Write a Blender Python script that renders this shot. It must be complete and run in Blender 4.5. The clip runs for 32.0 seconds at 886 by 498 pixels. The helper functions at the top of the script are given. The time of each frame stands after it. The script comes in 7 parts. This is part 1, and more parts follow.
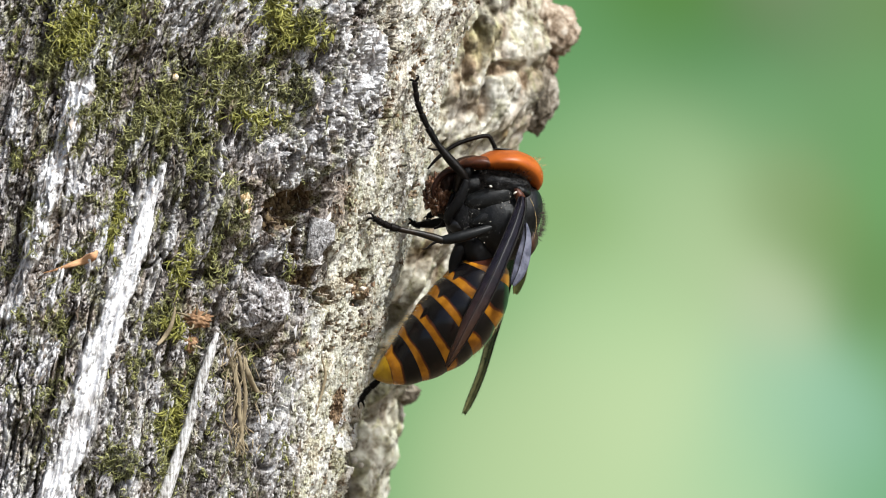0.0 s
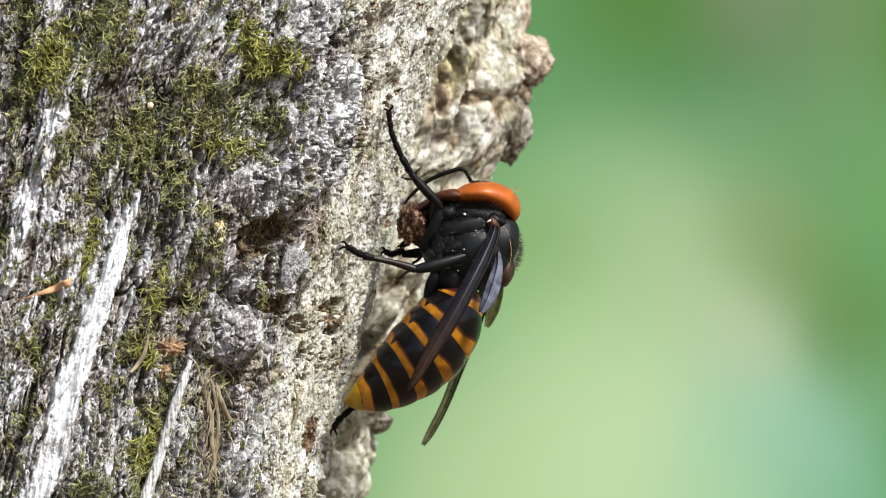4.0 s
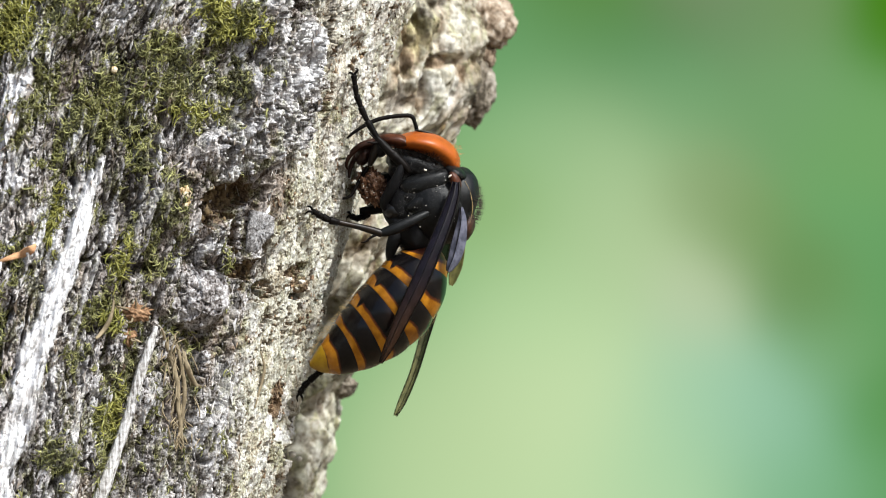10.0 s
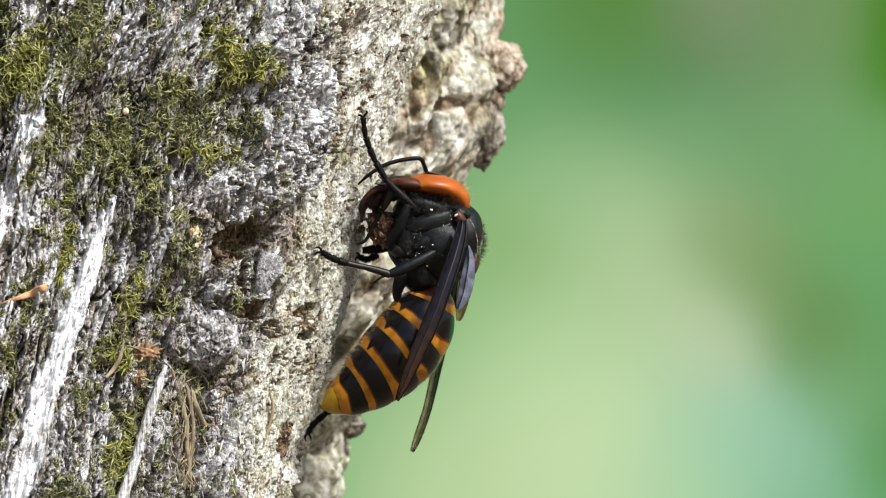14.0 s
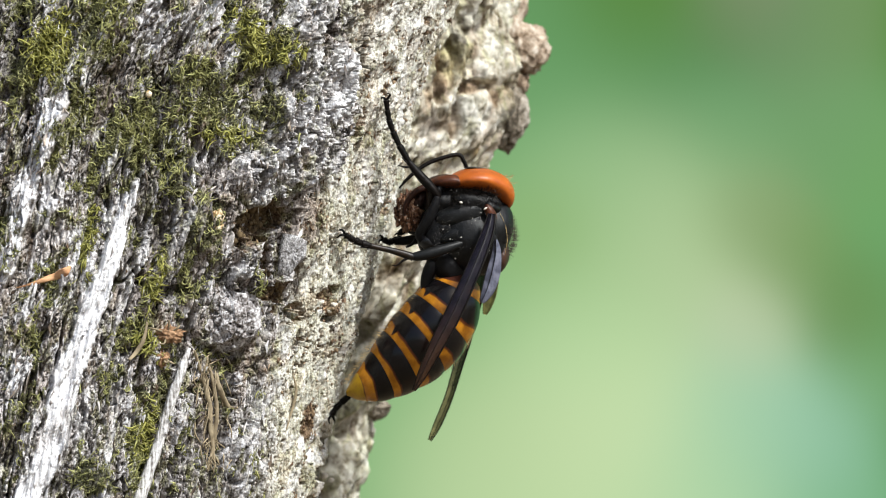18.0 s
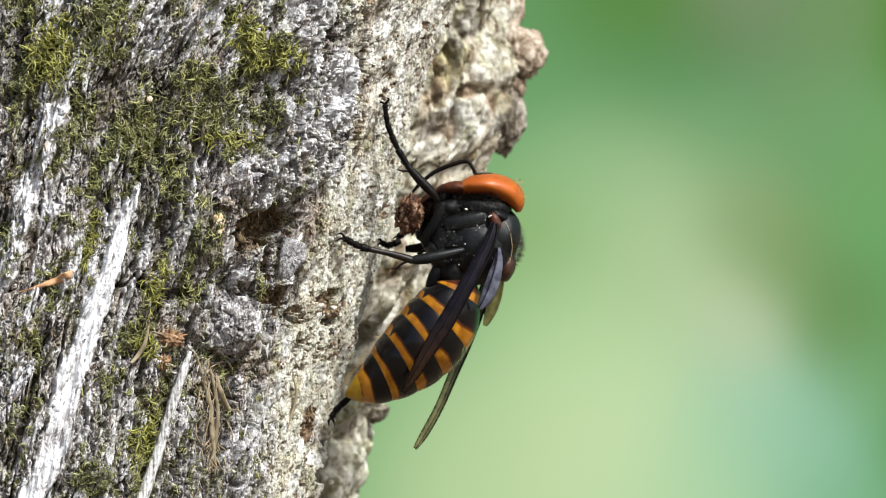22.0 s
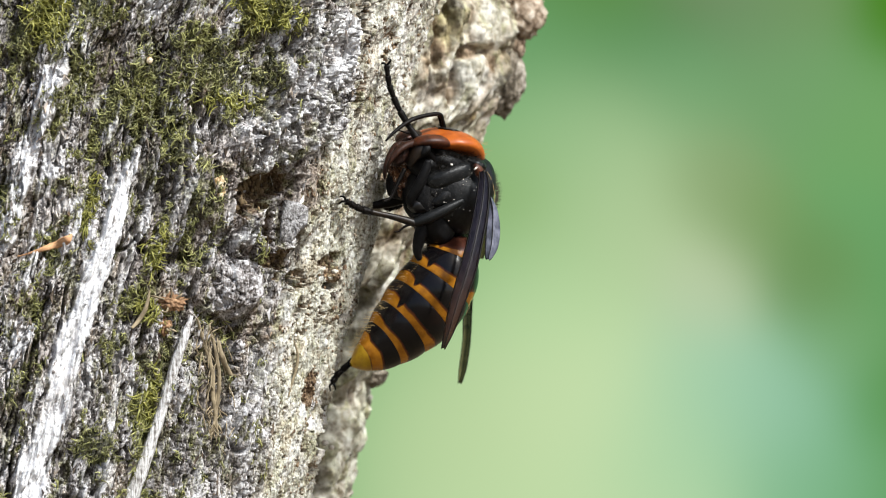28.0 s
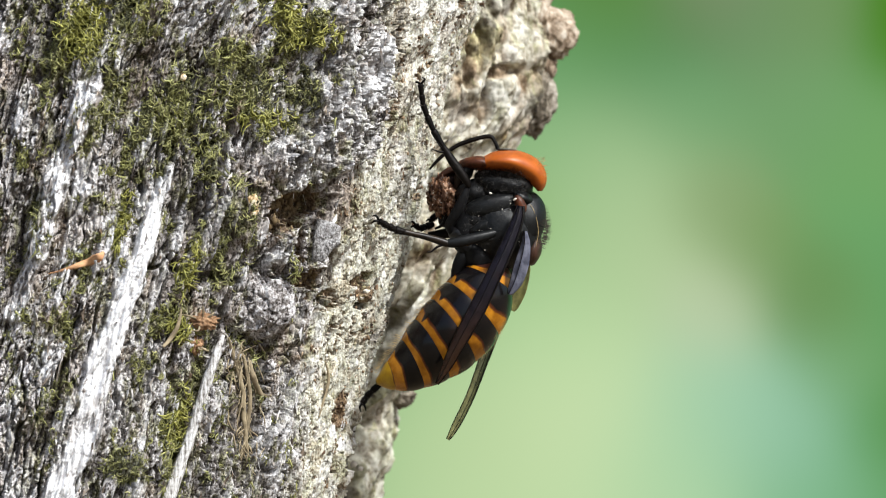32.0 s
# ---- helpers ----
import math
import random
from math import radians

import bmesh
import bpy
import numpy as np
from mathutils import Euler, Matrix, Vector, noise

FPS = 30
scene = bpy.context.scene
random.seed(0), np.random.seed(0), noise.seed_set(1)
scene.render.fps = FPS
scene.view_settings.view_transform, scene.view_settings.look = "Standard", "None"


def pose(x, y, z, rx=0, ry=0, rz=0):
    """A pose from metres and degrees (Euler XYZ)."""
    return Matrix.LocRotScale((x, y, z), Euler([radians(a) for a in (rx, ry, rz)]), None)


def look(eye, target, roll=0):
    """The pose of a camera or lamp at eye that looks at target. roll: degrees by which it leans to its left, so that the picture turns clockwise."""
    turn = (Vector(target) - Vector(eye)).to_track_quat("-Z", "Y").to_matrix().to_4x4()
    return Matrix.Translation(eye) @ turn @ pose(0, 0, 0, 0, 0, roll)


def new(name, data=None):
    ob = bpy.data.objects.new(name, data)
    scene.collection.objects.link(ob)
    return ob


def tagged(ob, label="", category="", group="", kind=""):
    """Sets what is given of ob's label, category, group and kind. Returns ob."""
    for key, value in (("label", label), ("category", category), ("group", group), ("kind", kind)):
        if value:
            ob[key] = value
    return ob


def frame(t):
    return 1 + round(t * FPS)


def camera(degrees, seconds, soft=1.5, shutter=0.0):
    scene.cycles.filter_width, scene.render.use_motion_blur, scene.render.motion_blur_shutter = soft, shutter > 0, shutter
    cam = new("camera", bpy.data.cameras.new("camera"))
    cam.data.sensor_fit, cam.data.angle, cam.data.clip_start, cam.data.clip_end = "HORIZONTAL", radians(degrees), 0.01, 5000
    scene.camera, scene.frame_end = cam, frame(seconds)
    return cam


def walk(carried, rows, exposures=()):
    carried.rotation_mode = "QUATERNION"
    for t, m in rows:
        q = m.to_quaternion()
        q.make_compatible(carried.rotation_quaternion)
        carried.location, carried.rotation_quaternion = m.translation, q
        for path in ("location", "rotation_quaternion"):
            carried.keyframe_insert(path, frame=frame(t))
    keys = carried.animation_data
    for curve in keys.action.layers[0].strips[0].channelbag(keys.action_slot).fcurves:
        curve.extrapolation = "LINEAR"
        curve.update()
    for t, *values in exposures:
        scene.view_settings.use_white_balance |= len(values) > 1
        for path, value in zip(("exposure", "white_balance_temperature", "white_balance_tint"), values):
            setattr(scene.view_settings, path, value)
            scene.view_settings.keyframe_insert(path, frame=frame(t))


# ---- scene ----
cam = camera(20.0, 32.0, soft=0.95)
walk(cam, [
    (0, pose(0.00419, -0.40483, 0, 89.278, -0.02, 1.749)),
    (0.5, pose(0.00430, -0.40474, 0, 89.028, -0.33, 1.970)),
    (1, pose(0.00439, -0.40413, 0, 89.274, -0.23, 1.380)),
    (1.5, pose(0.00444, -0.40416, 0, 89.156, 0.06, 1.521)),
    (2, pose(0.00448, -0.40402, 0, 89.092, 0.03, 1.408)),
    (2.5, pose(0.00433, -0.40399, 0, 89.269, 0.05, 1.019)),
    (3, pose(0.00419, -0.40448, 0, 89.160, 0.03, 1.145)),
    (3.5, pose(0.00408, -0.40609, 0, 89.542, -0.22, 1.239)),
    (5.5, pose(0.00359, -0.40573, 0, 90.261, -0.28, 0.751)),
    (6, pose(0.00347, -0.40563, 0, 90.230, -0.35, 0.836)),
    (6.5, pose(0.00302, -0.40496, 0, 90.034, -0.33, 0.664)),
    (7, pose(0.00258, -0.40514, 0, 89.892, -0.32, 0.659)),
    (7.5, pose(0.00221, -0.40445, 0, 89.750, -0.41, 0.528)),
    (8, pose(0.00184, -0.40544, 0, 89.570, -0.16, 0.512)),
    (8.5, pose(0.00163, -0.40574, 0, 89.650, -0.47, 0.803)),
    (9, pose(0.00141, -0.40504, 0, 89.678, -0.34, 0.180)),
    (9.5, pose(0.00133, -0.40502, 0, 89.465, -0.20, -0.071)),
    (10, pose(0.00124, -0.40459, 0, 89.122, -0.02, -0.060)),
    (10.5, pose(0.00113, -0.40496, 0, 89.205, -0.12, -0.151)),
    (11, pose(0.00101, -0.40521, 0, 89.264, -0.19, -0.085)),
    (11.5, pose(0.00083, -0.40522, 0, 89.202, -0.22, 0.190)),
    (12, pose(0.00065, -0.40518, 0, 89.710, -0.13, -0.095)),
    (12.5, pose(0.00082, -0.40498, 0, 89.944, -0.24, -0.262)),
    (13, pose(0.00099, -0.40562, 0, 89.995, -0.16, 0.157)),
    (13.5, pose(0.00175, -0.40715, 0, 90.262, -0.34, 0.121)),
    (14, pose(0.00251, -0.40784, 0, 90.068, -0.29, 0.301)),
    (14.5, pose(0.00274, -0.40737, 0, 89.854, -0.25, 0.189)),
    (16.5, pose(0.00367, -0.40770, 0, 89.571, -0.17, 0.379)),
    (17, pose(0.00392, -0.40884, 0, 89.723, -0.10, 0.729)),
    (17.5, pose(0.00418, -0.40826, 0, 89.605, -0.13, 1.136)),
    (18, pose(0.00445, -0.40792, 0, 89.668, -0.28, 1.106)),
    (18.5, pose(0.00497, -0.40818, 0, 89.580, -0.33, 1.146)),
    (19, pose(0.00549, -0.40878, 0, 89.808, -0.11, 1.084)),
    (19.5, pose(0.00612, -0.40931, 0, 89.972, -0.17, 0.985)),
    (20, pose(0.00675, -0.41038, 0, 90.147, -0.17, 0.725)),
    (20.5, pose(0.00636, -0.41094, 0, 90.104, 0.12, 1.222)),
    (21, pose(0.00597, -0.41129, 0, 90.304, -0.26, 1.707)),
    (21.5, pose(0.00458, -0.41127, 0, 90.164, -0.23, 0.929)),
    (22, pose(0.00318, -0.41084, 0, 89.743, -0.11, 0.888)),
    (22.5, pose(0.00176, -0.40955, 0, 89.357, -0.29, 0.984)),
    (23, pose(0.00034, -0.40994, 0, 89.296, -0.10, 0.555)),
    (23.5, pose(-0.00058, -0.40936, 0, 89.815, -0.27, 0.226)),
    (24, pose(-0.00151, -0.41053, 0, 89.714, -0.61, 0.195)),
    (24.5, pose(-0.00196, -0.41188, 0, 89.051, 0.04, -0.107)),
    (25, pose(-0.00239, -0.41109, 0, 88.848, 0.17, 0.180)),
    (25.5, pose(-0.00247, -0.40980, 0, 88.861, -0.03, 0.519)),
    (27.5, pose(-0.00276, -0.40630, 0, 89.020, -0.11, -0.231)),
    (28, pose(-0.00284, -0.40640, 0, 88.890, 0.03, 0.099)),
    (28.5, pose(-0.00317, -0.40629, 0, 88.491, -0.13, 0.418)),
    (29, pose(-0.00350, -0.40636, 0, 88.805, -0.24, 0.174)),
    (29.5, pose(-0.00412, -0.40729, 0, 89.045, -0.30, 0.195)),
    (30, pose(-0.00472, -0.40566, 0, 88.893, -0.24, 0.086)),
    (30.5, pose(-0.00563, -0.40554, 0, 88.679, -0.25, -0.002)),
    (31, pose(-0.00651, -0.40390, 0, 89.156, -0.21, -0.142)),
    (31.5, pose(-0.00730, -0.40464, 0, 89.214, -0.15, 0.056)),
    (32, pose(-0.00805, -0.40343, 0, 89.347, -0.43, 0.106)),
])

# ---- the plan ----
# A plan grid hung square to the view through the hornet's body: U metres a unit, u to the right, v down, d units behind it.
U = 0.0000912
REACH = 4446.0


def at(u, v, d=0.0):
    f = (REACH + d) / REACH
    return Vector(((u - 784) * f * U, d * U, (441 - v) * f * U))


cam.data.dof.use_dof, cam.data.dof.focus_distance, cam.data.dof.aperture_fstop = True, 0.393, 27.0


# ---- light ----
world = bpy.data.worlds.new("world")
scene.world = world
world.use_nodes = True
wn = world.node_tree.nodes
sky = wn.new("ShaderNodeTexSky")
sky.sky_type, sky.sun_disc = "NISHITA", False
sky.sun_elevation, sky.sun_rotation = radians(49), radians(136)
sky.air_density, sky.dust_density, sky.ozone_density = 1.0, 3.0, 1.0
world.node_tree.links.new(sky.outputs[0], wn["Background"].inputs[0])
wn["Background"].inputs[1].default_value = 0.152

sun = new("sun", bpy.data.lights.new("sun", "SUN"))
sun.data.energy, sun.data.angle, sun.data.color = 5.95, radians(9), (0.975, 1.0, 0.985)
sun.matrix_basis = look((0.60, -0.62, 1.0), (0, 0, 0))


# ---- materials ----
def material(name):
    m = bpy.data.materials.new(name)
    m.use_nodes = True
    return m, m.node_tree.nodes, m.node_tree.links, m.node_tree.nodes["Principled BSDF"]


def mix(n, l, fac, a, b, mode="MIX"):
    k = n.new("ShaderNodeMix")
    k.data_type, k.blend_type = "RGBA", mode
    for socket, value in ((k.inputs[0], fac), (k.inputs[6], a), (k.inputs[7], b)):
        if isinstance(value, bpy.types.NodeSocket):
            l.new(value, socket)
        elif isinstance(value, (int, float)):
            socket.default_value = value
        else:
            socket.default_value = (*value, 1)
    return k.outputs[2]


def ramp(n, l, src, lo, hi):
    k = n.new("ShaderNodeMapRange")
    k.interpolation_type = "SMOOTHSTEP"
    l.new(src, k.inputs[0])
    k.inputs[1].default_value, k.inputs[2].default_value = lo, hi
    return k.outputs[0]


def grain(n, l, scale, detail=4.0, rough=0.6, stretch=(1, 1, 1), turn=0.0):
    """Noise in object space, scale in cells a metre."""
    c, m, k = n.new("ShaderNodeTexCoord"), n.new("ShaderNodeMapping"), n.new("ShaderNodeTexNoise")
    l.new(c.outputs["Object"], m.inputs[0])
    m.inputs["Rotation"].default_value = (0, radians(turn), 0)
    m.inputs["Scale"].default_value = stretch
    l.new(m.outputs[0], k.inputs["Vector"])
    k.inputs["Scale"].default_value, k.inputs["Detail"].default_value, k.inputs["Roughness"].default_value = scale, detail, rough
    return k.outputs[0]


def bump(n, l, b, height, strength, distance):
    k = n.new("ShaderNodeBump")
    k.inputs["Strength"].default_value, k.inputs["Distance"].default_value = strength, distance
    l.new(height, k.inputs["Height"])
    l.new(k.outputs[0], b.inputs["Normal"])


def plain(name, dark, light, rough=0.6, scale=900, relief=0.3, spec=0.4, stretch=(1, 1, 1), sheen=0.0, rough_spread=0.1):
    """A surface of two tones with grain and fine relief."""
    m, n, l, b = material(name)
    a, c = grain(n, l, scale, 5, 0.65, stretch), grain(n, l, scale * 0.16, 3, 0.5, stretch)
    t = mix(n, l, 0.45, a, c)
    l.new(mix(n, l, ramp(n, l, t, 0.32, 0.68), dark, light), b.inputs["Base Color"])
    r = n.new("ShaderNodeMapRange")
    l.new(c, r.inputs[0])
    r.inputs[3].default_value, r.inputs[4].default_value = rough - rough_spread, rough + rough_spread
    l.new(r.outputs[0], b.inputs["Roughness"])
    b.inputs["Specular IOR Level"].default_value = spec
    b.inputs["Sheen Weight"].default_value = sheen
    bump(n, l, b, a, relief, 0.0002)
    return m


def blend(n, l, *pairs):
    """A weighted sum of grains."""
    total = None
    for src, w in pairs:
        k = n.new("ShaderNodeMath")
        k.operation = "MULTIPLY_ADD"
        l.new(src, k.inputs[0])
        k.inputs[1].default_value = w
        if total is None:
            k.inputs[2].default_value = 0.0
        else:
            l.new(total, k.inputs[2])
        total = k.outputs[0]
    return total


def tones(n, l, src, *stops):
    """Colours along a grain: stops of (place, colour)."""
    k = n.new("ShaderNodeValToRGB")
    e = k.color_ramp.elements
    while len(e) < len(stops):
        e.new(1.0)
    for x, (place, colour) in zip(e, stops):
        x.position, x.color = place, (*colour, 1)
    l.new(src, k.inputs[0])
    return k.outputs[0]


def share(n, l, src, lo, hi, most):
    """A mask that rises from nothing to most."""
    return mix(n, l, ramp(n, l, src, lo, hi), (0, 0, 0), (most, most, most))


def bark_material(name, fineness):
    """Weathered bark: the mesh carries how much each kind of growth covers it (pale crust, moss film, bleached wood,
    rotten brown), and shade painted into its cracks.
    """
    m, n, l, b = material(name)
    c1, c2, sep, sep2 = n.new("ShaderNodeAttribute"), n.new("ShaderNodeAttribute"), n.new("ShaderNodeSeparateColor"), n.new("ShaderNodeSeparateColor")
    c1.attribute_name, c2.attribute_name = "growth", "wear_shade"
    l.new(c1.outputs["Color"], sep.inputs[0]), l.new(c2.outputs["Color"], sep2.inputs[0])
    crust, moss, white = sep.outputs
    rot_shade, tone, dark = sep2.outputs
    fine, grit, mid = grain(n, l, 2700 * fineness, 3, 0.65), grain(n, l, 6000 * fineness, 2, 0.6), grain(n, l, 800 * fineness, 4, 0.65)
    fibre = grain(n, l, 2100 * fineness, 4, 0.65, (1, 1, 0.18), -15)
    stain, film = grain(n, l, 260, 4, 0.65, (1, 1, 0.6), -15), grain(n, l, 390, 5, 0.7, (1, 1, 0.5), -15)
    rough = blend(n, l, (fine, 0.40), (fibre, 0.24), (mid, 0.24), (grit, 0.12))
    silky = blend(n, l, (fibre, 0.55), (fine, 0.25), (grit, 0.20))
    grey = tones(n, l, rough, (0.415, (0.006, 0.005, 0.004)), (0.455, (0.06, 0.049, 0.041)), (0.488, (0.285, 0.265, 0.255)), (0.535, (0.53, 0.51, 0.515)), (0.61, (0.82, 0.81, 0.83)))
    brown = tones(n, l, rough, (0.39, (0.022, 0.014, 0.008)), (0.46, (0.12, 0.085, 0.054)), (0.54, (0.33, 0.27, 0.195)), (0.64, (0.60, 0.545, 0.45)))
    grey = mix(n, l, share(n, l, stain, 0.50, 0.62, 0.62), grey, brown)
    pale = tones(n, l, blend(n, l, (fine, 0.30), (fibre, 0.36), (mid, 0.18), (grit, 0.16)), (0.385, (0.035, 0.025, 0.014)), (0.43, (0.22, 0.185, 0.125)), (0.48, (0.45, 0.43, 0.35)), (0.545, (0.61, 0.61, 0.53)), (0.63, (0.79, 0.795, 0.755)))
    pale = mix(n, l, share(n, l, stain, 0.50, 0.64, 0.5), pale, tones(n, l, rough, (0.39, (0.03, 0.018, 0.010)), (0.46, (0.20, 0.145, 0.085)), (0.53, (0.46, 0.375, 0.255)), (0.62, (0.74, 0.68, 0.54))))
    base = mix(n, l, crust, grey, pale)
    base = mix(n, l, tone, base, tones(n, l, rough, (0.38, (0.03, 0.025, 0.022)), (0.5, (0.19, 0.175, 0.17)), (0.60, (0.46, 0.44, 0.44))))
    base = mix(n, l, white, base, tones(n, l, silky, (0.37, (0.22, 0.21, 0.205)), (0.43, (0.60, 0.595, 0.60)), (0.50, (0.82, 0.82, 0.84)), (0.60, (0.92, 0.92, 0.94))))
    base = mix(n, l, rot_shade, base, tones(n, l, rough, (0.38, (0.020, 0.010, 0.005)), (0.48, (0.115, 0.066, 0.032)), (0.56, (0.27, 0.175, 0.095)), (0.64, (0.50, 0.40, 0.27))))
    # painted shade of cracks and holes, with the dark runs
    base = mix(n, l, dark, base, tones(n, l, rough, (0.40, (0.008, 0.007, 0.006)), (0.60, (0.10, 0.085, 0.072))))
    olive = tones(n, l, fine, (0.38, (0.022, 0.022, 0.006)), (0.50, (0.17, 0.165, 0.07)), (0.62, (0.44, 0.43, 0.25)))
    base = mix(n, l, mix(n, l, white, share(n, l, film, 0.50, 0.62, 0.6), (0, 0, 0)), base, olive)
    base = mix(n, l, moss, base, tones(n, l, rough, (0.41, (0.010, 0.010, 0.003)), (0.50, (0.085, 0.085, 0.024)), (0.60, (0.34, 0.34, 0.13))))
    l.new(base, b.inputs["Base Color"])
    b.inputs["Roughness"].default_value, b.inputs["Specular IOR Level"].default_value = 0.88, 0.22
    bump(n, l, b, blend(n, l, (fine, 0.5), (fibre, 0.5)), 0.8, 0.00042)
    return m


def backdrop_material():
    """A flat glowing sheet painted as woodland far out of focus: soft patches of light and leaf that melt into one
    another.
    """
    m, n, l, b = material("far_woodland_glow")
    n.remove(b)
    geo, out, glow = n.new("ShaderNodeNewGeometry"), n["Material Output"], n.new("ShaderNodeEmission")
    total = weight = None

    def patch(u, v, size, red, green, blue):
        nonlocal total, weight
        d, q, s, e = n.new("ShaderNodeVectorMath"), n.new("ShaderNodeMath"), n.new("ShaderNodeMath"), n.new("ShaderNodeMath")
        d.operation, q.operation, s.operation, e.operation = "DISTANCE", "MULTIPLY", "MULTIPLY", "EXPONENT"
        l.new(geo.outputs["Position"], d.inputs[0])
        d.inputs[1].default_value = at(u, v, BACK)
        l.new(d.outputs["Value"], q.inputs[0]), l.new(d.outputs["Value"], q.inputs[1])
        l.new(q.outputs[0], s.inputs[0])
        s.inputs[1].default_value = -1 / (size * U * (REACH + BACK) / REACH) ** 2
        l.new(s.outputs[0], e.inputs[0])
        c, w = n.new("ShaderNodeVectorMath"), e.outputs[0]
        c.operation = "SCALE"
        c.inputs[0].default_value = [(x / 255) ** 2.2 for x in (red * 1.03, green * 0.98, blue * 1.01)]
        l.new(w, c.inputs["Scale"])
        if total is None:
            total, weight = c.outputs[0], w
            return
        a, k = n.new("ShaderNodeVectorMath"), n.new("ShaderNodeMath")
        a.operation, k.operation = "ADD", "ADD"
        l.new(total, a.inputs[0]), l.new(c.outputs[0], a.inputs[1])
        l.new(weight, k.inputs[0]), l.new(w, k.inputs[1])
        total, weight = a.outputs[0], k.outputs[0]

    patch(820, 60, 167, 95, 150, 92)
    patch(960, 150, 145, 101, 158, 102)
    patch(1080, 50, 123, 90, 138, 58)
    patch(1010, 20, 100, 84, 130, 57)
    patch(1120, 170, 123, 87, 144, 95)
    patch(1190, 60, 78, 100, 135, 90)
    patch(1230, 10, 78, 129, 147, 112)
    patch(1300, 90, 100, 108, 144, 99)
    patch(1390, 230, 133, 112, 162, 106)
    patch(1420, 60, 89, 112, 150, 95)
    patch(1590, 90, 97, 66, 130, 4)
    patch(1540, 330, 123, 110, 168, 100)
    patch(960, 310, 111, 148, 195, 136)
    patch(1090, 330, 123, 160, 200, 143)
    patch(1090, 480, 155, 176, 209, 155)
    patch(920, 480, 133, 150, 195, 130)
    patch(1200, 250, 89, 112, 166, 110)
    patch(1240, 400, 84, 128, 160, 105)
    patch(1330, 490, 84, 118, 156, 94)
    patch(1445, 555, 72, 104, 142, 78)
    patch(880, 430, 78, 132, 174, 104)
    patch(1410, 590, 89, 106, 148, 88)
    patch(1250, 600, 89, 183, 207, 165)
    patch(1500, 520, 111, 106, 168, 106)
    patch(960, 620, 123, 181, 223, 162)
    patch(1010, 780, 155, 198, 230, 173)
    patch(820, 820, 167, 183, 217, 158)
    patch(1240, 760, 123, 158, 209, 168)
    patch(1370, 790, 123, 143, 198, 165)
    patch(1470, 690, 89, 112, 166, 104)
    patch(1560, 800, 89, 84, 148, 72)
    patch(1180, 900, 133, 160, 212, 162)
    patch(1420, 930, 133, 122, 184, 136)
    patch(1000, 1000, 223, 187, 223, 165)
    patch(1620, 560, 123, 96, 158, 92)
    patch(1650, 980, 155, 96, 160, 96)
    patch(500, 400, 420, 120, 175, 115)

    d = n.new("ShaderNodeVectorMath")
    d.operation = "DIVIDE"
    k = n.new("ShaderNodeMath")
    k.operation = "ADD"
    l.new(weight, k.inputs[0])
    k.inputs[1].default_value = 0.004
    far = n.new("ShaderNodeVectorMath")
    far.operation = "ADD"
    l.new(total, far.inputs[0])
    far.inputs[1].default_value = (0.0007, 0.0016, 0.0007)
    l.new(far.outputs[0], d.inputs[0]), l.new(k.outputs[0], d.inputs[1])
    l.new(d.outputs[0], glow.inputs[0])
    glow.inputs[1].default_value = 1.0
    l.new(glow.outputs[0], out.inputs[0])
    return m


def wing_material(name, dark, light, alpha, outer=None, reach=(0.012, 0.026)):
    """Wing skin; outer: its colour towards the tip, reach metres below its root."""
    m, n, l, b = material(name)
    f = grain(n, l, 700, 4, 0.6)
    c = mix(n, l, ramp(n, l, f, 0.3, 0.7), dark, light)
    if outer:
        p, z, k = n.new("ShaderNodeTexCoord"), n.new("ShaderNodeSeparateXYZ"), n.new("ShaderNodeMath")
        l.new(p.outputs["Object"], z.inputs[0])
        k.operation = "MULTIPLY"
        l.new(z.outputs[2], k.inputs[0])
        k.inputs[1].default_value = -1
        c = mix(n, l, ramp(n, l, k.outputs[0], *reach), c, mix(n, l, ramp(n, l, f, 0.3, 0.7), [0.5 * x for x in outer], outer))
    l.new(c, b.inputs["Base Color"])
    b.inputs["Roughness"].default_value, b.inputs["Specular IOR Level"].default_value = 0.42, 0.22
    b.inputs["Alpha"].default_value = alpha
    bump(n, l, b, f, 0.25, 0.0001)
    return m


BACK = 40000.0
bark = bark_material("bark", 1.0)
lobe_bark = bark_material("lobe_bark", 0.2)
far_woodland_glow = backdrop_material()
litter = plain("leaf_litter", (0.05, 0.035, 0.02), (0.16, 0.12, 0.07), 0.9, 25, 0.5)
moss_green, n, l, b = material("moss_green")
isle = n.new("ShaderNodeNewGeometry").outputs["Random Per Island"]
l.new(mix(n, l, mix(n, l, 0.35, ramp(n, l, isle, 0.35, 1.0), ramp(n, l, grain(n, l, 420, 2), 0.45, 0.65)), mix(n, l, ramp(n, l, grain(n, l, 160), 0.35, 0.65), (0.022, 0.023, 0.007), (0.15, 0.15, 0.034)), (0.46, 0.46, 0.18)), b.inputs["Base Color"])
b.inputs["Roughness"].default_value = 0.65
moss_lush, n, l, b = material("moss_lush")
isle = n.new("ShaderNodeNewGeometry").outputs["Random Per Island"]
l.new(mix(n, l, isle, (0.13, 0.13, 0.015), mix(n, l, ramp(n, l, grain(n, l, 900), 0.35, 0.65), (0.24, 0.235, 0.035), (0.46, 0.445, 0.13))), b.inputs["Base Color"])
b.inputs["Roughness"].default_value = 0.6


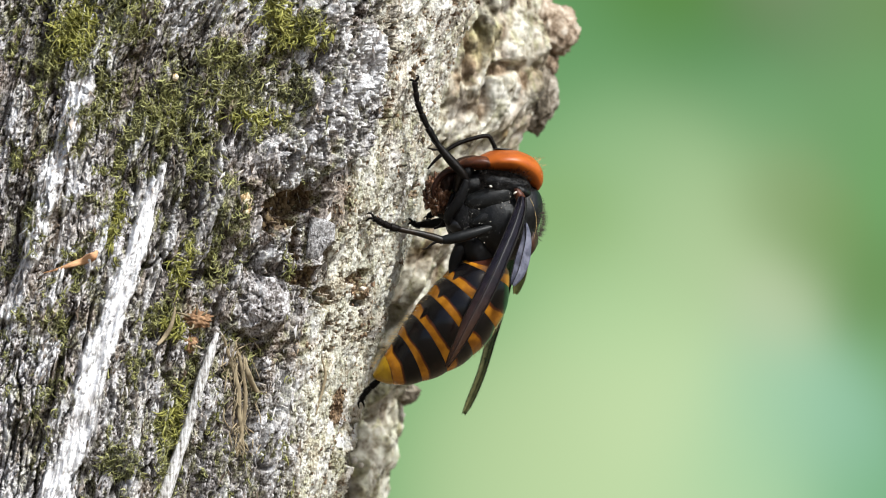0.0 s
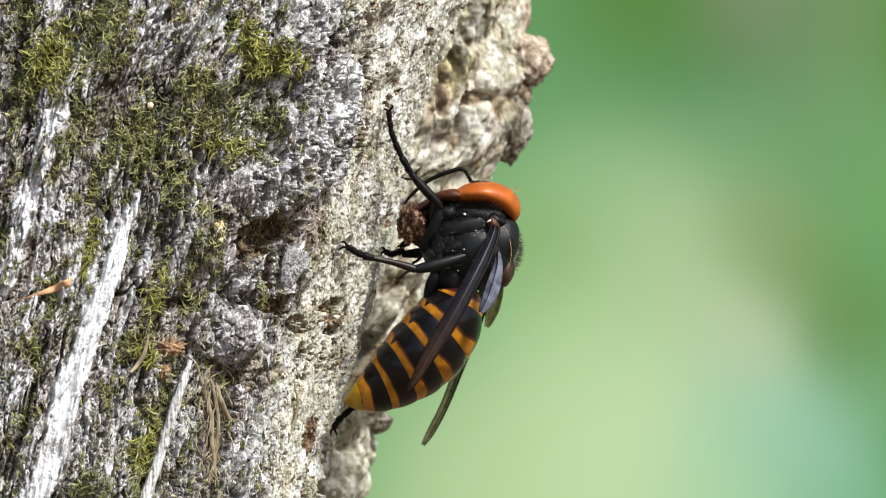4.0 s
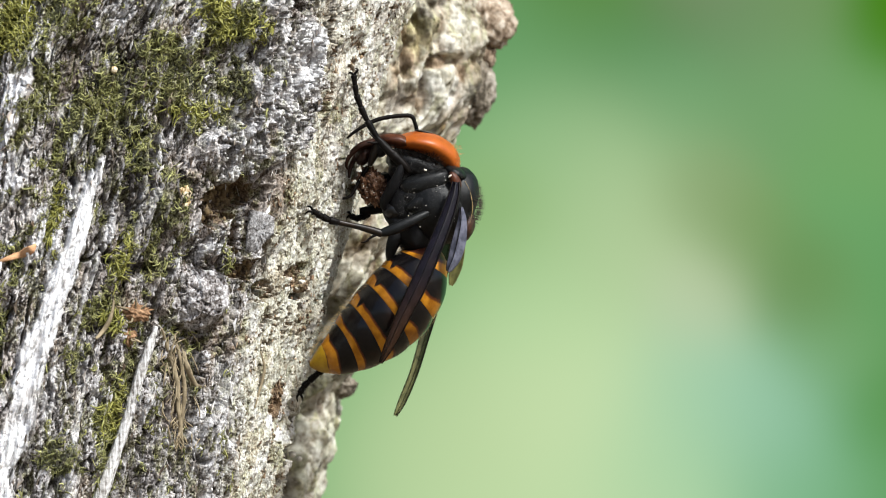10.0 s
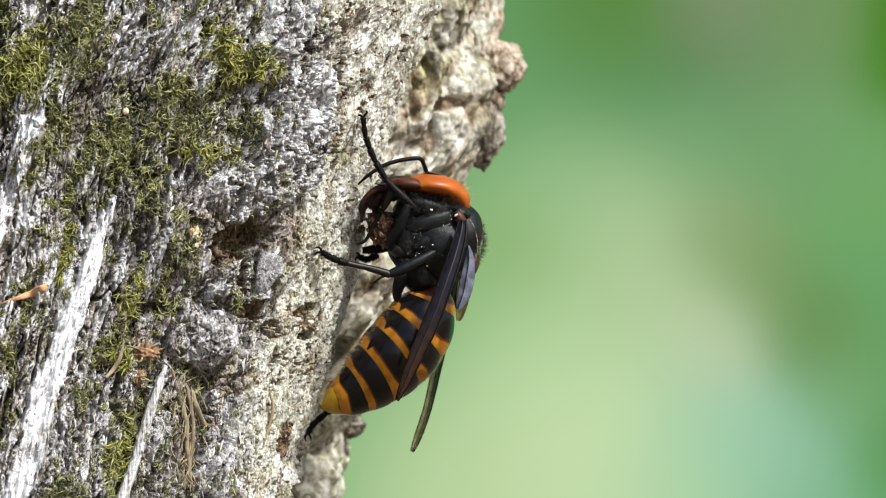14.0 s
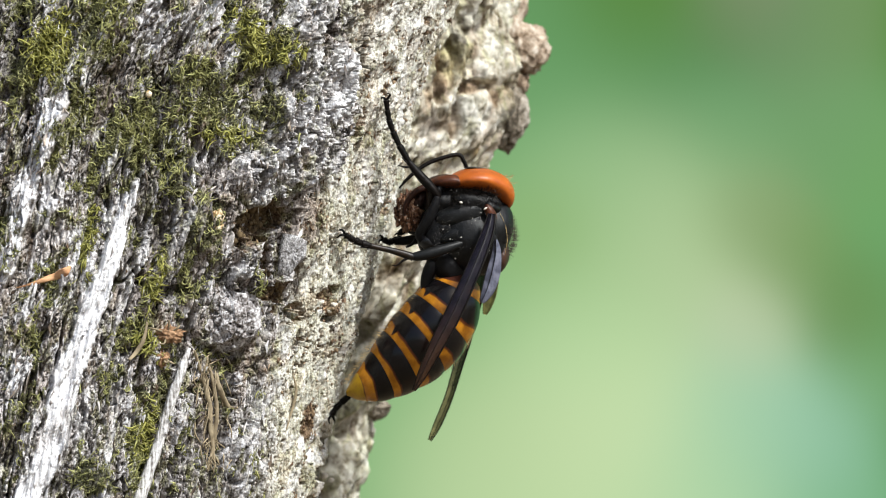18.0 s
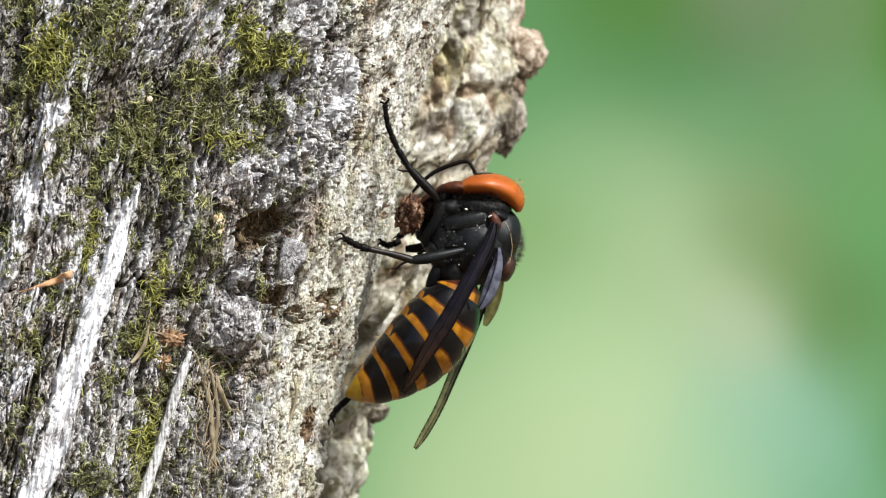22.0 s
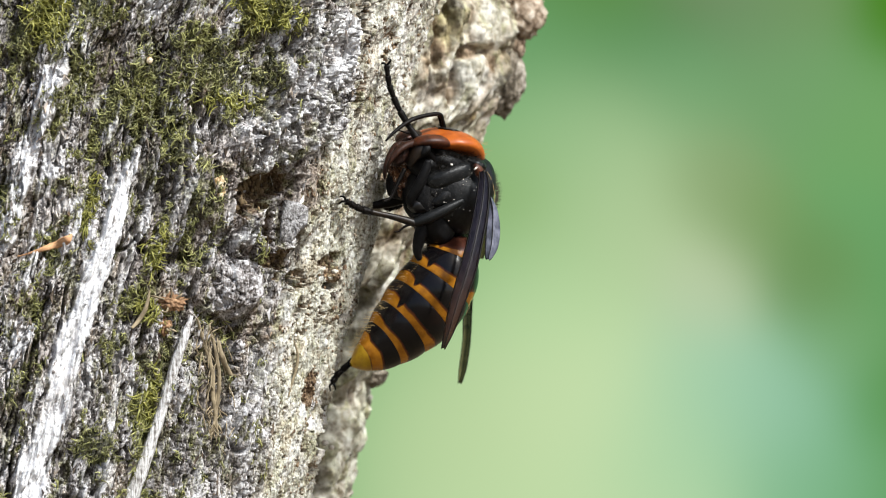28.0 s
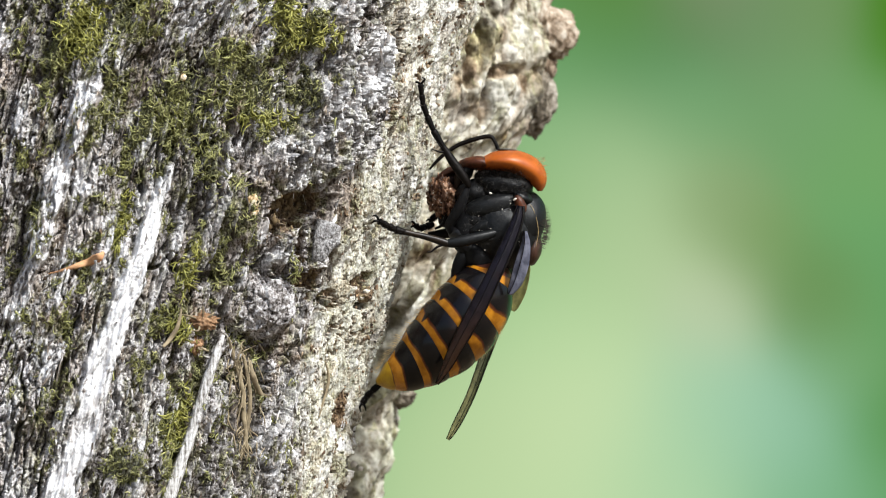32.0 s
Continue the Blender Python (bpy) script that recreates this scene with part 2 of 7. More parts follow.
def mottled(name, *tones):
    """Small pieces, each of its own tone."""
    m, n, l, b = material(name)
    isle = n.new("ShaderNodeNewGeometry").outputs["Random Per Island"]
    c = tones[0]
    for k, tone in enumerate(tones[1:]):
        c = mix(n, l, ramp(n, l, isle, k / (len(tones) - 1), (k + 1) / (len(tones) - 1)), c, tone)
    c = mix(n, l, mix(n, l, ramp(n, l, grain(n, l, 240, 4, 0.65), 0.50, 0.68), (0, 0, 0), (0.7, 0.7, 0.7)), c, mix(n, l, 1.0, c, (0.86, 0.66, 0.44), "MULTIPLY"))
    l.new(mix(n, l, 0.35, c, mix(n, l, grain(n, l, 1500, 4), (0.0, 0.0, 0.0), c), "MIX"), b.inputs["Base Color"])
    b.inputs["Roughness"].default_value, b.inputs["Specular IOR Level"].default_value = 0.85, 0.25
    return m


flake_grey = mottled("flake_grey", (0.05, 0.038, 0.030), (0.17, 0.135, 0.105), (0.38, 0.35, 0.325), (0.56, 0.545, 0.54), (0.76, 0.75, 0.75))
flake_pale = mottled("flake_pale", (0.12, 0.10, 0.09), (0.30, 0.28, 0.27), (0.48, 0.465, 0.46), (0.68, 0.67, 0.68))
flake_dark = mottled("flake_dark", (0.025, 0.021, 0.018), (0.07, 0.06, 0.05), (0.15, 0.13, 0.11), (0.30, 0.28, 0.26))
flake_brown = mottled("flake_brown", (0.025, 0.016, 0.010), (0.09, 0.052, 0.030), (0.20, 0.125, 0.075), (0.42, 0.32, 0.22))
flake_cream = mottled("flake_cream", (0.10, 0.06, 0.035), (0.34, 0.275, 0.20), (0.58, 0.55, 0.47), (0.68, 0.665, 0.61), (0.80, 0.80, 0.77))
crumb_pale = plain("crumb_pale", (0.30, 0.25, 0.18), (0.72, 0.68, 0.60), 0.9, 700, 0.3, 0.2)
crumb_rot = plain("crumb_rot", (0.03, 0.019, 0.009), (0.23, 0.165, 0.09), 0.9, 700, 0.3, 0.2)
crumb_brown = plain("crumb_brown", (0.075, 0.045, 0.025), (0.32, 0.23, 0.145), 0.9, 700, 0.3, 0.2)
straw = plain("straw", (0.12, 0.09, 0.052), (0.36, 0.295, 0.19), 0.7, 700, 0.2, 0.3)
bleached = plain("bleached_wood", (0.26, 0.24, 0.22), (0.72, 0.70, 0.68), 0.85, 1300, 0.9, 0.3, (1, 1, 0.12))


def rugged(name, size, *stops):
    """Bark-like stuff of many tones at three scales."""
    m, n, l, b = material(name)
    fine = grain(n, l, size, 4, 0.68)
    t = blend(n, l, (fine, 0.45), (grain(n, l, size * 0.28, 4, 0.65), 0.30), (grain(n, l, size * 1.2, 3, 0.6, (1, 1, 0.2), -15), 0.25))
    l.new(tones(n, l, t, *zip((0.40, 0.46, 0.52, 0.60), stops)), b.inputs["Base Color"])
    b.inputs["Roughness"].default_value, b.inputs["Specular IOR Level"].default_value = 0.9, 0.2
    bump(n, l, b, fine, 0.8, 0.0004)
    return m


chip_tan = rugged("chip_tan", 1500, (0.14, 0.07, 0.03), (0.42, 0.27, 0.12), (0.66, 0.52, 0.33), (0.82, 0.75, 0.60))
rust_scrap = plain("rust_scrap", (0.10, 0.045, 0.02), (0.42, 0.26, 0.15), 0.85, 1400, 0.8, 0.15)
russet = plain("russet", (0.26, 0.085, 0.028), (0.62, 0.36, 0.19), 0.7, 500, 0.4, 0.3, (1, 1, 3))
knob_brown = rugged("knob_brown", 700, (0.06, 0.04, 0.024), (0.20, 0.145, 0.10), (0.36, 0.29, 0.22), (0.56, 0.50, 0.42))
knob_grey = rugged("knob_grey", 2300, (0.014, 0.012, 0.010), (0.16, 0.14, 0.13), (0.42, 0.40, 0.40), (0.76, 0.75, 0.76))
plate_grey = rugged("plate_grey", 3000, (0.05, 0.045, 0.04), (0.19, 0.18, 0.175), (0.35, 0.34, 0.34), (0.58, 0.575, 0.58))
knob_dark = rugged("knob_dark", 700, (0.018, 0.014, 0.010), (0.085, 0.07, 0.05), (0.21, 0.18, 0.14), (0.42, 0.385, 0.33))
splinter_grey, n, l, b = material("splinter_grey")
fibre = blend(n, l, (grain(n, l, 2600, 4, 0.65, (1, 1, 0.10), -19), 0.7), (grain(n, l, 1500, 3), 0.3))
l.new(tones(n, l, fibre, (0.38, (0.13, 0.115, 0.10)), (0.46, (0.40, 0.385, 0.37)), (0.53, (0.66, 0.65, 0.645)), (0.62, (0.85, 0.845, 0.85))), b.inputs["Base Color"])
b.inputs["Roughness"].default_value = 0.85
bump(n, l, b, fibre, 0.8, 0.0004)
black = plain("black_cuticle", (0.002, 0.002, 0.002), (0.007, 0.007, 0.008), 0.5, 1600, 0.6, 0.2)
gloss_black = plain("gloss_black_cuticle", (0.003, 0.003, 0.003), (0.009, 0.008, 0.009), 0.33, 900, 0.12, 0.5, rough_spread=0.05)
velvet = plain("downy_black_cuticle", (0.002, 0.002, 0.0022), (0.009, 0.010, 0.0105), 0.42, 1500, 0.35, 0.24)
leg_dark = plain("dark_brown_cuticle", (0.0015, 0.0013, 0.0012), (0.007, 0.005, 0.004), 0.45, 1200, 0.6, 0.11)
leg_brown = plain("brown_cuticle", (0.004, 0.003, 0.002), (0.024, 0.013, 0.006), 0.45, 700, 0.35, 0.3)
orange = plain("orange_cuticle", (0.24, 0.046, 0.004), (0.42, 0.10, 0.008), 0.42, 420, 0.25, 0.42, rough_spread=0.08)
mandible_brown = plain("mandible_brown", (0.004, 0.002, 0.0015), (0.035, 0.012, 0.006), 0.5, 1200, 0.7, 0.2)
maroon = plain("maroon_cuticle", (0.012, 0.004, 0.002), (0.10, 0.028, 0.010), 0.45, 1000, 0.4, 0.25)
rusty = plain("rusty_black", (0.008, 0.005, 0.004), (0.075, 0.032, 0.019), 0.45, 500, 0.2)
hair_dark = plain("dark_hair", (0.02, 0.015, 0.01), (0.06, 0.05, 0.035), 0.6, 900, 0.0)
hair_down = plain("grey_down", (0.012, 0.011, 0.010), (0.07, 0.065, 0.055), 0.6, 900, 0.0)
hair_black = plain("black_hair", (0.004, 0.003, 0.003), (0.012, 0.010, 0.008), 0.6, 900, 0.0)
hair_gold = plain("golden_hair", (0.25, 0.16, 0.06), (0.55, 0.40, 0.18), 0.5, 900, 0.0)
white_mark = plain("pale_mark", (0.55, 0.50, 0.42), (0.80, 0.76, 0.68), 0.6, 900, 0.1)
pulp_brown = rugged("chewed_pulp", 1500, (0.012, 0.005, 0.003), (0.06, 0.026, 0.013), (0.16, 0.075, 0.038), (0.42, 0.26, 0.17))
pulp_brown.node_tree.nodes["Principled BSDF"].inputs["Roughness"].default_value = 0.4
wing_dark = wing_material("smoky_wing", (0.003, 0.003, 0.006), (0.011, 0.009, 0.015), 0.88, (0.042, 0.020, 0.011))
wing_far = wing_material("smoky_olive_wing", (0.004, 0.004, 0.006), (0.02, 0.017, 0.018), 0.80, (0.21, 0.20, 0.085), (0.019, 0.034))
wing_olive = wing_material("thin_wing", (0.10, 0.085, 0.03), (0.20, 0.18, 0.06), 0.80)
wing_grey = wing_material("veined_grey_wing", (0.05, 0.052, 0.075), (0.16, 0.165, 0.215), 0.88)


# ---- mesh helpers ----
ORIGIN = {}


def part(name, bm, mat, parent=None, label="", origin=None):
    """Links a bmesh, built in the world's place, as one mesh under a thing or a part; its own origin is the parent's or the one given."""
    base = ORIGIN[parent.name] if parent else Vector((0, 0, 0))
    o = Vector(origin) if origin is not None else base
    if bm.verts:
        bmesh.ops.translate(bm, vec=-o, verts=bm.verts)
    me = bpy.data.meshes.new(name)
    bm.to_mesh(me)
    bm.free()
    for p in me.polygons:
        p.use_smooth = True
    for k in mat if isinstance(mat, (list, tuple)) else (mat,):
        me.materials.append(k)
    ob = new(name, me)
    ob.location = o - base
    if parent:
        ob.parent = parent
    if label:
        tagged(ob, label)
    ORIGIN[ob.name] = o
    return ob


def thing(name, origin, label, category, group="", kind=""):
    ob = new(name)
    ob.empty_display_size = 0.005
    ob.location = origin
    ORIGIN[ob.name] = Vector(origin)
    return tagged(ob, label, category, group, kind)


def spline(rows, steps):
    """Rows of numbers, drawn out smoothly."""
    p = np.array([rows[0], *rows, rows[-1]], float)
    out = []
    for i in range(1, len(p) - 2):
        a, b, c, d = p[i - 1:i + 3]
        for t in np.linspace(0, 1, steps, endpoint=False):
            out.append(0.5 * (2 * b + (c - a) * t + (2 * a - 5 * b + 4 * c - d) * t * t + (3 * b - a - 3 * c + d) * t ** 3))
    out.append(p[-2])
    return np.array(out)


def loft(bm, rows, sides=16, steps=6, slot=None, rough=0.0, seed=0):
    """A limb or body along rows (u, v, d, radius in the plan, radius across it). slot(s, angle) picks the material."""
    q = spline(rows, steps)
    rings = []
    for i, (u, v, d, r, w) in enumerate(q):
        a, b = q[max(i - 1, 0)], q[min(i + 1, len(q) - 1)]
        t = Vector((b[0] - a[0], b[1] - a[1], b[2] - a[2])).normalized()
        n = Vector((t.y, -t.x, 0))
        n = n.normalized() if n.length > 1e-6 else Vector((1, 0, 0))
        c = t.cross(n).normalized()
        ring = []
        for k in range(sides):
            g = 2 * math.pi * k / sides
            x = Vector((u, v, d)) + n * (r * math.cos(g)) + c * (w * math.sin(g))
            if rough:
                x += noise.noise_vector(Vector((x.x * 0.05 + seed, x.y * 0.05, x.z * 0.05))) * rough * min(1, r * 0.2)
            ring.append(bm.verts.new(at(*x)))
        rings.append(ring)
    for i in range(len(rings) - 1):
        for k in range(sides):
            f = bm.faces.new((rings[i][k], rings[i][(k + 1) % sides], rings[i + 1][(k + 1) % sides], rings[i + 1][k]))
            if slot:
                f.material_index = slot((i + 0.5) / (len(rings) - 1), 2 * math.pi * (k + 0.5) / sides)
    bm.faces.new(rings[0][::-1]), bm.faces.new(rings[-1])
    bmesh.ops.recalc_face_normals(bm, faces=bm.faces)
    return bm


def lump(bm, u, v, d, ru, rv, rd, rough, seed, level=3, cells=2.2, cracks=0.0):
    """A knobbly lump."""
    made = bmesh.ops.create_icosphere(bm, subdivisions=level, radius=1)["verts"]
    for x in made:
        c = x.co.copy()
        k = 1 + rough * (noise.noise(c * cells + Vector((seed, 0, 0))) + 0.5 * noise.noise(c * cells * 2.6 + Vector((0, seed, 0))) + 0.3 * noise.noise(c * cells * 6 + Vector((0, 0, seed))))
        if cracks:
            near = noise.voronoi(c * 3.6 + Vector((seed, seed, 0)))[0]
            k -= cracks * max(0.0, 1 - (near[1] - near[0]) * 7) - 0.5 * cracks * near[0]
        x.co = at(u + c.x * ru * k, v + c.z * rv * k, d + c.y * rd * k)
    return bm


# ---- the trunk ----
def hash2(x, y, seed):
    h = (x.astype(np.int64) * 374761393 + y.astype(np.int64) * 668265263 + seed * 1274126177) & 0x7FFFFFFF
    h = ((h ^ (h >> 13)) * 1103515245 + 12345) & 0x7FFFFFFF
    return ((h ^ (h >> 16)) & 0xFFFF) / 65535.0


def smooth(x, a, b):
    t = np.clip((x - a) / (b - a), 0, 1)
    return t * t * (3 - 2 * t)


def wave(x, y, seed):
    """Value noise from -1 to 1."""
    i, j = np.floor(x), np.floor(y)
    f, g = x - i, y - j
    f, g = f * f * (3 - 2 * f), g * g * (3 - 2 * g)
    a, b, c, d = hash2(i, j, seed), hash2(i + 1, j, seed), hash2(i, j + 1, seed), hash2(i + 1, j + 1, seed)
    return 2 * ((a * (1 - f) + b * f) * (1 - g) + (c * (1 - f) + d * f) * g) - 1


def fractal(x, y, seed, octaves=4, gain=0.55):
    s, k, total = np.zeros_like(x), 1.0, 0.0
    for o in range(octaves):
        s, total = s + k * wave(x * 2 ** o, y * 2 ** o, seed + 17 * o), total + k
        k *= gain
    return s / total


def ridged(x, y, seed, octaves=3):
    s, k, total = np.zeros_like(x), 1.0, 0.0
    for o in range(octaves):
        s, total = s + k * (1 - 2 * np.abs(wave(x * 2 ** o, y * 2 ** o, seed + 31 * o))), total + k
        k *= 0.55
    return s / total


def cells(x, y, seed):
    """Distance to the nearest of scattered points, about 0 to 1."""
    i, j, best = np.floor(x), np.floor(y), np.full_like(x, 9.0)
    for a in (-1, 0, 1):
        for b in (-1, 0, 1):
            px, py = i + a + hash2(i + a, j + b, seed), j + b + hash2(i + a, j + b, seed + 5)
            best = np.minimum(best, (x - px) ** 2 + (y - py) ** 2)
    return np.sqrt(best)


def plates(x, y, seed):
    """Scattered plates: how far inside its plate a point lies (0 at the border), and the plate's own random number."""
    i, j = np.floor(x), np.floor(y)
    f1, f2, own = np.full_like(x, 9.0), np.full_like(x, 9.0), np.zeros_like(x)
    for a in (-1, 0, 1):
        for b in (-1, 0, 1):
            h = hash2(i + a, j + b, seed)
            d = np.hypot(x - i - a - h, y - j - b - hash2(i + a, j + b, seed + 5))
            near = d < f1
            f2 = np.where(near, f1, np.minimum(f2, d))
            own = np.where(near, hash2(i + a, j + b, seed + 9), own)
            f1 = np.where(near, d, f1)
    return f2 - f1, own


def spot(u, v, cu, cv, ru, rv, turn=0.0):
    """A soft round patch: 1 in the middle, 0 at the rim and past it."""
    c, s = math.cos(radians(turn)), math.sin(radians(turn))
    a, b = ((u - cu) * c + (v - cv) * s) / ru, (-(u - cu) * s + (v - cv) * c) / rv
    return np.clip(1 - (a * a + b * b), 0, 1)


def band(u, v, u0, v0, u1, v1, w0, w1):
    """A tapering strip from one point to another: 1 on its line, 0 at its sides."""
    du, dv = u1 - u0, v1 - v0
    t = ((u - u0) * du + (v - v0) * dv) / (du * du + dv * dv)
    e = np.abs((u - u0) * dv - (v - v0) * du) / math.hypot(du, dv)
    w = w0 + (w1 - w0) * np.clip(t, 0, 1)
    return np.clip(1 - (e / w) ** 2, 0, 1) * smooth(t, -0.04, 0.04) * smooth(-t, -1.05, -0.97)


def stem_edge(v):
    return np.interp(v, (-11000, -300, 11, 74, 165, 256, 420, 498, 628, 714, 810, 878, 1200, 13500), (3500, 855, 775, 746, 707, 684, 648, 627, 587, 565, 542, 531, 455, -3000))


def lobe_edge(v):
    return np.interp(v, (-11000, -300, 0, 60, 150, 230, 285, 320, 500, 690, 760, 800, 882, 1200, 13500), (3560, 950, 868, 872, 870, 862, 836, 804, 735, 655, 622, 604, 598, 520, -2940))


def sheet(name, u, v, d, closed_cols, masks, mat, parent):
    """A skin over a grid of plan points, rows down and columns round."""
    rows, cols = u.shape
    f = (REACH + d) / REACH
    co = np.stack(((u - 784) * f * U, d * U, (441 - v) * f * U), -1).reshape(-1, 3)
    i = np.arange(rows - 1)[:, None] * cols
    j = np.arange(cols if closed_cols else cols - 1)[None, :]
    k = (j + 1) % cols
    quads = np.stack((i + j, i + cols + j, i + cols + k, i + k), -1).reshape(-1, 4)
    me = bpy.data.meshes.new(name)
    me.vertices.add(len(co)), me.loops.add(quads.size), me.polygons.add(len(quads))
    me.vertices.foreach_set("co", co.astype(np.float32).ravel())
    me.loops.foreach_set("vertex_index", quads.astype(np.int32).ravel())
    me.polygons.foreach_set("loop_start", (np.arange(len(quads)) * 4).astype(np.int32))
    me.polygons.foreach_set("use_smooth", np.ones(len(quads), bool))
    me.update(calc_edges=True)
    for key, m in masks.items():
        rgba = np.concatenate((np.stack(m, -1).reshape(-1, 3), np.ones((len(co), 1))), 1)
        me.attributes.new(key, "FLOAT_COLOR", "POINT").data.foreach_set("color", rgba.astype(np.float32).ravel())
    me.materials.append(mat)
    ob = new(name, me)
    ob.parent = parent
    ob.location = -ORIGIN[parent.name]
    ORIGIN[ob.name] = Vector((0, 0, 0))
    return ob, co


GROUND = -1.15
trunk = thing("tree_trunk", (-0.36, 0.02, GROUND), "leaning grey tree trunk with rough, mossy, lichen-crusted bark", "tree trunk")


def grid(edge, width, depth, middle, fine, coarse, down):
    """Angles round the stem, heights, and the smooth plan points of its skin."""
    g = np.radians(np.concatenate((np.linspace(*fine), np.linspace(*coarse)[1:-1])))
    v = np.concatenate((np.linspace(-11000, -90, 40), np.linspace(-80, 1040, down), np.linspace(1050, 13500, 46)))
    g, v = np.meshgrid(g, v)
    c = edge(v) - width
    return g, v, c, c + width * np.sin(g), middle - depth * np.cos(g)


def terrace(x, edge):
    """Level steps with steep risers."""
    i = np.floor(x)
    return i + smooth(x - i, 1 - edge, 1.0)


def zones(u, v, rows):
    """The strongest of soft patches (share, u, v, half width, half height, turn)."""
    return np.maximum.reduce([k * smooth(spot(u, v, cu, cv, ru, rv, turn), 0, 0.55) for k, cu, cv, ru, rv, turn in rows])


def build_stem():
    g, v, c, u, d = grid(stem_edge, 600.0, 450.0, 150.0, (-36, 96, 1000), (96, 324, 70), 860)
    a = 600 * g                               # round the stem
    near = smooth(np.cos(g + 0.1), -0.35, 0.1) * smooth(-np.abs(v - 450), -720, -620)
    drift = 18 * fractal(a / 90, v / 160, 3, 3)
    warp, warp2 = 9 * fractal(a / 22, v / 30, 71, 3), 5 * fractal(a / 8, v / 12, 72, 2)
    su = u + drift * 0.4 + warp * 0.8
    sv = v + warp
    border = np.interp(v, (-200, 0, 100, 200, 300, 400, 500, 600, 700, 880, 1100), (560, 575, 585, 585, 560, 520, 490, 462, 440, 415, 385))
    crust = smooth(su + 44 * fractal(a / 40, v / 60, 9, 4) - border, -22, 26)
    # relief: layered flakes and long ribs on the open bark, a gritty pitted crust towards the edge
    run = fractal((a + drift) / 26, v / 260, 95, 3) + 0.5 * fractal(a / 80, v / 200, 96, 2)
    fib = ridged((a + drift) / 32, v / 240, 11, 3)
    lay = fractal((a + drift + warp) / 44, (v + 2 * warp) / 110, 13, 4)
    lay2 = fractal((a + warp2) / 13, (v + 3 * warp2) / 46, 16, 3)
    hair = ridged((a + 0.7 * drift) / 6.5, v / 90, 19, 2)
    fine = fractal(a / 3.0, v / 6.0, 15, 2)
    knife = smooth(0.16 - np.abs(wave((a + drift + warp) / 19, v / 120, 81) + 0.35 * wave(a / 7, v / 28, 82)), 0.0, 0.10) * smooth(fractal(a / 50, v / 70, 83, 2), -0.4, -0.1)
    nick = smooth(0.17 - np.abs(wave((a + 2 * warp2) / 12, v / 40, 84) + 0.4 * wave(a / 5, v / 12, 85)), 0.0, 0.10) * smooth(fractal(a / 30, v / 44, 86, 2), -0.3, 0.0)
    rift = smooth(0.12 - np.abs(wave((a + 1.2 * drift + 0.5 * warp) / 34, v / 210, 101) + 0.25 * wave(a / 9, v / 50, 102)), 0.0, 0.10) * smooth(fractal(a / 70, v / 90, 103, 2), -0.15, 0.15)
    left = 20 * fractal(a / 110, v / 300, 14, 3) - 10 * smooth(run, 0.12, 0.4) + 8 * smooth(-run, 0.1, 0.4) + 7 * fib + 4.2 * terrace(5.5 * lay, 0.2) + 2.0 * terrace(4.5 * lay2, 0.25) + 2.0 * hair + 2.0 * fine - 12 * knife - 8 * nick - 22 * rift
    lay3 = fractal((a + warp2) / 24, (v + 2 * warp2) / 52, 75, 4)
    scratch = ridged((a + warp2) / 6.5, v / 46, 87, 2)
    pitted = zones(su, sv, ((1.0, 585, 250, 34, 60, 10), (0.9, 555, 265, 30, 50, 20), (1.0, 545, 560, 34, 34, 0), (0.8, 470, 520, 26, 50, 10), (0.8, 640, 380, 12, 40, 8), (1.0, 706, 84, 22, 40, 24), (1.0, 556, 100, 18, 34, 0), (0.8, 490, 600, 36, 40, 0), (0.8, 540, 640, 36, 34, 0), (0.7, 520, 880, 36, 50, 0), (0.7, 430, 770, 40, 34, 0), (0.6, 640, 170, 18, 40, 10), (0.7, 575, 445, 18, 50, 8)))
    pitty = fractal((a + warp2) / 10, (v + warp2) / 15, 22, 3)
    pits = smooth(pitty + 0.42 * pitted - 0.12 * smooth(300 - v, 0, 120), 0.36, 0.48)
    right = 13 * fractal(a / 46, v / 80, 24, 4) + 3.0 * terrace(5 * lay3, 0.22) + 1.8 * scratch + 2.2 * fractal(a / 3.6, v / 6, 25, 2) - 17 * pits - 6 * smooth(ridged(a / 40, v / 210, 23, 2), 0.6, 0.95)
    h = left * (1 - crust) + right * crust
    flat = smooth(spot(su, sv, 520, 160, 70, 130, 6), 0, 0.5)
    h -= 0.2 * flat * (h - 13 * fractal(a / 46, v / 80, 24, 4))
    tear = 14 * fractal(a / 24, v / 70, 93, 3) + 9 * fractal(a / 6, v / 60, 94, 2)
    streak = np.maximum(band(su + tear, v, 208, 345, 128, 560, 3, 25), band(su + tear, v, 130, 545, -20, 1060, 26, 36))
    bare = smooth(streak + 0.35 * fractal(a / 11, v / 70, 97, 3), 0.05, 0.55)
    h += bare * (8 * hair + 4 * ridged(a / 3.5, v / 140, 88, 1) - 0.8 * left + 10)
    # the larger shapes
    plate = np.maximum(smooth(spot(su, sv, 505, 200, 80, 215, 6), 0.0, 0.4), 0.9 * smooth(spot(su, sv, 425, 340, 62, 66, 10), 0, 0.5))
    brink = np.interp(su, (352, 382, 402, 422, 444, 460, 502), (392, 402, 394, 408, 398, 372, 352)) + 16 * fractal(a / 14, v / 90, 32, 3)
    under = smooth(brink - v, 0, 12)
    scaly = smooth(zones(su, sv, ((1.0, 520, 215, 66, 190, 8), (0.9, 455, 330, 74, 62, 10), (0.7, 585, 100, 40, 90, 8), (0.7, 400, 520, 60, 70, 0))), 0.0, 0.4)
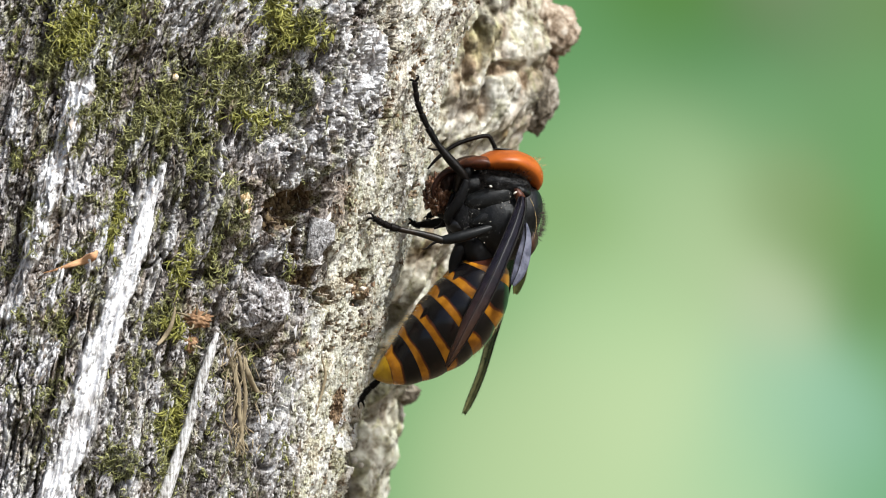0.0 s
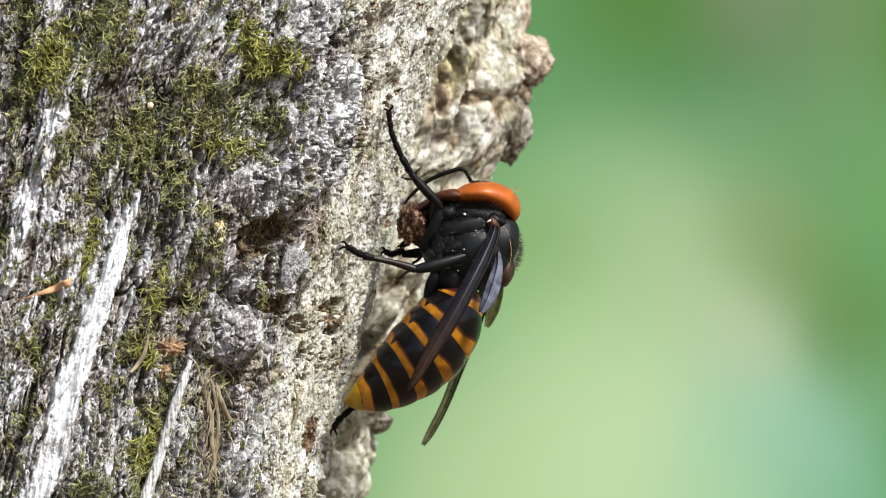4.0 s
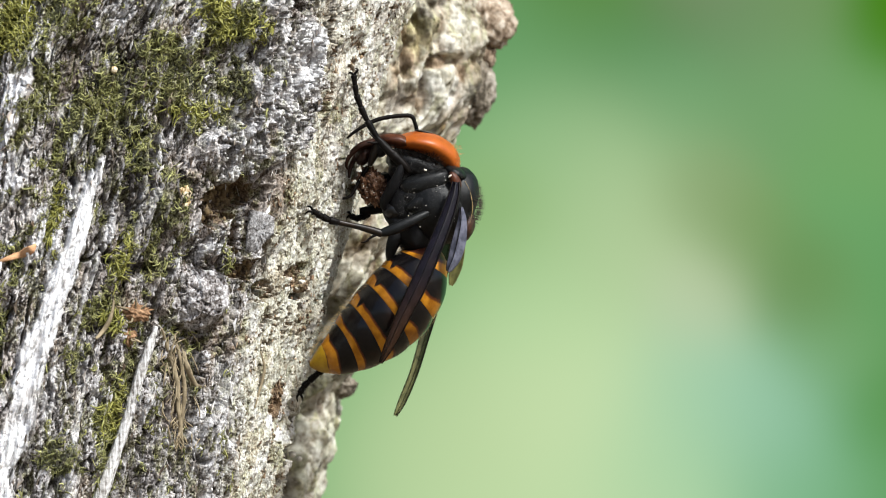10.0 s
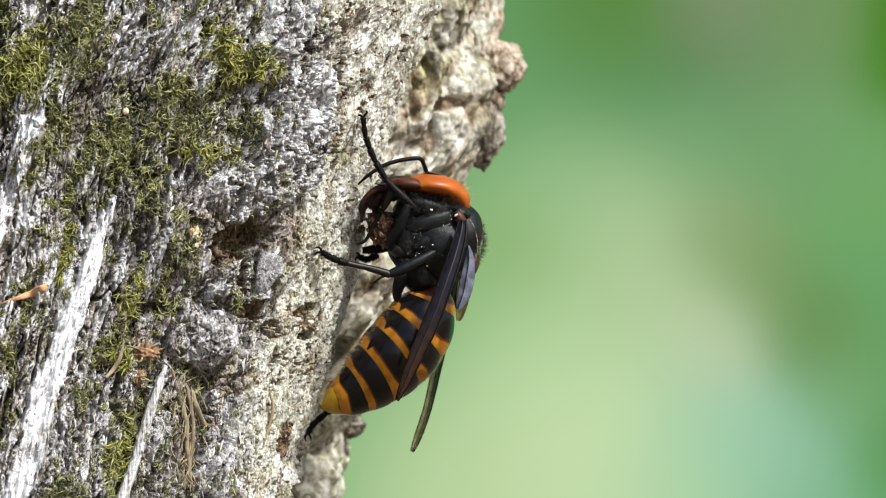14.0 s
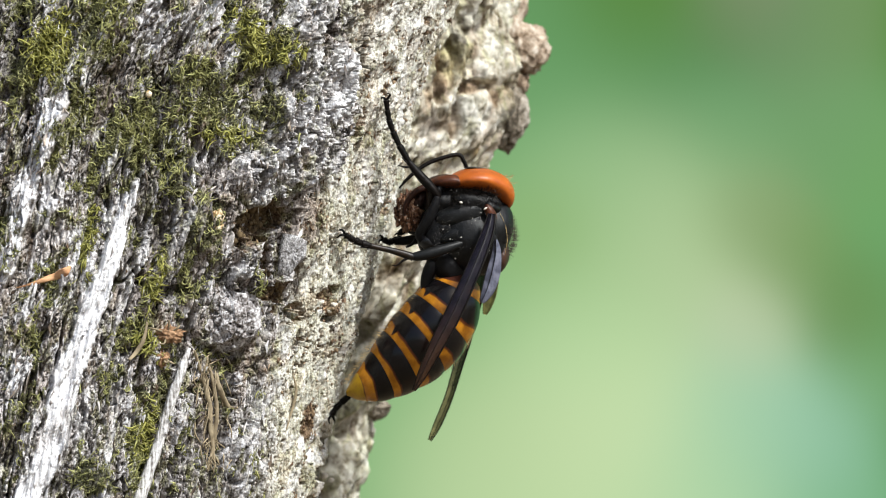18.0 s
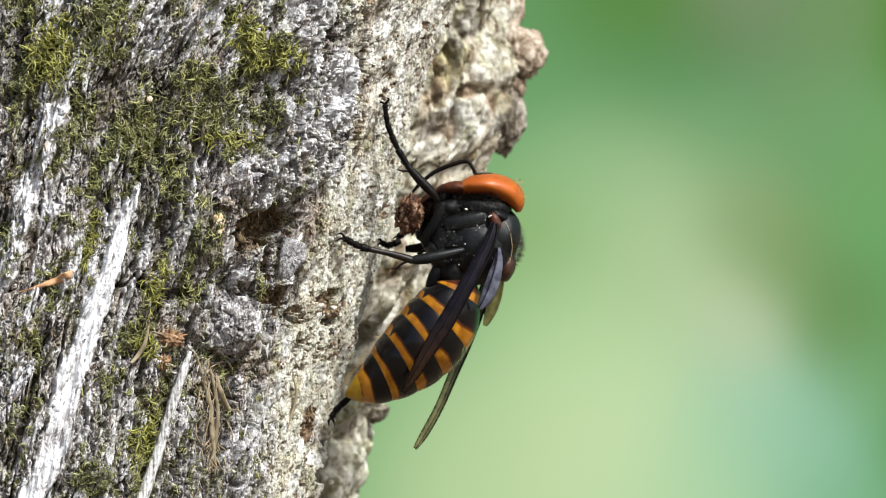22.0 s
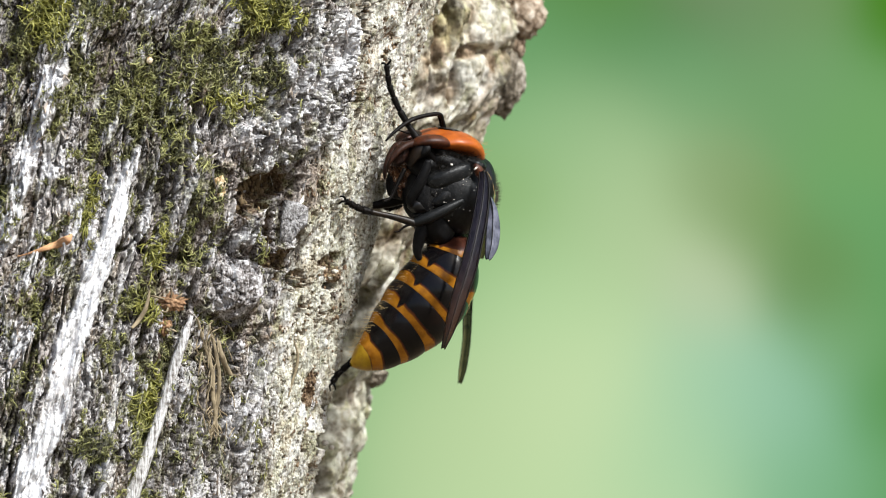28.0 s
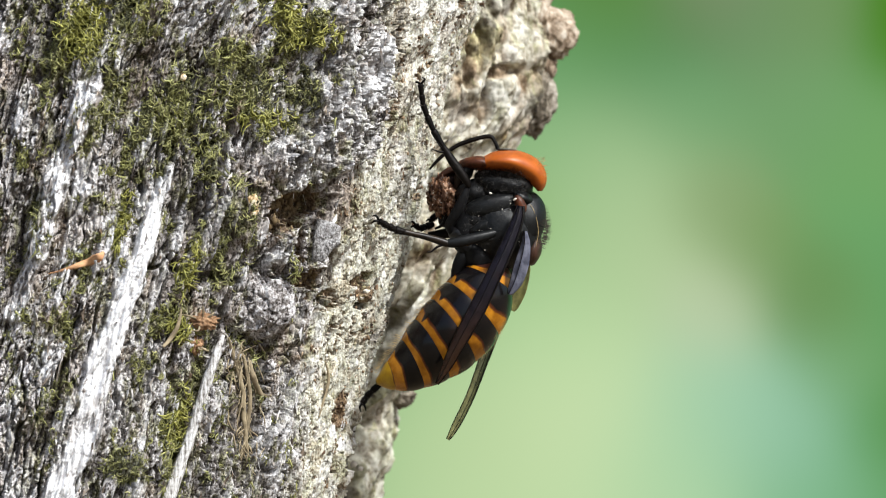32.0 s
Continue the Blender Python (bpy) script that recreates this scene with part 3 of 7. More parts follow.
    lay4 = fractal((a + warp) / 17, (v + 2.5 * warp) / 44, 113, 4)
    split = smooth(0.15 - np.abs(wave((a + warp) / 10, (v + warp) / 40, 111) + 0.5 * wave(a / 6, v / 13, 112)), 0.0, 0.10) * smooth(lay4, -0.25, 0.05)
    h += scaly * (6.5 * terrace(5 * lay4, 0.12) - 11 * split)
    own5 = plates((a + warp) / 21, (v + 1.5 * warp) / 27, 77)[1]
    h += plate * (30 + 8 * (own5 - 0.5) + 5 * terrace(4 * lay2, 0.2)) * under
    ru, rv = su + 34 * fractal(a / 28, v / 36, 91, 3), v + 30 * fractal(a / 28, v / 36, 92, 3)
    hollow = zones(ru, rv, ((1.0, 438, 412, 58, 34, -12), (0.9, 402, 440, 34, 30, 30), (0.9, 426, 478, 24, 50, -24), (0.8, 446, 535, 20, 40, -24), (0.6, 462, 570, 16, 26, 0)))
    h -= smooth(hollow + 0.35 * lay2, 0.1, 1.0) * (44 + 14 * lay2 + 16 * lay)
    h += 14 * smooth(spot(su, sv, 350, 430, 60, 75), 0, 0.6)
    ring = np.hypot(su - 363, (v - 592) * 1.0)
    h -= 20 * smooth(1 - np.abs(ring - 68 - 14 * lay) / 13, 0, 0.7) * smooth(lay + 0.012 * (v - 560), -0.3, 0.2)
    h -= 14 * smooth(spot(su, sv, 395, 676, 80, 20, -14), 0, 0.9)
    h += 22 * smooth(band(su, sv, 405, 440, 392, 545, 26, 30), 0, 0.6)
    rib = np.maximum(band(su + tear, v, 62, 205, 20, 330, 20, 26), band(su + tear, v, 22, 320, -80, 620, 26, 20))
    h += 14 * smooth(rib, 0, 0.7)
    gap = np.maximum.reduce((band(su, v, 20, 690, -30, 860, 9, 14), band(su, v, 10, -60, -25, 160, 14, 20), band(su, v, 322, 545, 272, 680, 9, 12), band(su, v, 262, 690, 170, 1040, 10, 16)))
    h -= 20 * smooth(gap, 0, 0.8)
    holes = zones(su, sv, ((1.0, 543, 338, 8, 13, 14), (0.9, 482, 588, 12, 12, 0), (0.8, 553, 96, 10, 22, 10), (0.9, 545, 592, 12, 10, 0), (0.8, 548, 815, 16, 22, 0), (0.9, 520, 225, 16, 8, -30), (0.7, 275, 545, 34, 14, -6), (0.8, 250, 190, 7, 20, 10), (0.8, 535, 872, 20, 20, 0)))
    h -= 22 * holes
    h *= near * 0.9 + 0.1
    # what grows on it, how it has worn, and shade painted into its cracks
    mn = fractal(a / 28, v / 42, 41, 4)
    mossy = zones(su, sv, ((1.0, 45, 110, 40, 75, 12), (0.6, 5, 60, 40, 150, 0), (0.9, 148, 80, 56, 100, 10), (0.8, 100, 220, 34, 80, 10), (1.0, 205, 255, 62, 75, -30), (1.0, 262, 240, 60, 60, 0), (0.9, 308, 150, 50, 34, 0),
        (1.0, 352, 225, 46, 90, 0), (1.0, 395, 80, 34, 80, -20), (1.0, 450, 110, 34, 40, 0), (0.9, 408, 210, 40, 80, 0), (0.9, 205, 350, 16, 50, 20), (1.0, 118, 430, 14, 100, 12), (0.9, 75, 410, 46, 22, 0), (1.0, 238, 520, 18, 80, 6),
        (0.9, 300, 480, 20, 90, 10), (0.9, 290, 368, 60, 14, 12), (0.9, 330, 385, 34, 16, 40), (0.7, 330, 440, 12, 30, 0), (1.0, 238, 740, 34, 70, 14), (1.0, 215, 850, 40, 90, 12), (0.8, 155, 690, 24, 24, -30), (0.9, 5, 630, 40, 40, 0), (0.9, -5, 755, 26, 30, 0),
        (0.8, 125, 870, 34, 40, 0), (0.9, 205, 620, 40, 40, 30), (0.8, 60, 560, 30, 24, 0), (0.6, 25, 720, 12, 40, 0), (0.7, 250, 320, 60, 50, 0), (0.7, 375, 590, 9, 16, 0), (0.5, 150, 330, 30, 60, 10), (0.6, 105, 820, 16, 8, 0)))
    moss = smooth(0.85 * mossy + 0.9 * mn + 1.7 * fractal((a + drift) / 8.5, v / 36, 49, 3) + 0.15 * smooth(480 - su, 0, 60) * smooth(420 - v, 0, 150), 0.46, 0.98) * (1 - 0.9 * crust) * (1 - smooth(62 - ring, 0, 8) * (1 - smooth(spot(su, v, 375, 590, 12, 18), 0, 0.5)))
    moss *= (1 - 0.95 * smooth(streak, 0.1, 0.5)) * smooth(500 - su, 0, 30) * (1 - smooth(hollow, 0.1, 0.5))
    wn_ = fractal((a + drift) / 15, v / 110, 42, 3)
    patchy = smooth(fractal(a / 20, v / 30, 43, 3) + 0.4 * wn_ + 0.25 * flat, -0.22, 0.12)
    white = np.maximum.reduce((1.0 * smooth(streak + 0.5 * wn_ + 0.25 * lay2, 0.15, 0.7), 0.9 * smooth(rib + 0.4 * wn_, 0.15, 0.6),
        0.85 * patchy * zones(su, sv, ((1.0, 540, 165, 52, 90, 6), (0.75, 225, 85, 40, 100, 8), (0.75, 325, 66, 60, 50, 0), (0.7, 70, 60, 30, 80, 8), (0.4, 400, 340, 70, 50, 0), (0.4, 500, 300, 50, 90, 8), (0.7, 75, 470, 55, 75, 8), (0.85, -5, 690, 40, 50, 0), (0.7, 160, 290, 40, 60, 10), (0.95, 520, 822, 36, 34, 0), (0.9, 383, 698, 20, 18, 0), (0.6, 440, 690, 34, 110, 8), (0.5, 400, 830, 60, 60, 0), (0.55, 480, 40, 70, 60, 0), (0.6, 165, 400, 24, 50, 10), (0.5, 380, 470, 40, 70, 6))),
        0.4 * smooth(-run, 0.16, 0.36) * (1 - crust), 0.4 * crust * smooth(fractal(a / 24, v / 34, 45, 3), 0.1, 0.35), 0.2 * crust * smooth(spot(su, v, 660, 110, 80, 190, 12) + 0.5 * mn, 0.1, 0.6)))
    white *= (1 - moss) * (1 - 0.9 * smooth(hollow, 0, 0.4))
    # brown decay; the spot at (395, 682) is shade painted below the knob
    rot_shade = np.maximum.reduce((crust * 0.9 * smooth(pitty + 0.42 * pitted, 0.30, 0.46), 0.95 * smooth(spot(su, v, 512, 770, 14, 52, 8) + 0.3 * mn, 0.25, 0.6), 0.9 * smooth(spot(su, sv, 548, 570, 24, 22) + 0.5 * mn, 0.3, 0.7), 0.92 * smooth(hollow, 0.05, 0.5), 0.85 * smooth(spot(su, v, 640, 392, 9, 20) + 0.3 * mn, 0.3, 0.7),
        0.55 * smooth(spot(su, v, 395, 682, 100, 24, -14), 0.1, 0.7), 0.55 * smooth(spot(su, v, 505, 410, 40, 66, 10) + 0.4 * lay4, 0.15, 0.7), 0.45 * scaly * smooth(-lay4 - 0.4 * lay2, 0.05, 0.35), 0.5 * smooth(spot(su, v, 340, 740, 34, 110, 6) + 0.4 * mn, 0.2, 0.8), 0.6 * smooth(spot(su, v, 610, 40, 34, 20) + 0.5 * mn, 0.2, 0.7), 0.35 * smooth(fractal(a / 60, v / 90, 98, 3), 0.15, 0.45)))
    tone = 0.8 * zones(su, sv, ((1.0, 205, 490, 26, 150, 14), (1.0, 175, 650, 34, 120, 10), (0.5, 330, 190, 30, 30, 0), (0.9, 462, 215, 22, 70, 10), (1.0, 300, 850, 46, 110, 8), (0.7, 350, 860, 60, 90, 0), (0.6, 100, 700, 14, 90, 8), (1.0, 260, 430, 60, 80, 0), (0.7, 340, 430, 60, 60, 0), (0.2, 160, 120, 90, 120, 0), (0.6, 290, 350, 70, 60, 0), (0.5, 610, 375, 50, 55, 0), (0.6, 490, 400, 40, 60, 10), (0.4, 340, 560, 100, 90, 0))) * (1 - white)
    # dark: shade painted into gaps, holes, cracks and the hollow, plus dark runs
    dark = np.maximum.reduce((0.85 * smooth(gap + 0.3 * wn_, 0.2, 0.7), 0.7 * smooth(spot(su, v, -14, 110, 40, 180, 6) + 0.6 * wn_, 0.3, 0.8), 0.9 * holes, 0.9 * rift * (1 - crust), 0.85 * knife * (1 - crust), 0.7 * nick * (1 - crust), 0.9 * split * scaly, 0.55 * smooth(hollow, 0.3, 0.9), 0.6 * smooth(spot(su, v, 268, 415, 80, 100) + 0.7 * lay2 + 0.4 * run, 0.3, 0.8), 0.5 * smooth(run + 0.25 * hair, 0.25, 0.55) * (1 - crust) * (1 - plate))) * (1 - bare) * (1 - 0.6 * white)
    uu, dd = u + h * np.sin(g), d - h * np.cos(g)
    ob, co = sheet("stem", uu, v, dd, True, {"growth": (crust, 0.6 * moss, white), "wear_shade": (rot_shade, tone, dark)}, bark, trunk)
    return co, moss.ravel(), crust.ravel(), rot_shade.ravel(), np.stack((np.sin(g), -np.cos(g)), -1).reshape(-1, 2), (np.abs(v - 450) < 590).ravel() & (np.cos(g) > 0.02).ravel(), u.ravel(), v.ravel(), np.maximum(bare, smooth(66 - ring, 0, 6)).ravel(), white.ravel(), dark.ravel()


def surface(u, v):
    """The depth of the stem's skin at a plan point."""
    i = np.argmin((skin_u - u) ** 2 + (skin_v - v) ** 2 + 1e9 * ~skin_seen)
    return skin[i][1] / U


def build_lobe():
    g, v, c, u, d = grid(lobe_edge, 260.0, 250.0, 470.0, (-80, 112, 420), (112, 280, 30), 560)
    a = 260 * g
    low = fractal(a / 60, v / 70, 61, 3)
    lumps = 0.6 - cells(a / 70, v / 85, 62)
    furrow = smooth(ridged(a / 34, v / 230, 65, 2), 0.5, 0.95)
    lay = fractal(a / 30, v / 46, 67, 4)
    h = 20 * low + 30 * lumps + 12 * fractal(a / 20, v / 32, 63, 4) + 2.2 * terrace(4 * lay, 0.3) + 1.2 * fractal(a / 7, v / 11, 64, 2) - 16 * furrow
    dent = zones(u, v, ((1.0, 752, 150, 22, 70, 14), (1.0, 800, 178, 34, 16, -10), (0.8, 770, 240, 12, 40, 10), (0.8, 735, 110, 10, 44, 8)))
    cleft = band(u + 8 * low, v, 610, 600, 520, 960, 16, 26)
    h -= 26 * dent + 40 * smooth(cleft, 0, 0.7)
    h *= 0.25 + 0.75 * smooth(-np.abs(v - 450), -720, -620)
    uu, dd = u + h * np.sin(g), d - h * np.cos(g)
    n1 = fractal(a / 30, v / 40, 66, 4)
    crust = np.full_like(u, 1.0)
    white = np.maximum(0.12 * smooth(n1 + 0.3 * lay, 0.0, 0.35), 0.25 * smooth(zones(u, v, ((0.9, 790, 70, 34, 40, 0), (1.0, 800, 150, 26, 26, 0), (0.9, 780, 220, 24, 30, 0), (0.8, 820, 250, 18, 60, 8), (0.7, 720, 260, 24, 60, 8))) + 0.5 * n1, 0.25, 0.8))
    # browner in the dips between lumps, in the dents and at (828, 300)
    rot_shade = np.clip(0.18 + 0.55 * smooth(-lumps - 0.5 * n1, -0.16, 0.25) + 0.25 * smooth(low, -0.1, 0.4), 0, 1)
    rot_shade = np.maximum(rot_shade, 0.85 * np.maximum(smooth(dent + 0.5 * n1, 0.2, 0.8), smooth(spot(u, v, 828, 300, 16, 60) + 0.6 * n1, 0.1, 0.7))) * (1 - 0.7 * smooth(v, 480, 620))
    ochre = 0.5 * smooth(spot(u, v, 776, 110, 42, 80, 14) + 0.7 * n1, 0.15, 0.8)
    tone = 0.10 * smooth(-n1, 0.1, 0.5) + 0.30 * smooth(v, 480, 620) * smooth(-n1 - 0.3 * lay, -0.1, 0.3)
    film = 0.45 * smooth(v, 560, 720) * smooth(n1 + 0.3 * low, 0.0, 0.3)
    # dark: shade painted into the cleft beside the stem and the furrows, plus darker patches
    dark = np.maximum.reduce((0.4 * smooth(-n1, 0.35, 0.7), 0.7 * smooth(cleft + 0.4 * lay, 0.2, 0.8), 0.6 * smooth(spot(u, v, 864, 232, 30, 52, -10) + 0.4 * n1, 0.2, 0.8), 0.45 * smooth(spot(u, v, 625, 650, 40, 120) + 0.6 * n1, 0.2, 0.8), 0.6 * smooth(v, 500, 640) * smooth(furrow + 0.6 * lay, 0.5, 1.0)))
    sheet("lobe", uu, v, dd, True, {"growth": (crust, np.clip(ochre + 0.3 * smooth(low, 0.2, 0.5) + film, 0, 1) * (1 - white), white), "wear_shade": (rot_shade * (1 - white), np.clip(tone, 0, 1), dark)}, lobe_bark, trunk)


skin, skin_moss, skin_crust, skin_rot_shade, skin_out, skin_seen, skin_u, skin_v, skin_bare, skin_white, skin_dark = build_stem()
build_lobe()
knob_depth = surface(368, 588) + 25
def scaly_knob(u, v, d, ru, rv, rd):
    """A round knob of bark scales that overlap in rings, with curved cracks between them."""
    bm = bmesh.new()
    made = bmesh.ops.create_icosphere(bm, subdivisions=6, radius=1)["verts"]
    p = np.array([x.co[:] for x in made])
    x, y = p[:, 0], p[:, 2]
    bend = 0.12 * fractal(x * 1.5 + 3, y * 1.5, 131, 2)
    r, g = np.hypot(x + 0.62, y + 0.35) + bend, np.arctan2(y + 0.35, x + 0.62)
    level = r * 3.6 + 0.7 * fractal(g * 0.9 + 7, r * 1.5, 132, 2)
    gap, own = plates(g * 2.2 + 0.6 * np.floor(level) + 2 * bend, level, 133)
    tilt = level - np.floor(level)
    k = 1 + 0.26 * (own - 0.5) - 0.12 * tilt - 0.22 * smooth(-gap, -0.07, 0.0) + 0.09 * fractal(x * 9, y * 9, 134, 3) + 0.10 * fractal(x * 2, y * 2, 135, 2)
    for vert, q, s in zip(made, p, k):
        vert.co = at(u + q[0] * ru * (0.6 + 0.4 * s), v + q[2] * rv * (0.6 + 0.4 * s), d + q[1] * rd * s)
    return bm


knob = part("knob", scaly_knob(363, 590, knob_depth, 62, 64, 46), knob_grey, trunk, "round grey knob of overlapping bark scales")
rng = random.Random(12)
for k in range(7):
    r, g, s = 12 + 38 * math.sqrt(rng.random()), rng.gauss(1.0, 1.5), rng.uniform(0.6, 1.1)
    q = []
    for i in range(5):
        f = i / 4 - 0.5
        x, y = r * math.cos(g + f * s), r * math.sin(g + f * s)
        z = knob_depth - 47 * math.sqrt(max(0.05, 1 - (x / 66) ** 2 - (y / 68) ** 2))
        q.append((363 + x, 590 + y, z + 1.5, rng.uniform(9, 14) * (1 - 1.2 * abs(f)) + 1.5, 2.0))
    part("bark_scale", loft(bmesh.new(), q, 9, 4, rough=5.0, seed=k), knob_grey, knob)
part("knob", lump(bmesh.new(), 884, 110, 450, 43, 46, 44, 0.22, 3, 5, 2.2, 0.05), knob_brown, trunk, "brown rounded bark knob")
part("knob", lump(bmesh.new(), 868, 168, 450, 26, 30, 34, 0.2, 15, 5, 2.2, 0.05), knob_brown, trunk)
part("knob", lump(bmesh.new(), 848, 45, 450, 36, 75, 44, 0.35, 5, 4), knob_brown, trunk)
part("knob", lump(bmesh.new(), 848, 222, 440, 44, 70, 44, 0.16, 8, 5, 2.2, 0.05), knob_dark, trunk, "dark weathered bark knob")
part("knob", lump(bmesh.new(), 626, 752, 440, 22, 19, 24, 0.3, 12, 5), knob_dark, trunk, "small grey bark nub")


# ---- ground and distance ----
bm = bmesh.new()
bmesh.ops.create_grid(bm, x_segments=40, y_segments=40, size=60)
for x in bm.verts:
    x.co.z = GROUND + 0.03 * noise.noise(x.co * 0.7)
tagged(part("ground", bm, litter), "brown leaf-littered woodland ground", "ground", kind="structure")
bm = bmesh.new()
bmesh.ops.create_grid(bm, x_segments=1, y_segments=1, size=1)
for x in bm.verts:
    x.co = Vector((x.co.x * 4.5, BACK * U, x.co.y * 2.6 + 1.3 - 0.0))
tagged(part("backdrop", bm, far_woodland_glow), "flat glowing sheet painted as soft green woodland far behind the trunk", "backdrop", kind="structure")


# ---- what grows and lies on the bark ----
def scatter(weight, count, seed):
    rng = np.random.default_rng(seed)
    w = weight * skin_seen
    return rng.choice(len(w), count, p=w / w.sum()), rng


def strands(name, weight, count, length, width, lift, mat, label, category, seed, down=0.5, curl=0.55, tuft=1):
    """Small curled strands that stand off the bark, in one mesh."""
    pick, rng = scatter(weight, count // tuft, seed)
    verts, faces = [], []
    for i in np.repeat(pick, tuft):
        if not len(verts) % (15 * tuft):
            lean = rng.uniform(0, 2 * math.pi)
        p, o = skin[i] + rng.normal(0, 2.5 * U, 3) * (tuft > 1), Vector((skin_out[i][0], skin_out[i][1], 0))
        side = Vector((0, 0, 1)).cross(o)
        t = lean + rng.normal(0, 0.8)
        way = (side * math.cos(t) + Vector((0, 0, 1)) * (math.sin(t) - down)).normalized()
        bend = rng.normal(0, curl)
        n, size, wide = 4, length * rng.uniform(0.5, 1.5) * U, width * rng.uniform(0.6, 1.4) * U
        x, k = Vector(p) - o * 2 * U, len(verts)
        up = rng.uniform(0.2, 1.0) * lift
        for s in range(n + 1):
            f = s / n
            across = way.cross(o).normalized() * wide * (1 - 0.75 * f)
            for q in (across, o * wide * 0.7 - across * 0.5, -o * wide * 0.4 - across * 0.6):
                verts.append(x + q)
            x = x + (way + o * up * (1 - 1.5 * f)).normalized() * size / n
            way = (Matrix.Rotation(bend, 3, o) @ way).normalized()
        for s in range(n):
            for c in range(3):
                e = (c + 1) % 3
                faces.append((k + 3 * s + c, k + 3 * s + e, k + 3 * s + 3 + e, k + 3 * s + 3 + c))
    me = bpy.data.meshes.new(name)
    me.from_pydata(verts, [], faces)
    for f in me.polygons:
        f.use_smooth = True
    me.materials.append(mat)
    ob = new(name, me)
    return tagged(ob, label, category, kind="stuff")


def flakes(name, weight, count, length, width, mat, label, category, seed, lift=0.5, stray=0.28):
    """Thin splintered flakes lying along the grain of the bark, one end sprung up, in one mesh."""
    pick, rng = scatter(weight, count, seed)
    verts, faces = [], []
    for k, i in enumerate(pick):
        o = Vector((skin_out[i][0], skin_out[i][1], 0))
        side = Vector((0, 0, 1)).cross(o)
        grain_way = (Vector((0, 0, -1)) - side * 0.28 + side * rng.normal(0, stray)).normalized()
        across = grain_way.cross(o).normalized()
        s, w = length * U * min(2.0, rng.lognormal(-0.15, 0.5)), width * U * min(2.0, rng.lognormal(-0.1, 0.4))
        p = Vector(skin[i]) + o * rng.uniform(-0.5, 1.5) * U
        up = o * s * lift * rng.uniform(0, 0.5)
        bend = across * s * rng.normal(0, 0.12)
        a, b = p - grain_way * s * 0.5, p + grain_way * s * 0.5 + up
        verts += [a, p - across * w + bend, b, p + across * w + bend, p + o * w * 0.9 + up * 0.4 + bend, p - o * 3 * U]
        j = 6 * k
        faces += [(j, j + 1, j + 4), (j + 1, j + 2, j + 4), (j + 2, j + 3, j + 4), (j + 3, j, j + 4), (j + 1, j, j + 5), (j + 2, j + 1, j + 5), (j + 3, j + 2, j + 5), (j, j + 3, j + 5)]
    me = bpy.data.meshes.new(name)
    me.from_pydata(verts, [], faces)
    me.materials.append(mat)
    return tagged(new(name, me), label, category, kind="stuff")


def crumbs(name, weight, count, size, mat, label, category, seed):
    """Grains and flakes stuck to the bark, in one mesh."""
    pick, rng = scatter(weight, count, seed)
    ball = bmesh.new()
    bmesh.ops.create_icosphere(ball, subdivisions=1, radius=1)
    co = np.array([x.co[:] for x in ball.verts])
    fa = np.array([[x.index for x in f.verts] for f in ball.faces])
    ball.free()
    verts, faces = [], []
    for k, i in enumerate(pick):
        r = size * U * rng.uniform(0.35, 1.3) * np.array((rng.uniform(0.6, 1.2), 0.7, rng.uniform(0.7, 1.8)))
        verts.append(skin[i] + co * r * rng.uniform(0.7, 1.25, (len(co), 1)) + np.array((skin_out[i][0], skin_out[i][1], 0)) * rng.uniform(-1, 2) * U)
        faces.append(fa + k * len(co))
    me = bpy.data.meshes.new(name)
    me.from_pydata(np.concatenate(verts).tolist(), [], np.concatenate(faces).tolist())
    for f in me.polygons:
        f.use_smooth = True
    me.materials.append(mat)
    return tagged(new(name, me), label, category, kind="stuff")


open_bark = (1 - skin_crust) * (1 - 0.75 * skin_moss) * (1 - 0.88 * skin_bare) * (1 - 0.7 * skin_rot_shade) * (skin_u < 640)
plate_zone = np.exp(-(((skin_u - 505 - 0.1 * (190 - skin_v)) / 62) ** 2 + ((skin_v - 195) / 150) ** 2) ** 2)
open_bark = open_bark * (1 - 0.6 * plate_zone)
flakes("bark_flakes", open_bark * (1 - skin_white) * (1 - skin_dark), 1500, 15, 2.0, flake_grey, "grey splintered flakes of weathered bark", "bark flakes", 21)
flakes("pale_bark_flakes", open_bark * skin_white ** 1.5, 700, 16, 1.8, flake_pale, "whitish splintered flakes of bleached bark", "bark flakes", 23)
# darker flakes follow the dark mask, painted crack shade included
flakes("dark_bark_flakes", open_bark * skin_dark ** 1.5 * (1 - skin_white), 900, 14, 2.0, flake_dark, "dark brown splintered flakes where the bark is coloured dark", "bark flakes", 24)
flakes("crust_flakes", skin_crust * (1 - 0.9 * skin_rot_shade), 700, 8, 2.2, flake_cream, "cream and brown flakes of lichen crust", "lichen flakes", 22, 0.35, 0.9)
flakes("rotten_flakes", skin_crust * np.maximum(skin_rot_shade, skin_dark) ** 1.5 * (0.3 + 0.7 * (skin_v > 230)), 1300, 8, 1.8, flake_brown, "brown flakes of rotten bark in the pits of the crust", "bark flakes", 25, 0.5, 0.7)
strands("moss", np.maximum(skin_moss - 0.12, 0) ** 1.6 * (skin_u < 560) * (1 - 0.95 * skin_rot_shade) * (1 - 0.9 * ((skin_u > 425) & (skin_v > 280))), 18000, 12, 1.65, 0.45, moss_green, "olive-green moss in loose curled strands on the bark", "moss", 5, 0.6, 0.7, 3)
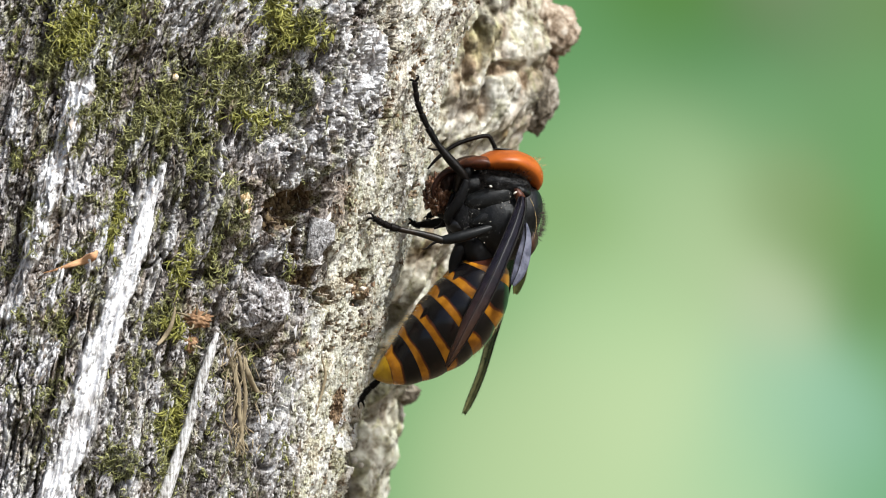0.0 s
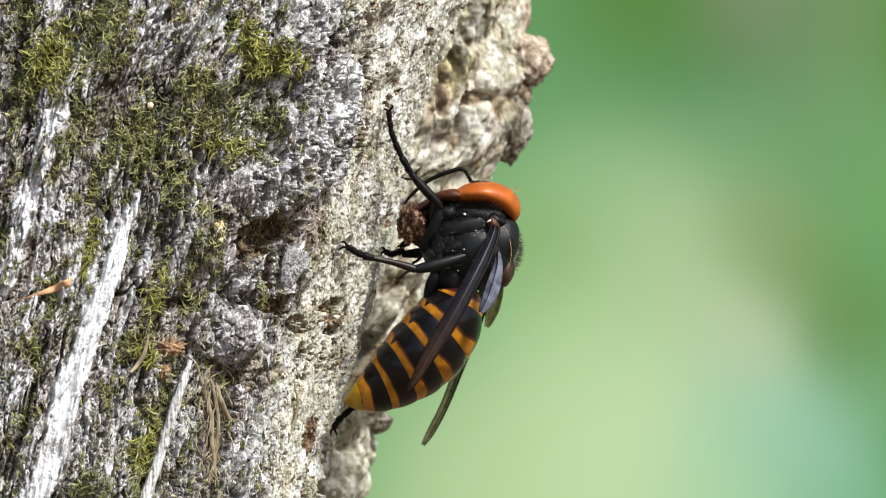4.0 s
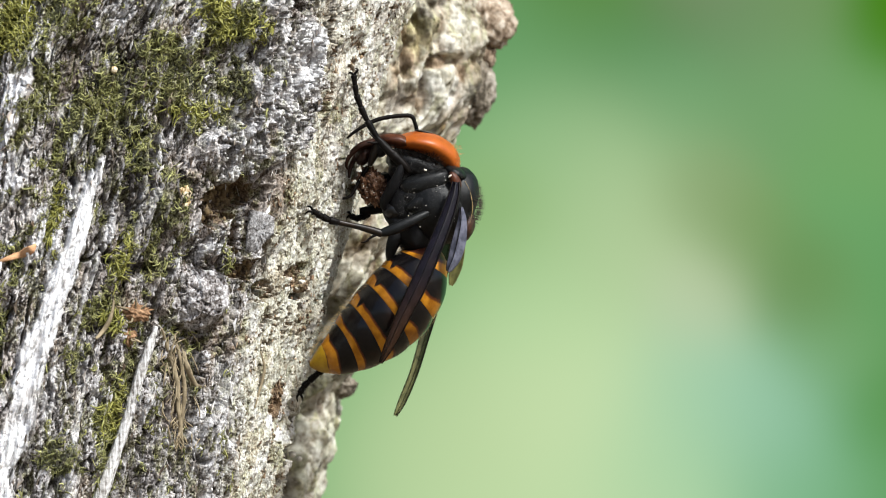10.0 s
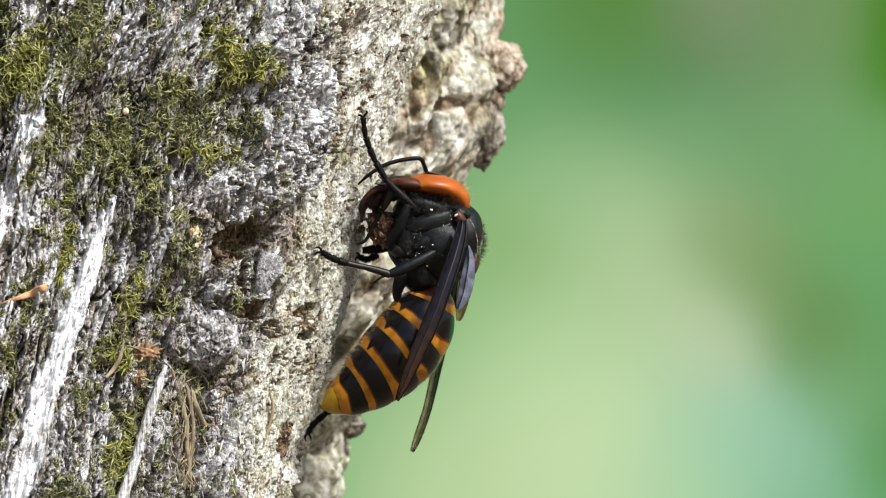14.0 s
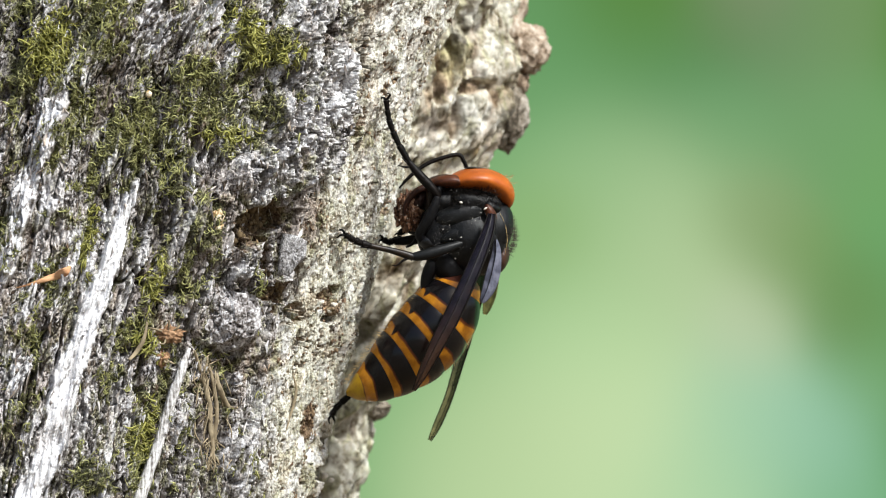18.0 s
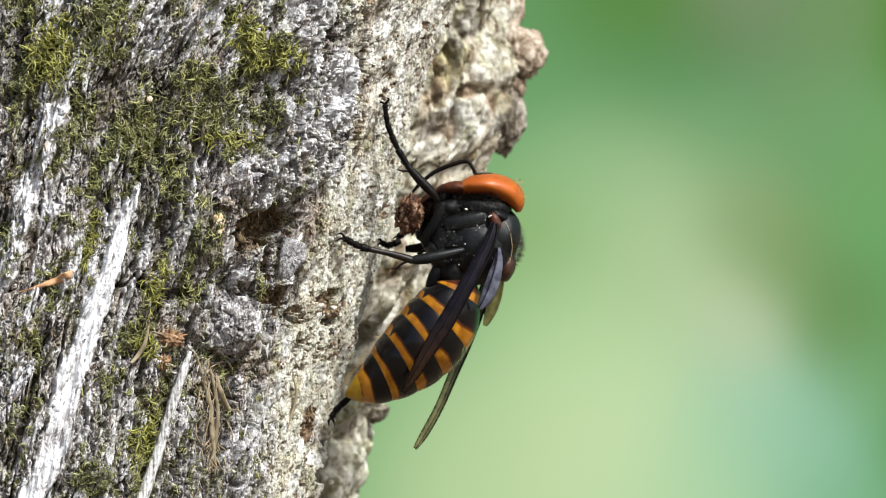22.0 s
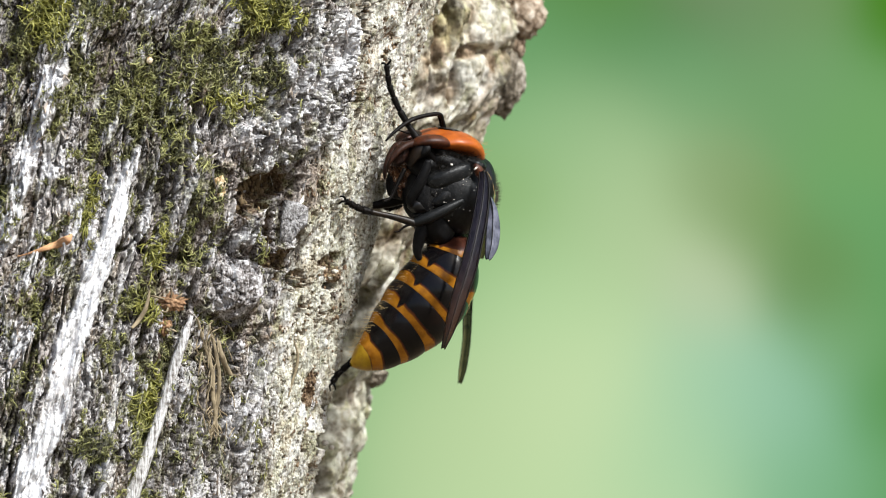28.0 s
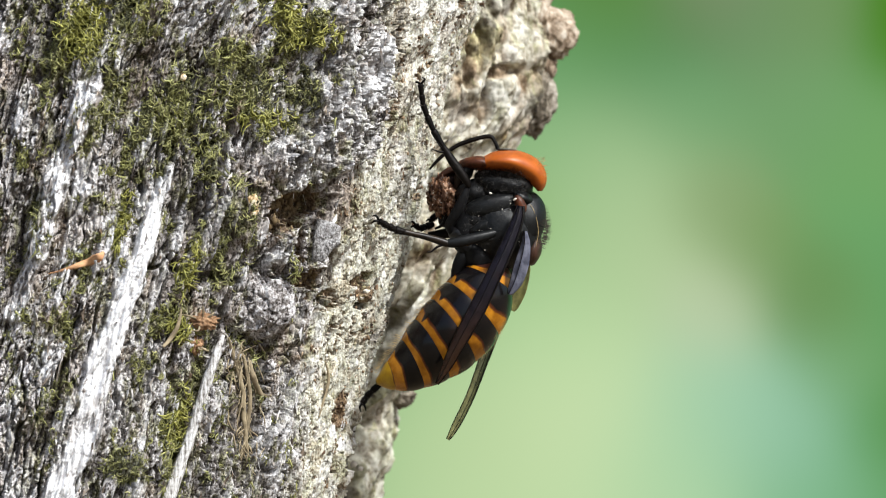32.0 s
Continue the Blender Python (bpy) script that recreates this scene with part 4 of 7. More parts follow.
lush = np.maximum.reduce([spot(skin_u, skin_v, *k) for k in ((48, 100, 40, 95, 12), (52, 90, 30, 60, 12), (118, 450, 12, 95, 12), (402, 85, 30, 60, -20), (238, 520, 16, 70, 6), (450, 112, 30, 30, 0), (375, 262, 60, 14, 0), (232, 640, 34, 30, 30), (225, 800, 22, 70, 12))])
strands("lush_moss", lush * (0.25 + skin_moss) * (1 - skin_crust), 2600, 18, 2.1, 0.6, moss_lush, "yellow-green moss in thick curled tufts on the bark", "moss", 9, 0.8, 0.6, 4)
strands("fibre_fuzz", (1 - skin_crust) * (1 - skin_moss) * (skin_u < 560), 260, 18, 0.8, 0.06, bleached, "pale torn wood fibres lying on the bark", "wood fibres", 6, 3.0, 0.08)
crumbs("lichen_grains", skin_crust * (1 - skin_rot_shade), 500, 2.4, crumb_pale, "cream lichen grains crusting the bark", "lichen", 7)
crumbs("wood_crumbs", np.maximum(skin_rot_shade - 0.55, 0) * (np.abs(skin_u - 432) < 56) * (np.abs(skin_v - 470) < 90), 420, 4.4, crumb_rot, "brown rounded crumbs of rotten wood filling a hollow", "wood crumbs", 31)
crumbs("bark_crumbs", skin_crust * skin_rot_shade * (0.2 + 0.8 * (skin_v > 230)), 700, 2.6, crumb_brown, "brown crumbs of rotten bark", "bark crumbs", 8)


def lying(name, rows, mat, label, category, sides=8, group="", lift=4.0, flat=0.6, straight=False):
    """A stalk, splinter or fibre that lies along the bark; rows (u, v, radius)."""
    depth = np.array([surface(u, v) for u, v, r in rows])
    if straight:
        line = np.polyval(np.polyfit([v for u, v, r in rows], depth, 1), [v for u, v, r in rows])
        depth = line + 0.6 * min(depth - line)
    q = [(u, v, x - lift - r * 0.5, r, r * flat) for (u, v, r), x in zip(rows, depth)]
    bm = loft(bmesh.new(), q, sides, 8, rough=2.0)
    return tagged(part(name, bm, mat, origin=at(*q[0][:3])), label, category, group)


lying("wood_splinter", ((297, 646, 3), (288, 672, 7), (268, 730, 9.5), (248, 800, 10), (226, 866, 11), (203, 930, 13), (178, 1000, 12), (170, 1030, 4)), splinter_grey, "long bleached wood splinter lying on the bark", "splinter", 6, lift=5, flat=0.55, straight=True)
lying("wood_splinter", ((310, 560, 3), (304, 590, 6), (298, 620, 6), (290, 650, 3)), knob_grey, "short grey wood splinter beside the knob", "splinter", lift=6)
lying("bud_scale", ((84, 500, 2), (76, 510, 7), (58, 519, 7), (36, 526, 4.5), (8, 535, 2), (-12, 540, 1)), russet, "thin orange-brown bud scale stuck to the bark", "bud scale", lift=6, flat=0.3)
lying("dry_curl", ((222, 600, 1.5), (217, 628, 3.5), (205, 650, 4), (190, 668, 2.5)), straw, "curled straw-coloured dry stalk on the bark", "dry stalk", lift=12)


def scrap(u, v, ru, rv, seed, label):
    """A crumpled dry scrap with a few loose shreds."""
    d, r = surface(u, v) - 4, random.Random(seed)
    bm = lump(bmesh.new(), u, v, d, ru, rv, 8, 0.6, seed, 4, 3.2, 0.12)
    ob = tagged(part("dry_scrap", bm, rust_scrap, origin=at(u, v, d)), label, "dry scrap")
    for k in range(4):
        g, s = r.uniform(0, 6.28), r.uniform(0.9, 2.6)
        x, y = math.cos(g), math.sin(g)
        part("shred", loft(bmesh.new(), [(u + ru * x * 0.4, v + rv * y * 0.4, d - 4, 2, 1.2), (u + ru * x * s * 0.7 + r.gauss(0, 4), v + rv * y * s * 0.7 + r.gauss(0, 4), d - 8, 1.8, 0.9), (u + ru * x * s, v + rv * y * s + 3, d - 5, 0.7, 0.5)], 6, 4, rough=3, seed=k), straw, ob)
    return ob


scrap(262, 622, 21, 14, 41, "crumpled reddish-brown dry scrap on the bark")
scrap(247, 664, 12, 14, 43, "small crumpled brown dry scrap on the bark")
for rows in (((306, 650, 2), (318, 690, 4), (332, 740, 4.5), (336, 800, 4), (344, 860, 2)), ((322, 655, 2), (338, 700, 3.5), (346, 760, 4), (338, 830, 3), (330, 870, 1.5)), ((345, 690, 2), (352, 720, 5), (366, 748, 4), (384, 752, 2)), ((480, 690, 1.2), (487, 722, 2.6), (478, 760, 2.2), (470, 790, 1.2))):
    lying("dry_straw", rows, straw, "twisted tan dry straw stuck to the bark", "straw", 7, "matted dry fibres", 5, 0.5)
rng = random.Random(4)
for k in range(70):
    v = rng.uniform(650, 850)
    u, t, s = rng.gauss(328 + 0.06 * (v - 650), 15), rng.gauss(1.5, 0.4), rng.uniform(18, 48)
    lying("dry_fibre", ((u, v, 0.8), (u + s * 0.5 * math.cos(t) + rng.gauss(0, 4), v + s * 0.5 * math.sin(t), rng.uniform(0.9, 1.7)), (u + s * math.cos(t), v + s * math.sin(t), 0.6)), straw, "dry straw-coloured plant fibre matted on the bark", "dry fibre", 5, "matted dry fibres", 2 + rng.random() * 4, 0.7)


def slab(name, outline, lift, thick, mat, label, category):
    """A flat broken plate with a rough face and bevelled rim that lies on the bark; outline (u, v)."""
    cu, cv = [sum(p[k] for p in outline) / len(outline) for k in (0, 1)]
    top = min(surface(u, v) for u, v in outline) - lift
    bm, rings, n = bmesh.new(), [], 9
    edge = []
    for (u0, v0), (u1, v1) in zip(outline, outline[1:] + outline[:1]):
        edge += [(u0 + (u1 - u0) * i / n, v0 + (v1 - v0) * i / n) for i in range(n)]
    for f, z in ((1.0, thick), (1.0, 3.0), (0.94, 0.0), (0.7, -1.0), (0.4, -1.5), (0.12, -1.5)):
        ring = []
        for u, v in edge:
            x, y = cu + (u - cu) * f, cv + (v - cv) * f
            w = noise.noise(Vector((x * 0.12, y * 0.12, z * 0.05)))
            ring.append(bm.verts.new(at(x + 2.2 * w, y + 2.2 * noise.noise(Vector((y * 0.12, x * 0.12, 4))), top + z + 2.5 * w + 1.6 * noise.noise(Vector((x * 0.4, y * 0.2, 9))))))
        rings.append(ring)
    for a, b in zip(rings, rings[1:]):
        for k in range(len(edge)):
            bm.faces.new((a[k], a[(k + 1) % len(edge)], b[(k + 1) % len(edge)], b[k]))
    bm.faces.new(rings[-1])
    bmesh.ops.recalc_face_normals(bm, faces=bm.faces)
    return tagged(part(name, bm, mat, origin=at(cu, cv, top)), label, category)


slab("bark_flake", [(462, 440), (484, 443), (505, 454), (504, 482), (488, 498), (474, 517), (452, 514), (457, 478)], 3, 26, plate_grey, "loose pale grey wedge-shaped bark flake at the edge of a hollow", "bark flake")
slab("bark_chip", [(374, 691), (384, 687), (393, 697), (388, 708), (376, 705)], 0, 12, knob_grey, "small whitish bark chip among the dry straw", "bark chip")
for u, v, r in ((553, 567, 6.5), (564, 580, 5), (545, 578, 4.5), (536, 872, 6), (548, 880, 5)):
    d = surface(u, v) - 2
    tagged(part("wood_crumb", lump(bmesh.new(), u, v, d, r, r * 0.9, r, 0.25, u, 3), crumb_pale, origin=at(u, v, d)), "round tan crumb of rotten wood in a pit", "wood crumb", "wood crumbs in the pits")
d = surface(223, 193) - 5
tagged(part("seed", lump(bmesh.new(), 223, 193, d, 6, 6.5, 5, 0.2, 5, 3), chip_tan, origin=at(223, 193, d)), "small round cream seed caught in the moss", "seed")
slab("bark_chip", [(337, 402), (352, 396), (360, 410), (354, 424), (338, 420)], 1, 9, chip_tan, "small cream and tan bark chip", "bark chip")
slab("bark_chip", [(342, 428), (358, 424), (355, 434), (345, 436)], 1, 7, chip_tan, "tiny cream and tan bark chip", "bark chip")


# ---- the hornet ----
hornet = thing("hornet", at(690, 600), "large orange-headed black hornet with amber-banded abdomen, gnawing the bark", "hornet")


def bristles(name, parent, count, seed, point, mat, length, wide=0.5, label=""):
    """Short hairs, in one mesh; point(rng) gives plan place and direction."""
    rng, verts, faces = random.Random(seed), [], []
    for k in range(count):
        p, w = point(rng)
        s = length * rng.uniform(0.5, 1.3)
        a, b = at(*p), at(p[0] + w[0] * s, p[1] + w[1] * s, p[2] + w[2] * s)
        o = (b - a).cross(Vector((0, 1, 0))).normalized() * wide * U
        q = Vector((0, wide * U, 0))
        verts += [x - ORIGIN[parent.name] for x in (a + o, a - o, a + q, b)]
        i = 4 * k
        faces += [(i, i + 1, i + 3), (i + 1, i + 2, i + 3), (i + 2, i, i + 3)]
    me = bpy.data.meshes.new(name)
    me.from_pydata(verts, [], faces)
    me.materials.append(mat)
    ob = new(name, me)
    ob.parent = parent
    ob["kind"] = "stuff"
    ORIGIN[ob.name] = ORIGIN[parent.name]
    return ob


def body(bm, u, v, d, ru, rv, rd, turn=0.0, rough=0.0, seed=0, level=4, blunt=1.0):
    """A rounded body plate: an egg turned in the plan."""
    c, s = math.cos(radians(turn)), math.sin(radians(turn))
    for x in bmesh.ops.create_icosphere(bm, subdivisions=level, radius=1)["verts"]:
        p = x.co.copy()
        k = 1 + rough * noise.noise(p * 2.5 + Vector((seed, 0, 0)))
        a, b, e = [math.copysign(abs(q) ** blunt, q) * k for q in (p.x, p.z, p.y)]
        a, b = a * ru, b * rv
        x.co = at(u + a * c - b * s, v + a * s + b * c, d + e * rd)
    bmesh.ops.recalc_face_normals(bm, faces=bm.faces)
    return bm


# thorax
thorax = part("thorax", body(bmesh.new(), 803, 440, 0, 74, 66, 62, 62, 0.05, 1), velvet, hornet, "downy black thorax", at(800, 440))
part("throat", body(bmesh.new(), 756, 376, -14, 34, 24, 34, -10, 0.06, 16), black, thorax)
part("pronotum", body(bmesh.new(), 786, 400, -36, 47, 20, 23, -13, 0.06, 2, 4, 0.85), velvet, thorax)
part("side_plate", body(bmesh.new(), 786, 430, -36, 44, 16, 22, -22, 0.08, 3, 4, 0.85), velvet, thorax)
part("side_plate", body(bmesh.new(), 762, 424, -30, 24, 26, 22, -30, 0.08, 4), black, thorax)
part("side_plate", body(bmesh.new(), 800, 452, -34, 38, 15, 22, -26, 0.08, 5, 4, 0.85), velvet, thorax)
part("shoulder", body(bmesh.new(), 840, 386, -22, 22, 12, 36, 28, 0.05, 14), velvet, thorax)
part("scutum", body(bmesh.new(), 845, 428, 0, 35, 54, 48, 12, 0.04, 6), velvet, thorax)
part("scutellum", body(bmesh.new(), 857, 480, 0, 15, 28, 34, 16, 0.05, 7), rusty, thorax, "rusty black scutellum")
part("seam", loft(bmesh.new(), [(856, 400, -42, 0.3, 0.3), (864, 418, -41, 0.45, 0.45), (868, 446, -37, 0.5, 0.5), (864, 470, -33, 0.4, 0.4), (860, 484, -28, 0.2, 0.2)], 8, 5), hair_gold, thorax, "thin golden seam along the back")
part("tegula", body(bmesh.new(), 838, 398, -56, 17, 9, 8, 62, 0.05, 8), maroon, thorax, "dark red wing-base scale")
part("mark", body(bmesh.new(), 829, 390, -64, 4.2, 1.8, 2.4, -35, 0.1, 9, 2), white_mark, thorax, "small pale mark at the wing base")
part("mark", body(bmesh.new(), 786, 378, -62, 3, 2, 2, 20, 0.1, 9, 2), white_mark, thorax, "small pale speck")
part("breast", body(bmesh.new(), 746, 432, -4, 36, 52, 44, 10, 0.05, 15), black, thorax)
part("propodeum", body(bmesh.new(), 762, 488, 0, 44, 34, 44, 62, 0.05, 10), black, thorax)
part("coxa", loft(bmesh.new(), [(745, 366, -58, 5, 5), (739, 383, -55, 8, 8), (727, 408, -48, 10, 9), (712, 432, -38, 8.5, 8), (716, 444, -30, 7, 7)], 12, 5), black, thorax)
part("coxa", body(bmesh.new(), 735, 448, -26, 26, 17, 18, 10, 0.08, 11), gloss_black, thorax)
part("coxa", body(bmesh.new(), 742, 470, -20, 28, 18, 20, 30, 0.08, 12), black, thorax)
part("coxa", loft(bmesh.new(), [(738, 480, -20, 12, 12), (727, 503, -24, 12, 12), (720, 526, -22, 8.5, 9), (724, 543, -20, 6, 6)], 12, 5), black, thorax)
part("coxa", body(bmesh.new(), 715, 410, 30, 24, 30, 20, 20, 0.1, 13), black, thorax)
part("far_femur", loft(bmesh.new(), [(735, 440, 50, 9, 8), (700, 446, 62, 9, 8), (672, 448, 66, 6, 6)], 10, 5), leg_dark, thorax)


def on_thorax(r):
    t = r.uniform(-0.6, 2.9)
    w = r.uniform(-0.7, 0.7)
    x, y = math.cos(t - 1.2), math.sin(t - 1.2)
    return (808 + 74 * x * math.cos(w), 438 + 68 * y * math.cos(w), 55 * math.sin(w)), (x, y, math.sin(w) * 0.6)


bristles("hairs", thorax, 2600, 3, on_thorax, hair_dark, 10, 0.28)
bristles("hairs", thorax, 800, 4, lambda r: ((r.uniform(735, 850), r.uniform(368, 470), -58 + r.uniform(-4, 8)), (r.gauss(0, 0.7), r.gauss(0.2, 0.7), -0.6)), hair_down, 4, 0.22)

def pale_specks(parent, count, seed, box):
    """Pale specks, in one mesh: crumbs, and glints put in as solid white bits."""
    r, bm = random.Random(seed), bmesh.new()
    u0, u1, v0, v1, d0, d1 = box
    for k in range(count):
        s = r.uniform(0.5, 1.3)
        lump(bm, r.uniform(u0, u1), r.uniform(v0, v1), r.uniform(d0, d1), s, s, s, 0.3, k, 1)
    ob = part("pale_specks", bm, white_mark, parent, "pale specks in place of glints and crumbs")
    ob["kind"] = "stuff"
    return ob


# white specks put in for the glints on the thorax
pale_specks(thorax, 40, 6, (752, 840, 380, 480, -64, -52))

# head: broad and orange, its face to the bark
head = part("head", loft(bmesh.new(), [(746, 347, 0, 4, 20), (755, 343, 0, 9, 42), (772, 338, 0, 15, 56), (792, 335, 0, 19, 66), (818, 337, 0, 21, 66), (841, 347, 0, 22, 55), (855, 360, 0, 19, 43), (861, 376, 0, 13, 28), (862, 389, 0, 4, 12)], 28, 6), orange, hornet, "broad glossy orange head", at(812, 378))
part("neck", body(bmesh.new(), 798, 376, 0, 54, 24, 54, 12, 0.08, 21, 4, 0.8), black, head, "downy black collar behind the head")
part("eye", loft(bmesh.new(), [(716, 346, -18, 3, 10), (727, 340, -24, 8, 18), (743, 337, -30, 10.5, 22), (762, 337, -37, 11, 20), (779, 341, -43, 5, 12)], 20, 6), maroon, head, "dark red kidney-shaped compound eye")
part("eye", loft(bmesh.new(), [(716, 346, 18, 3, 10), (727, 340, 24, 8, 18), (743, 337, 30, 10.5, 22), (762, 337, 37, 11, 20), (779, 341, 43, 5, 12)], 20, 6), maroon, head, "dark red kidney-shaped compound eye")
part("crown", body(bmesh.new(), 804, 315.5, 0, 19, 2.6, 24, 4, 0.03, 23), gloss_black, head, "black crown patch")
part("cheek", body(bmesh.new(), 733, 352, -16, 13, 20, 30, 20, 0.05, 24), black, head)
part("clypeus", loft(bmesh.new(), [(738, 338, -18, 9, 14), (727, 350, -20, 11, 18), (720, 368, -18, 8, 16), (716, 384, -12, 5, 12)], 14, 5), leg_brown, head, "brown face plate")
part("mandible", loft(bmesh.new(), [(724, 345, -16, 8, 10), (704, 350, -18, 6.5, 8), (689, 360, -18, 5.5, 7), (678, 375, -16, 4.5, 5), (674, 390, -12, 3, 3.5), (678, 400, -8, 1.2, 1.2)], 12, 6), mandible_brown, head, "dark brown curved mandible")
part("mandible", loft(bmesh.new(), [(726, 346, 12, 9, 10), (706, 356, 12, 8, 9), (692, 374, 10, 6, 7), (684, 396, 8, 4, 5), (684, 414, 6, 2, 2)], 12, 6), mandible_brown, head, "dark brown curved mandible")
part("face", body(bmesh.new(), 705, 368, 0, 14, 22, 17, 24, 0.18, 25), mandible_brown, head, "dark brown face between the jaws")
part("palp", loft(bmesh.new(), [(712, 392, -10, 4, 4), (700, 420, -10, 3.5, 3.5), (690, 444, -10, 3, 3), (676, 452, -8, 2, 2)], 8, 5), leg_dark, head)
part("antenna", loft(bmesh.new(), [(790, 314, -5, 3.6, 3.6), (785, 302, -5, 3.2, 3.2), (776, 291, -5, 3.8, 3.8), (750, 295, -5, 3.8, 3.8), (722, 304, -5, 3.8, 3.8), (700, 317, -5, 3.5, 3.5), (682, 332, -5, 3.0, 3.0), (668, 347, -5, 1.6, 1.6)], 10, 6), leg_dark, head, "dark elbowed antenna")
part("antenna", loft(bmesh.new(), [(790, 315, 3, 3, 3), (785, 303, 3, 2.8, 2.8), (776, 292, 3, 3, 3), (750, 296, 3, 3, 3), (722, 305, 3, 2.8, 2.8), (704, 315, 3, 1.5, 1.5)], 10, 6), leg_dark, head, "dark elbowed antenna")
bristles("hairs", head, 700, 8, lambda r: ((r.uniform(750, 838), r.uniform(350, 388), -58 + abs(r.gauss(0, 14))), (r.gauss(0.1, 0.4), r.gauss(-0.3, 0.5), -0.9)), hair_black, 9, 0.4)
bristles("hairs", head, 120, 9, lambda r: ((r.uniform(848, 871), r.uniform(330, 372), r.uniform(-40, 40)), (0.9, r.gauss(-0.2, 0.4), r.gauss(-0.2, 0.4))), hair_gold, 8, 0.4)

bristles("hairs", head, 450, 10, lambda r: ((r.uniform(752, 846), r.uniform(352, 384), -50 + abs(r.gauss(0, 8))), (r.gauss(0.1, 0.5), r.gauss(-0.4, 0.5), -0.7)), hair_dark, 6, 0.35)

# gaster: overlapping rings, each black with an amber hind border
spine = spline([(772, 505, 12, 16), (774, 528, 40, 50), (759, 564, 58, 70), (733, 600, 66, 78), (700, 633, 66, 78), (662, 664, 57, 66), (625, 690, 42, 47), (592, 706, 24, 27), (569, 715, 4, 5)], 12)
gaster = part("gaster", loft(bmesh.new(), [(*q[:2], 0, q[2] * 0.93, q[3] * 0.93) for q in spine[:-40:6]], 24, 3), gloss_black, hornet, "glossy black and amber striped abdomen", at(768, 508))


def tergite(s0, s1, front, mat, label=""):
    """One ring of the gaster from s0 to s1 along it; the band begins at share front, and jumps back on the belly side."""
    bm, rings, sides = bmesh.new(), [], 96
    layer = bm.verts.layers.float.new("band")
    count = 18
    for i in range(count + 1):
        f = i / count
        s = s0 + (s1 - s0) * f
        k = min(int(s * (len(spine) - 1)), len(spine) - 2)
        w = s * (len(spine) - 1) - k
        u, v, r, z = spine[k] * (1 - w) + spine[k + 1] * w
        a, b = spine[max(k - 2, 0)], spine[min(k + 3, len(spine) - 1)]
        t = Vector((b[0] - a[0], b[1] - a[1], 0)).normalized()
        n = Vector((t.y, -t.x, 0))
        swell = 1.0 + 0.045 * math.sin(math.pi * min(1, f * 1.02) ** 0.8) - (0.05 * smooth(np.array(f), 0.9, 1.0))
        ring = []
        for j in range(sides):
            g = 2 * math.pi * j / sides
            skew = 0.15 * r * math.cos(g) + 0.16 * r * math.sin(g)
            ring.append(bm.verts.new(at(u + n.x * r * swell * math.cos(g) + t.x * skew, v + n.y * r * swell * math.cos(g) + t.y * skew, z * swell * math.sin(g))))
        rings.append(ring)
    for i in range(count):
        for j in range(sides):
            bm.faces.new((rings[i][j], rings[i][(j + 1) % sides], rings[i + 1][(j + 1) % sides], rings[i + 1][j]))
    for i, ring in enumerate(rings):
        for j, x in enumerate(ring):
            g = 2 * math.pi * j / sides
            belly = float(smooth(np.array(-math.cos(g)), 0.78, 0.84))
            seam = max(0.0, 1 - abs(-math.cos(g) - 0.78) / 0.06)
            x[layer] = i / count - front + 0.03 * math.sin(3 * g + 9 * s0) + 0.04 * belly - (0.26 * seam if s1 < 0.7 else 0.0) + 0.10 * float(smooth(np.array(-math.cos(g)), 0.84, 0.98)) + 0.06 * float(smooth(np.array(math.cos(g)), 0.3, 0.9))
    bmesh.ops.recalc_face_normals(bm, faces=bm.faces)
    return part("abdomen_ring", bm, mat, gaster, label)


def banded(name, fore, hind, lo=0.27):
    """Cuticle of one colour before the band's border and another behind it."""
    m, n, l, b = material(name)
    c = n.new("ShaderNodeAttribute")
    c.attribute_name = "band"
    fine, k = grain(n, l, 900, 4, 0.6), n.new("ShaderNodeMath")
    k.operation = "MULTIPLY_ADD"
    l.new(grain(n, l, 260, 3, 0.6), k.inputs[0])
    k.inputs[1].default_value = 0.16
    l.new(c.outputs["Fac"], k.inputs[2])
    edge, rim = ramp(n, l, k.outputs[0], 0.07, 0.12), ramp(n, l, k.outputs[0], 0.0, 0.085)
    wash = mix(n, l, ramp(n, l, grain(n, l, 190, 3, 0.6), 0.5, 0.7), (0, 0, 0), (0.45, 0.45, 0.45))
    l.new(mix(n, l, edge, mix(n, l, rim, mix(n, l, wash, mix(n, l, fine, *fore), (0.022, 0.008, 0.005)), (0.085, 0.022, 0.006)), mix(n, l, ramp(n, l, grain(n, l, 420, 4, 0.6), 0.3, 0.7), *hind)), b.inputs["Base Color"])
    b.inputs["Roughness"].default_value, b.inputs["Specular IOR Level"].default_value = lo, 0.3
    bump(n, l, b, fine, 0.2, 0.0001)
    return m


BLACKS, AMBERS = ((0.002, 0.0016, 0.002), (0.007, 0.006, 0.0065)), ((0.26, 0.092, 0.005), (0.50, 0.205, 0.014))
striped = banded("striped_cuticle", BLACKS, AMBERS, 0.2)
tergite(0.02, 0.19, 0.66, banded("brown_striped_cuticle", ((0.02, 0.007, 0.005), (0.09, 0.025, 0.012)), AMBERS, 0.35))
tergite(0.17, 0.36, 0.65, striped)
tergite(0.34, 0.495, 0.65, striped)
tergite(0.475, 0.62, 0.65, striped)
tergite(0.60, 0.735, 0.68, striped)
tergite(0.715, 0.875, 0.58, striped)
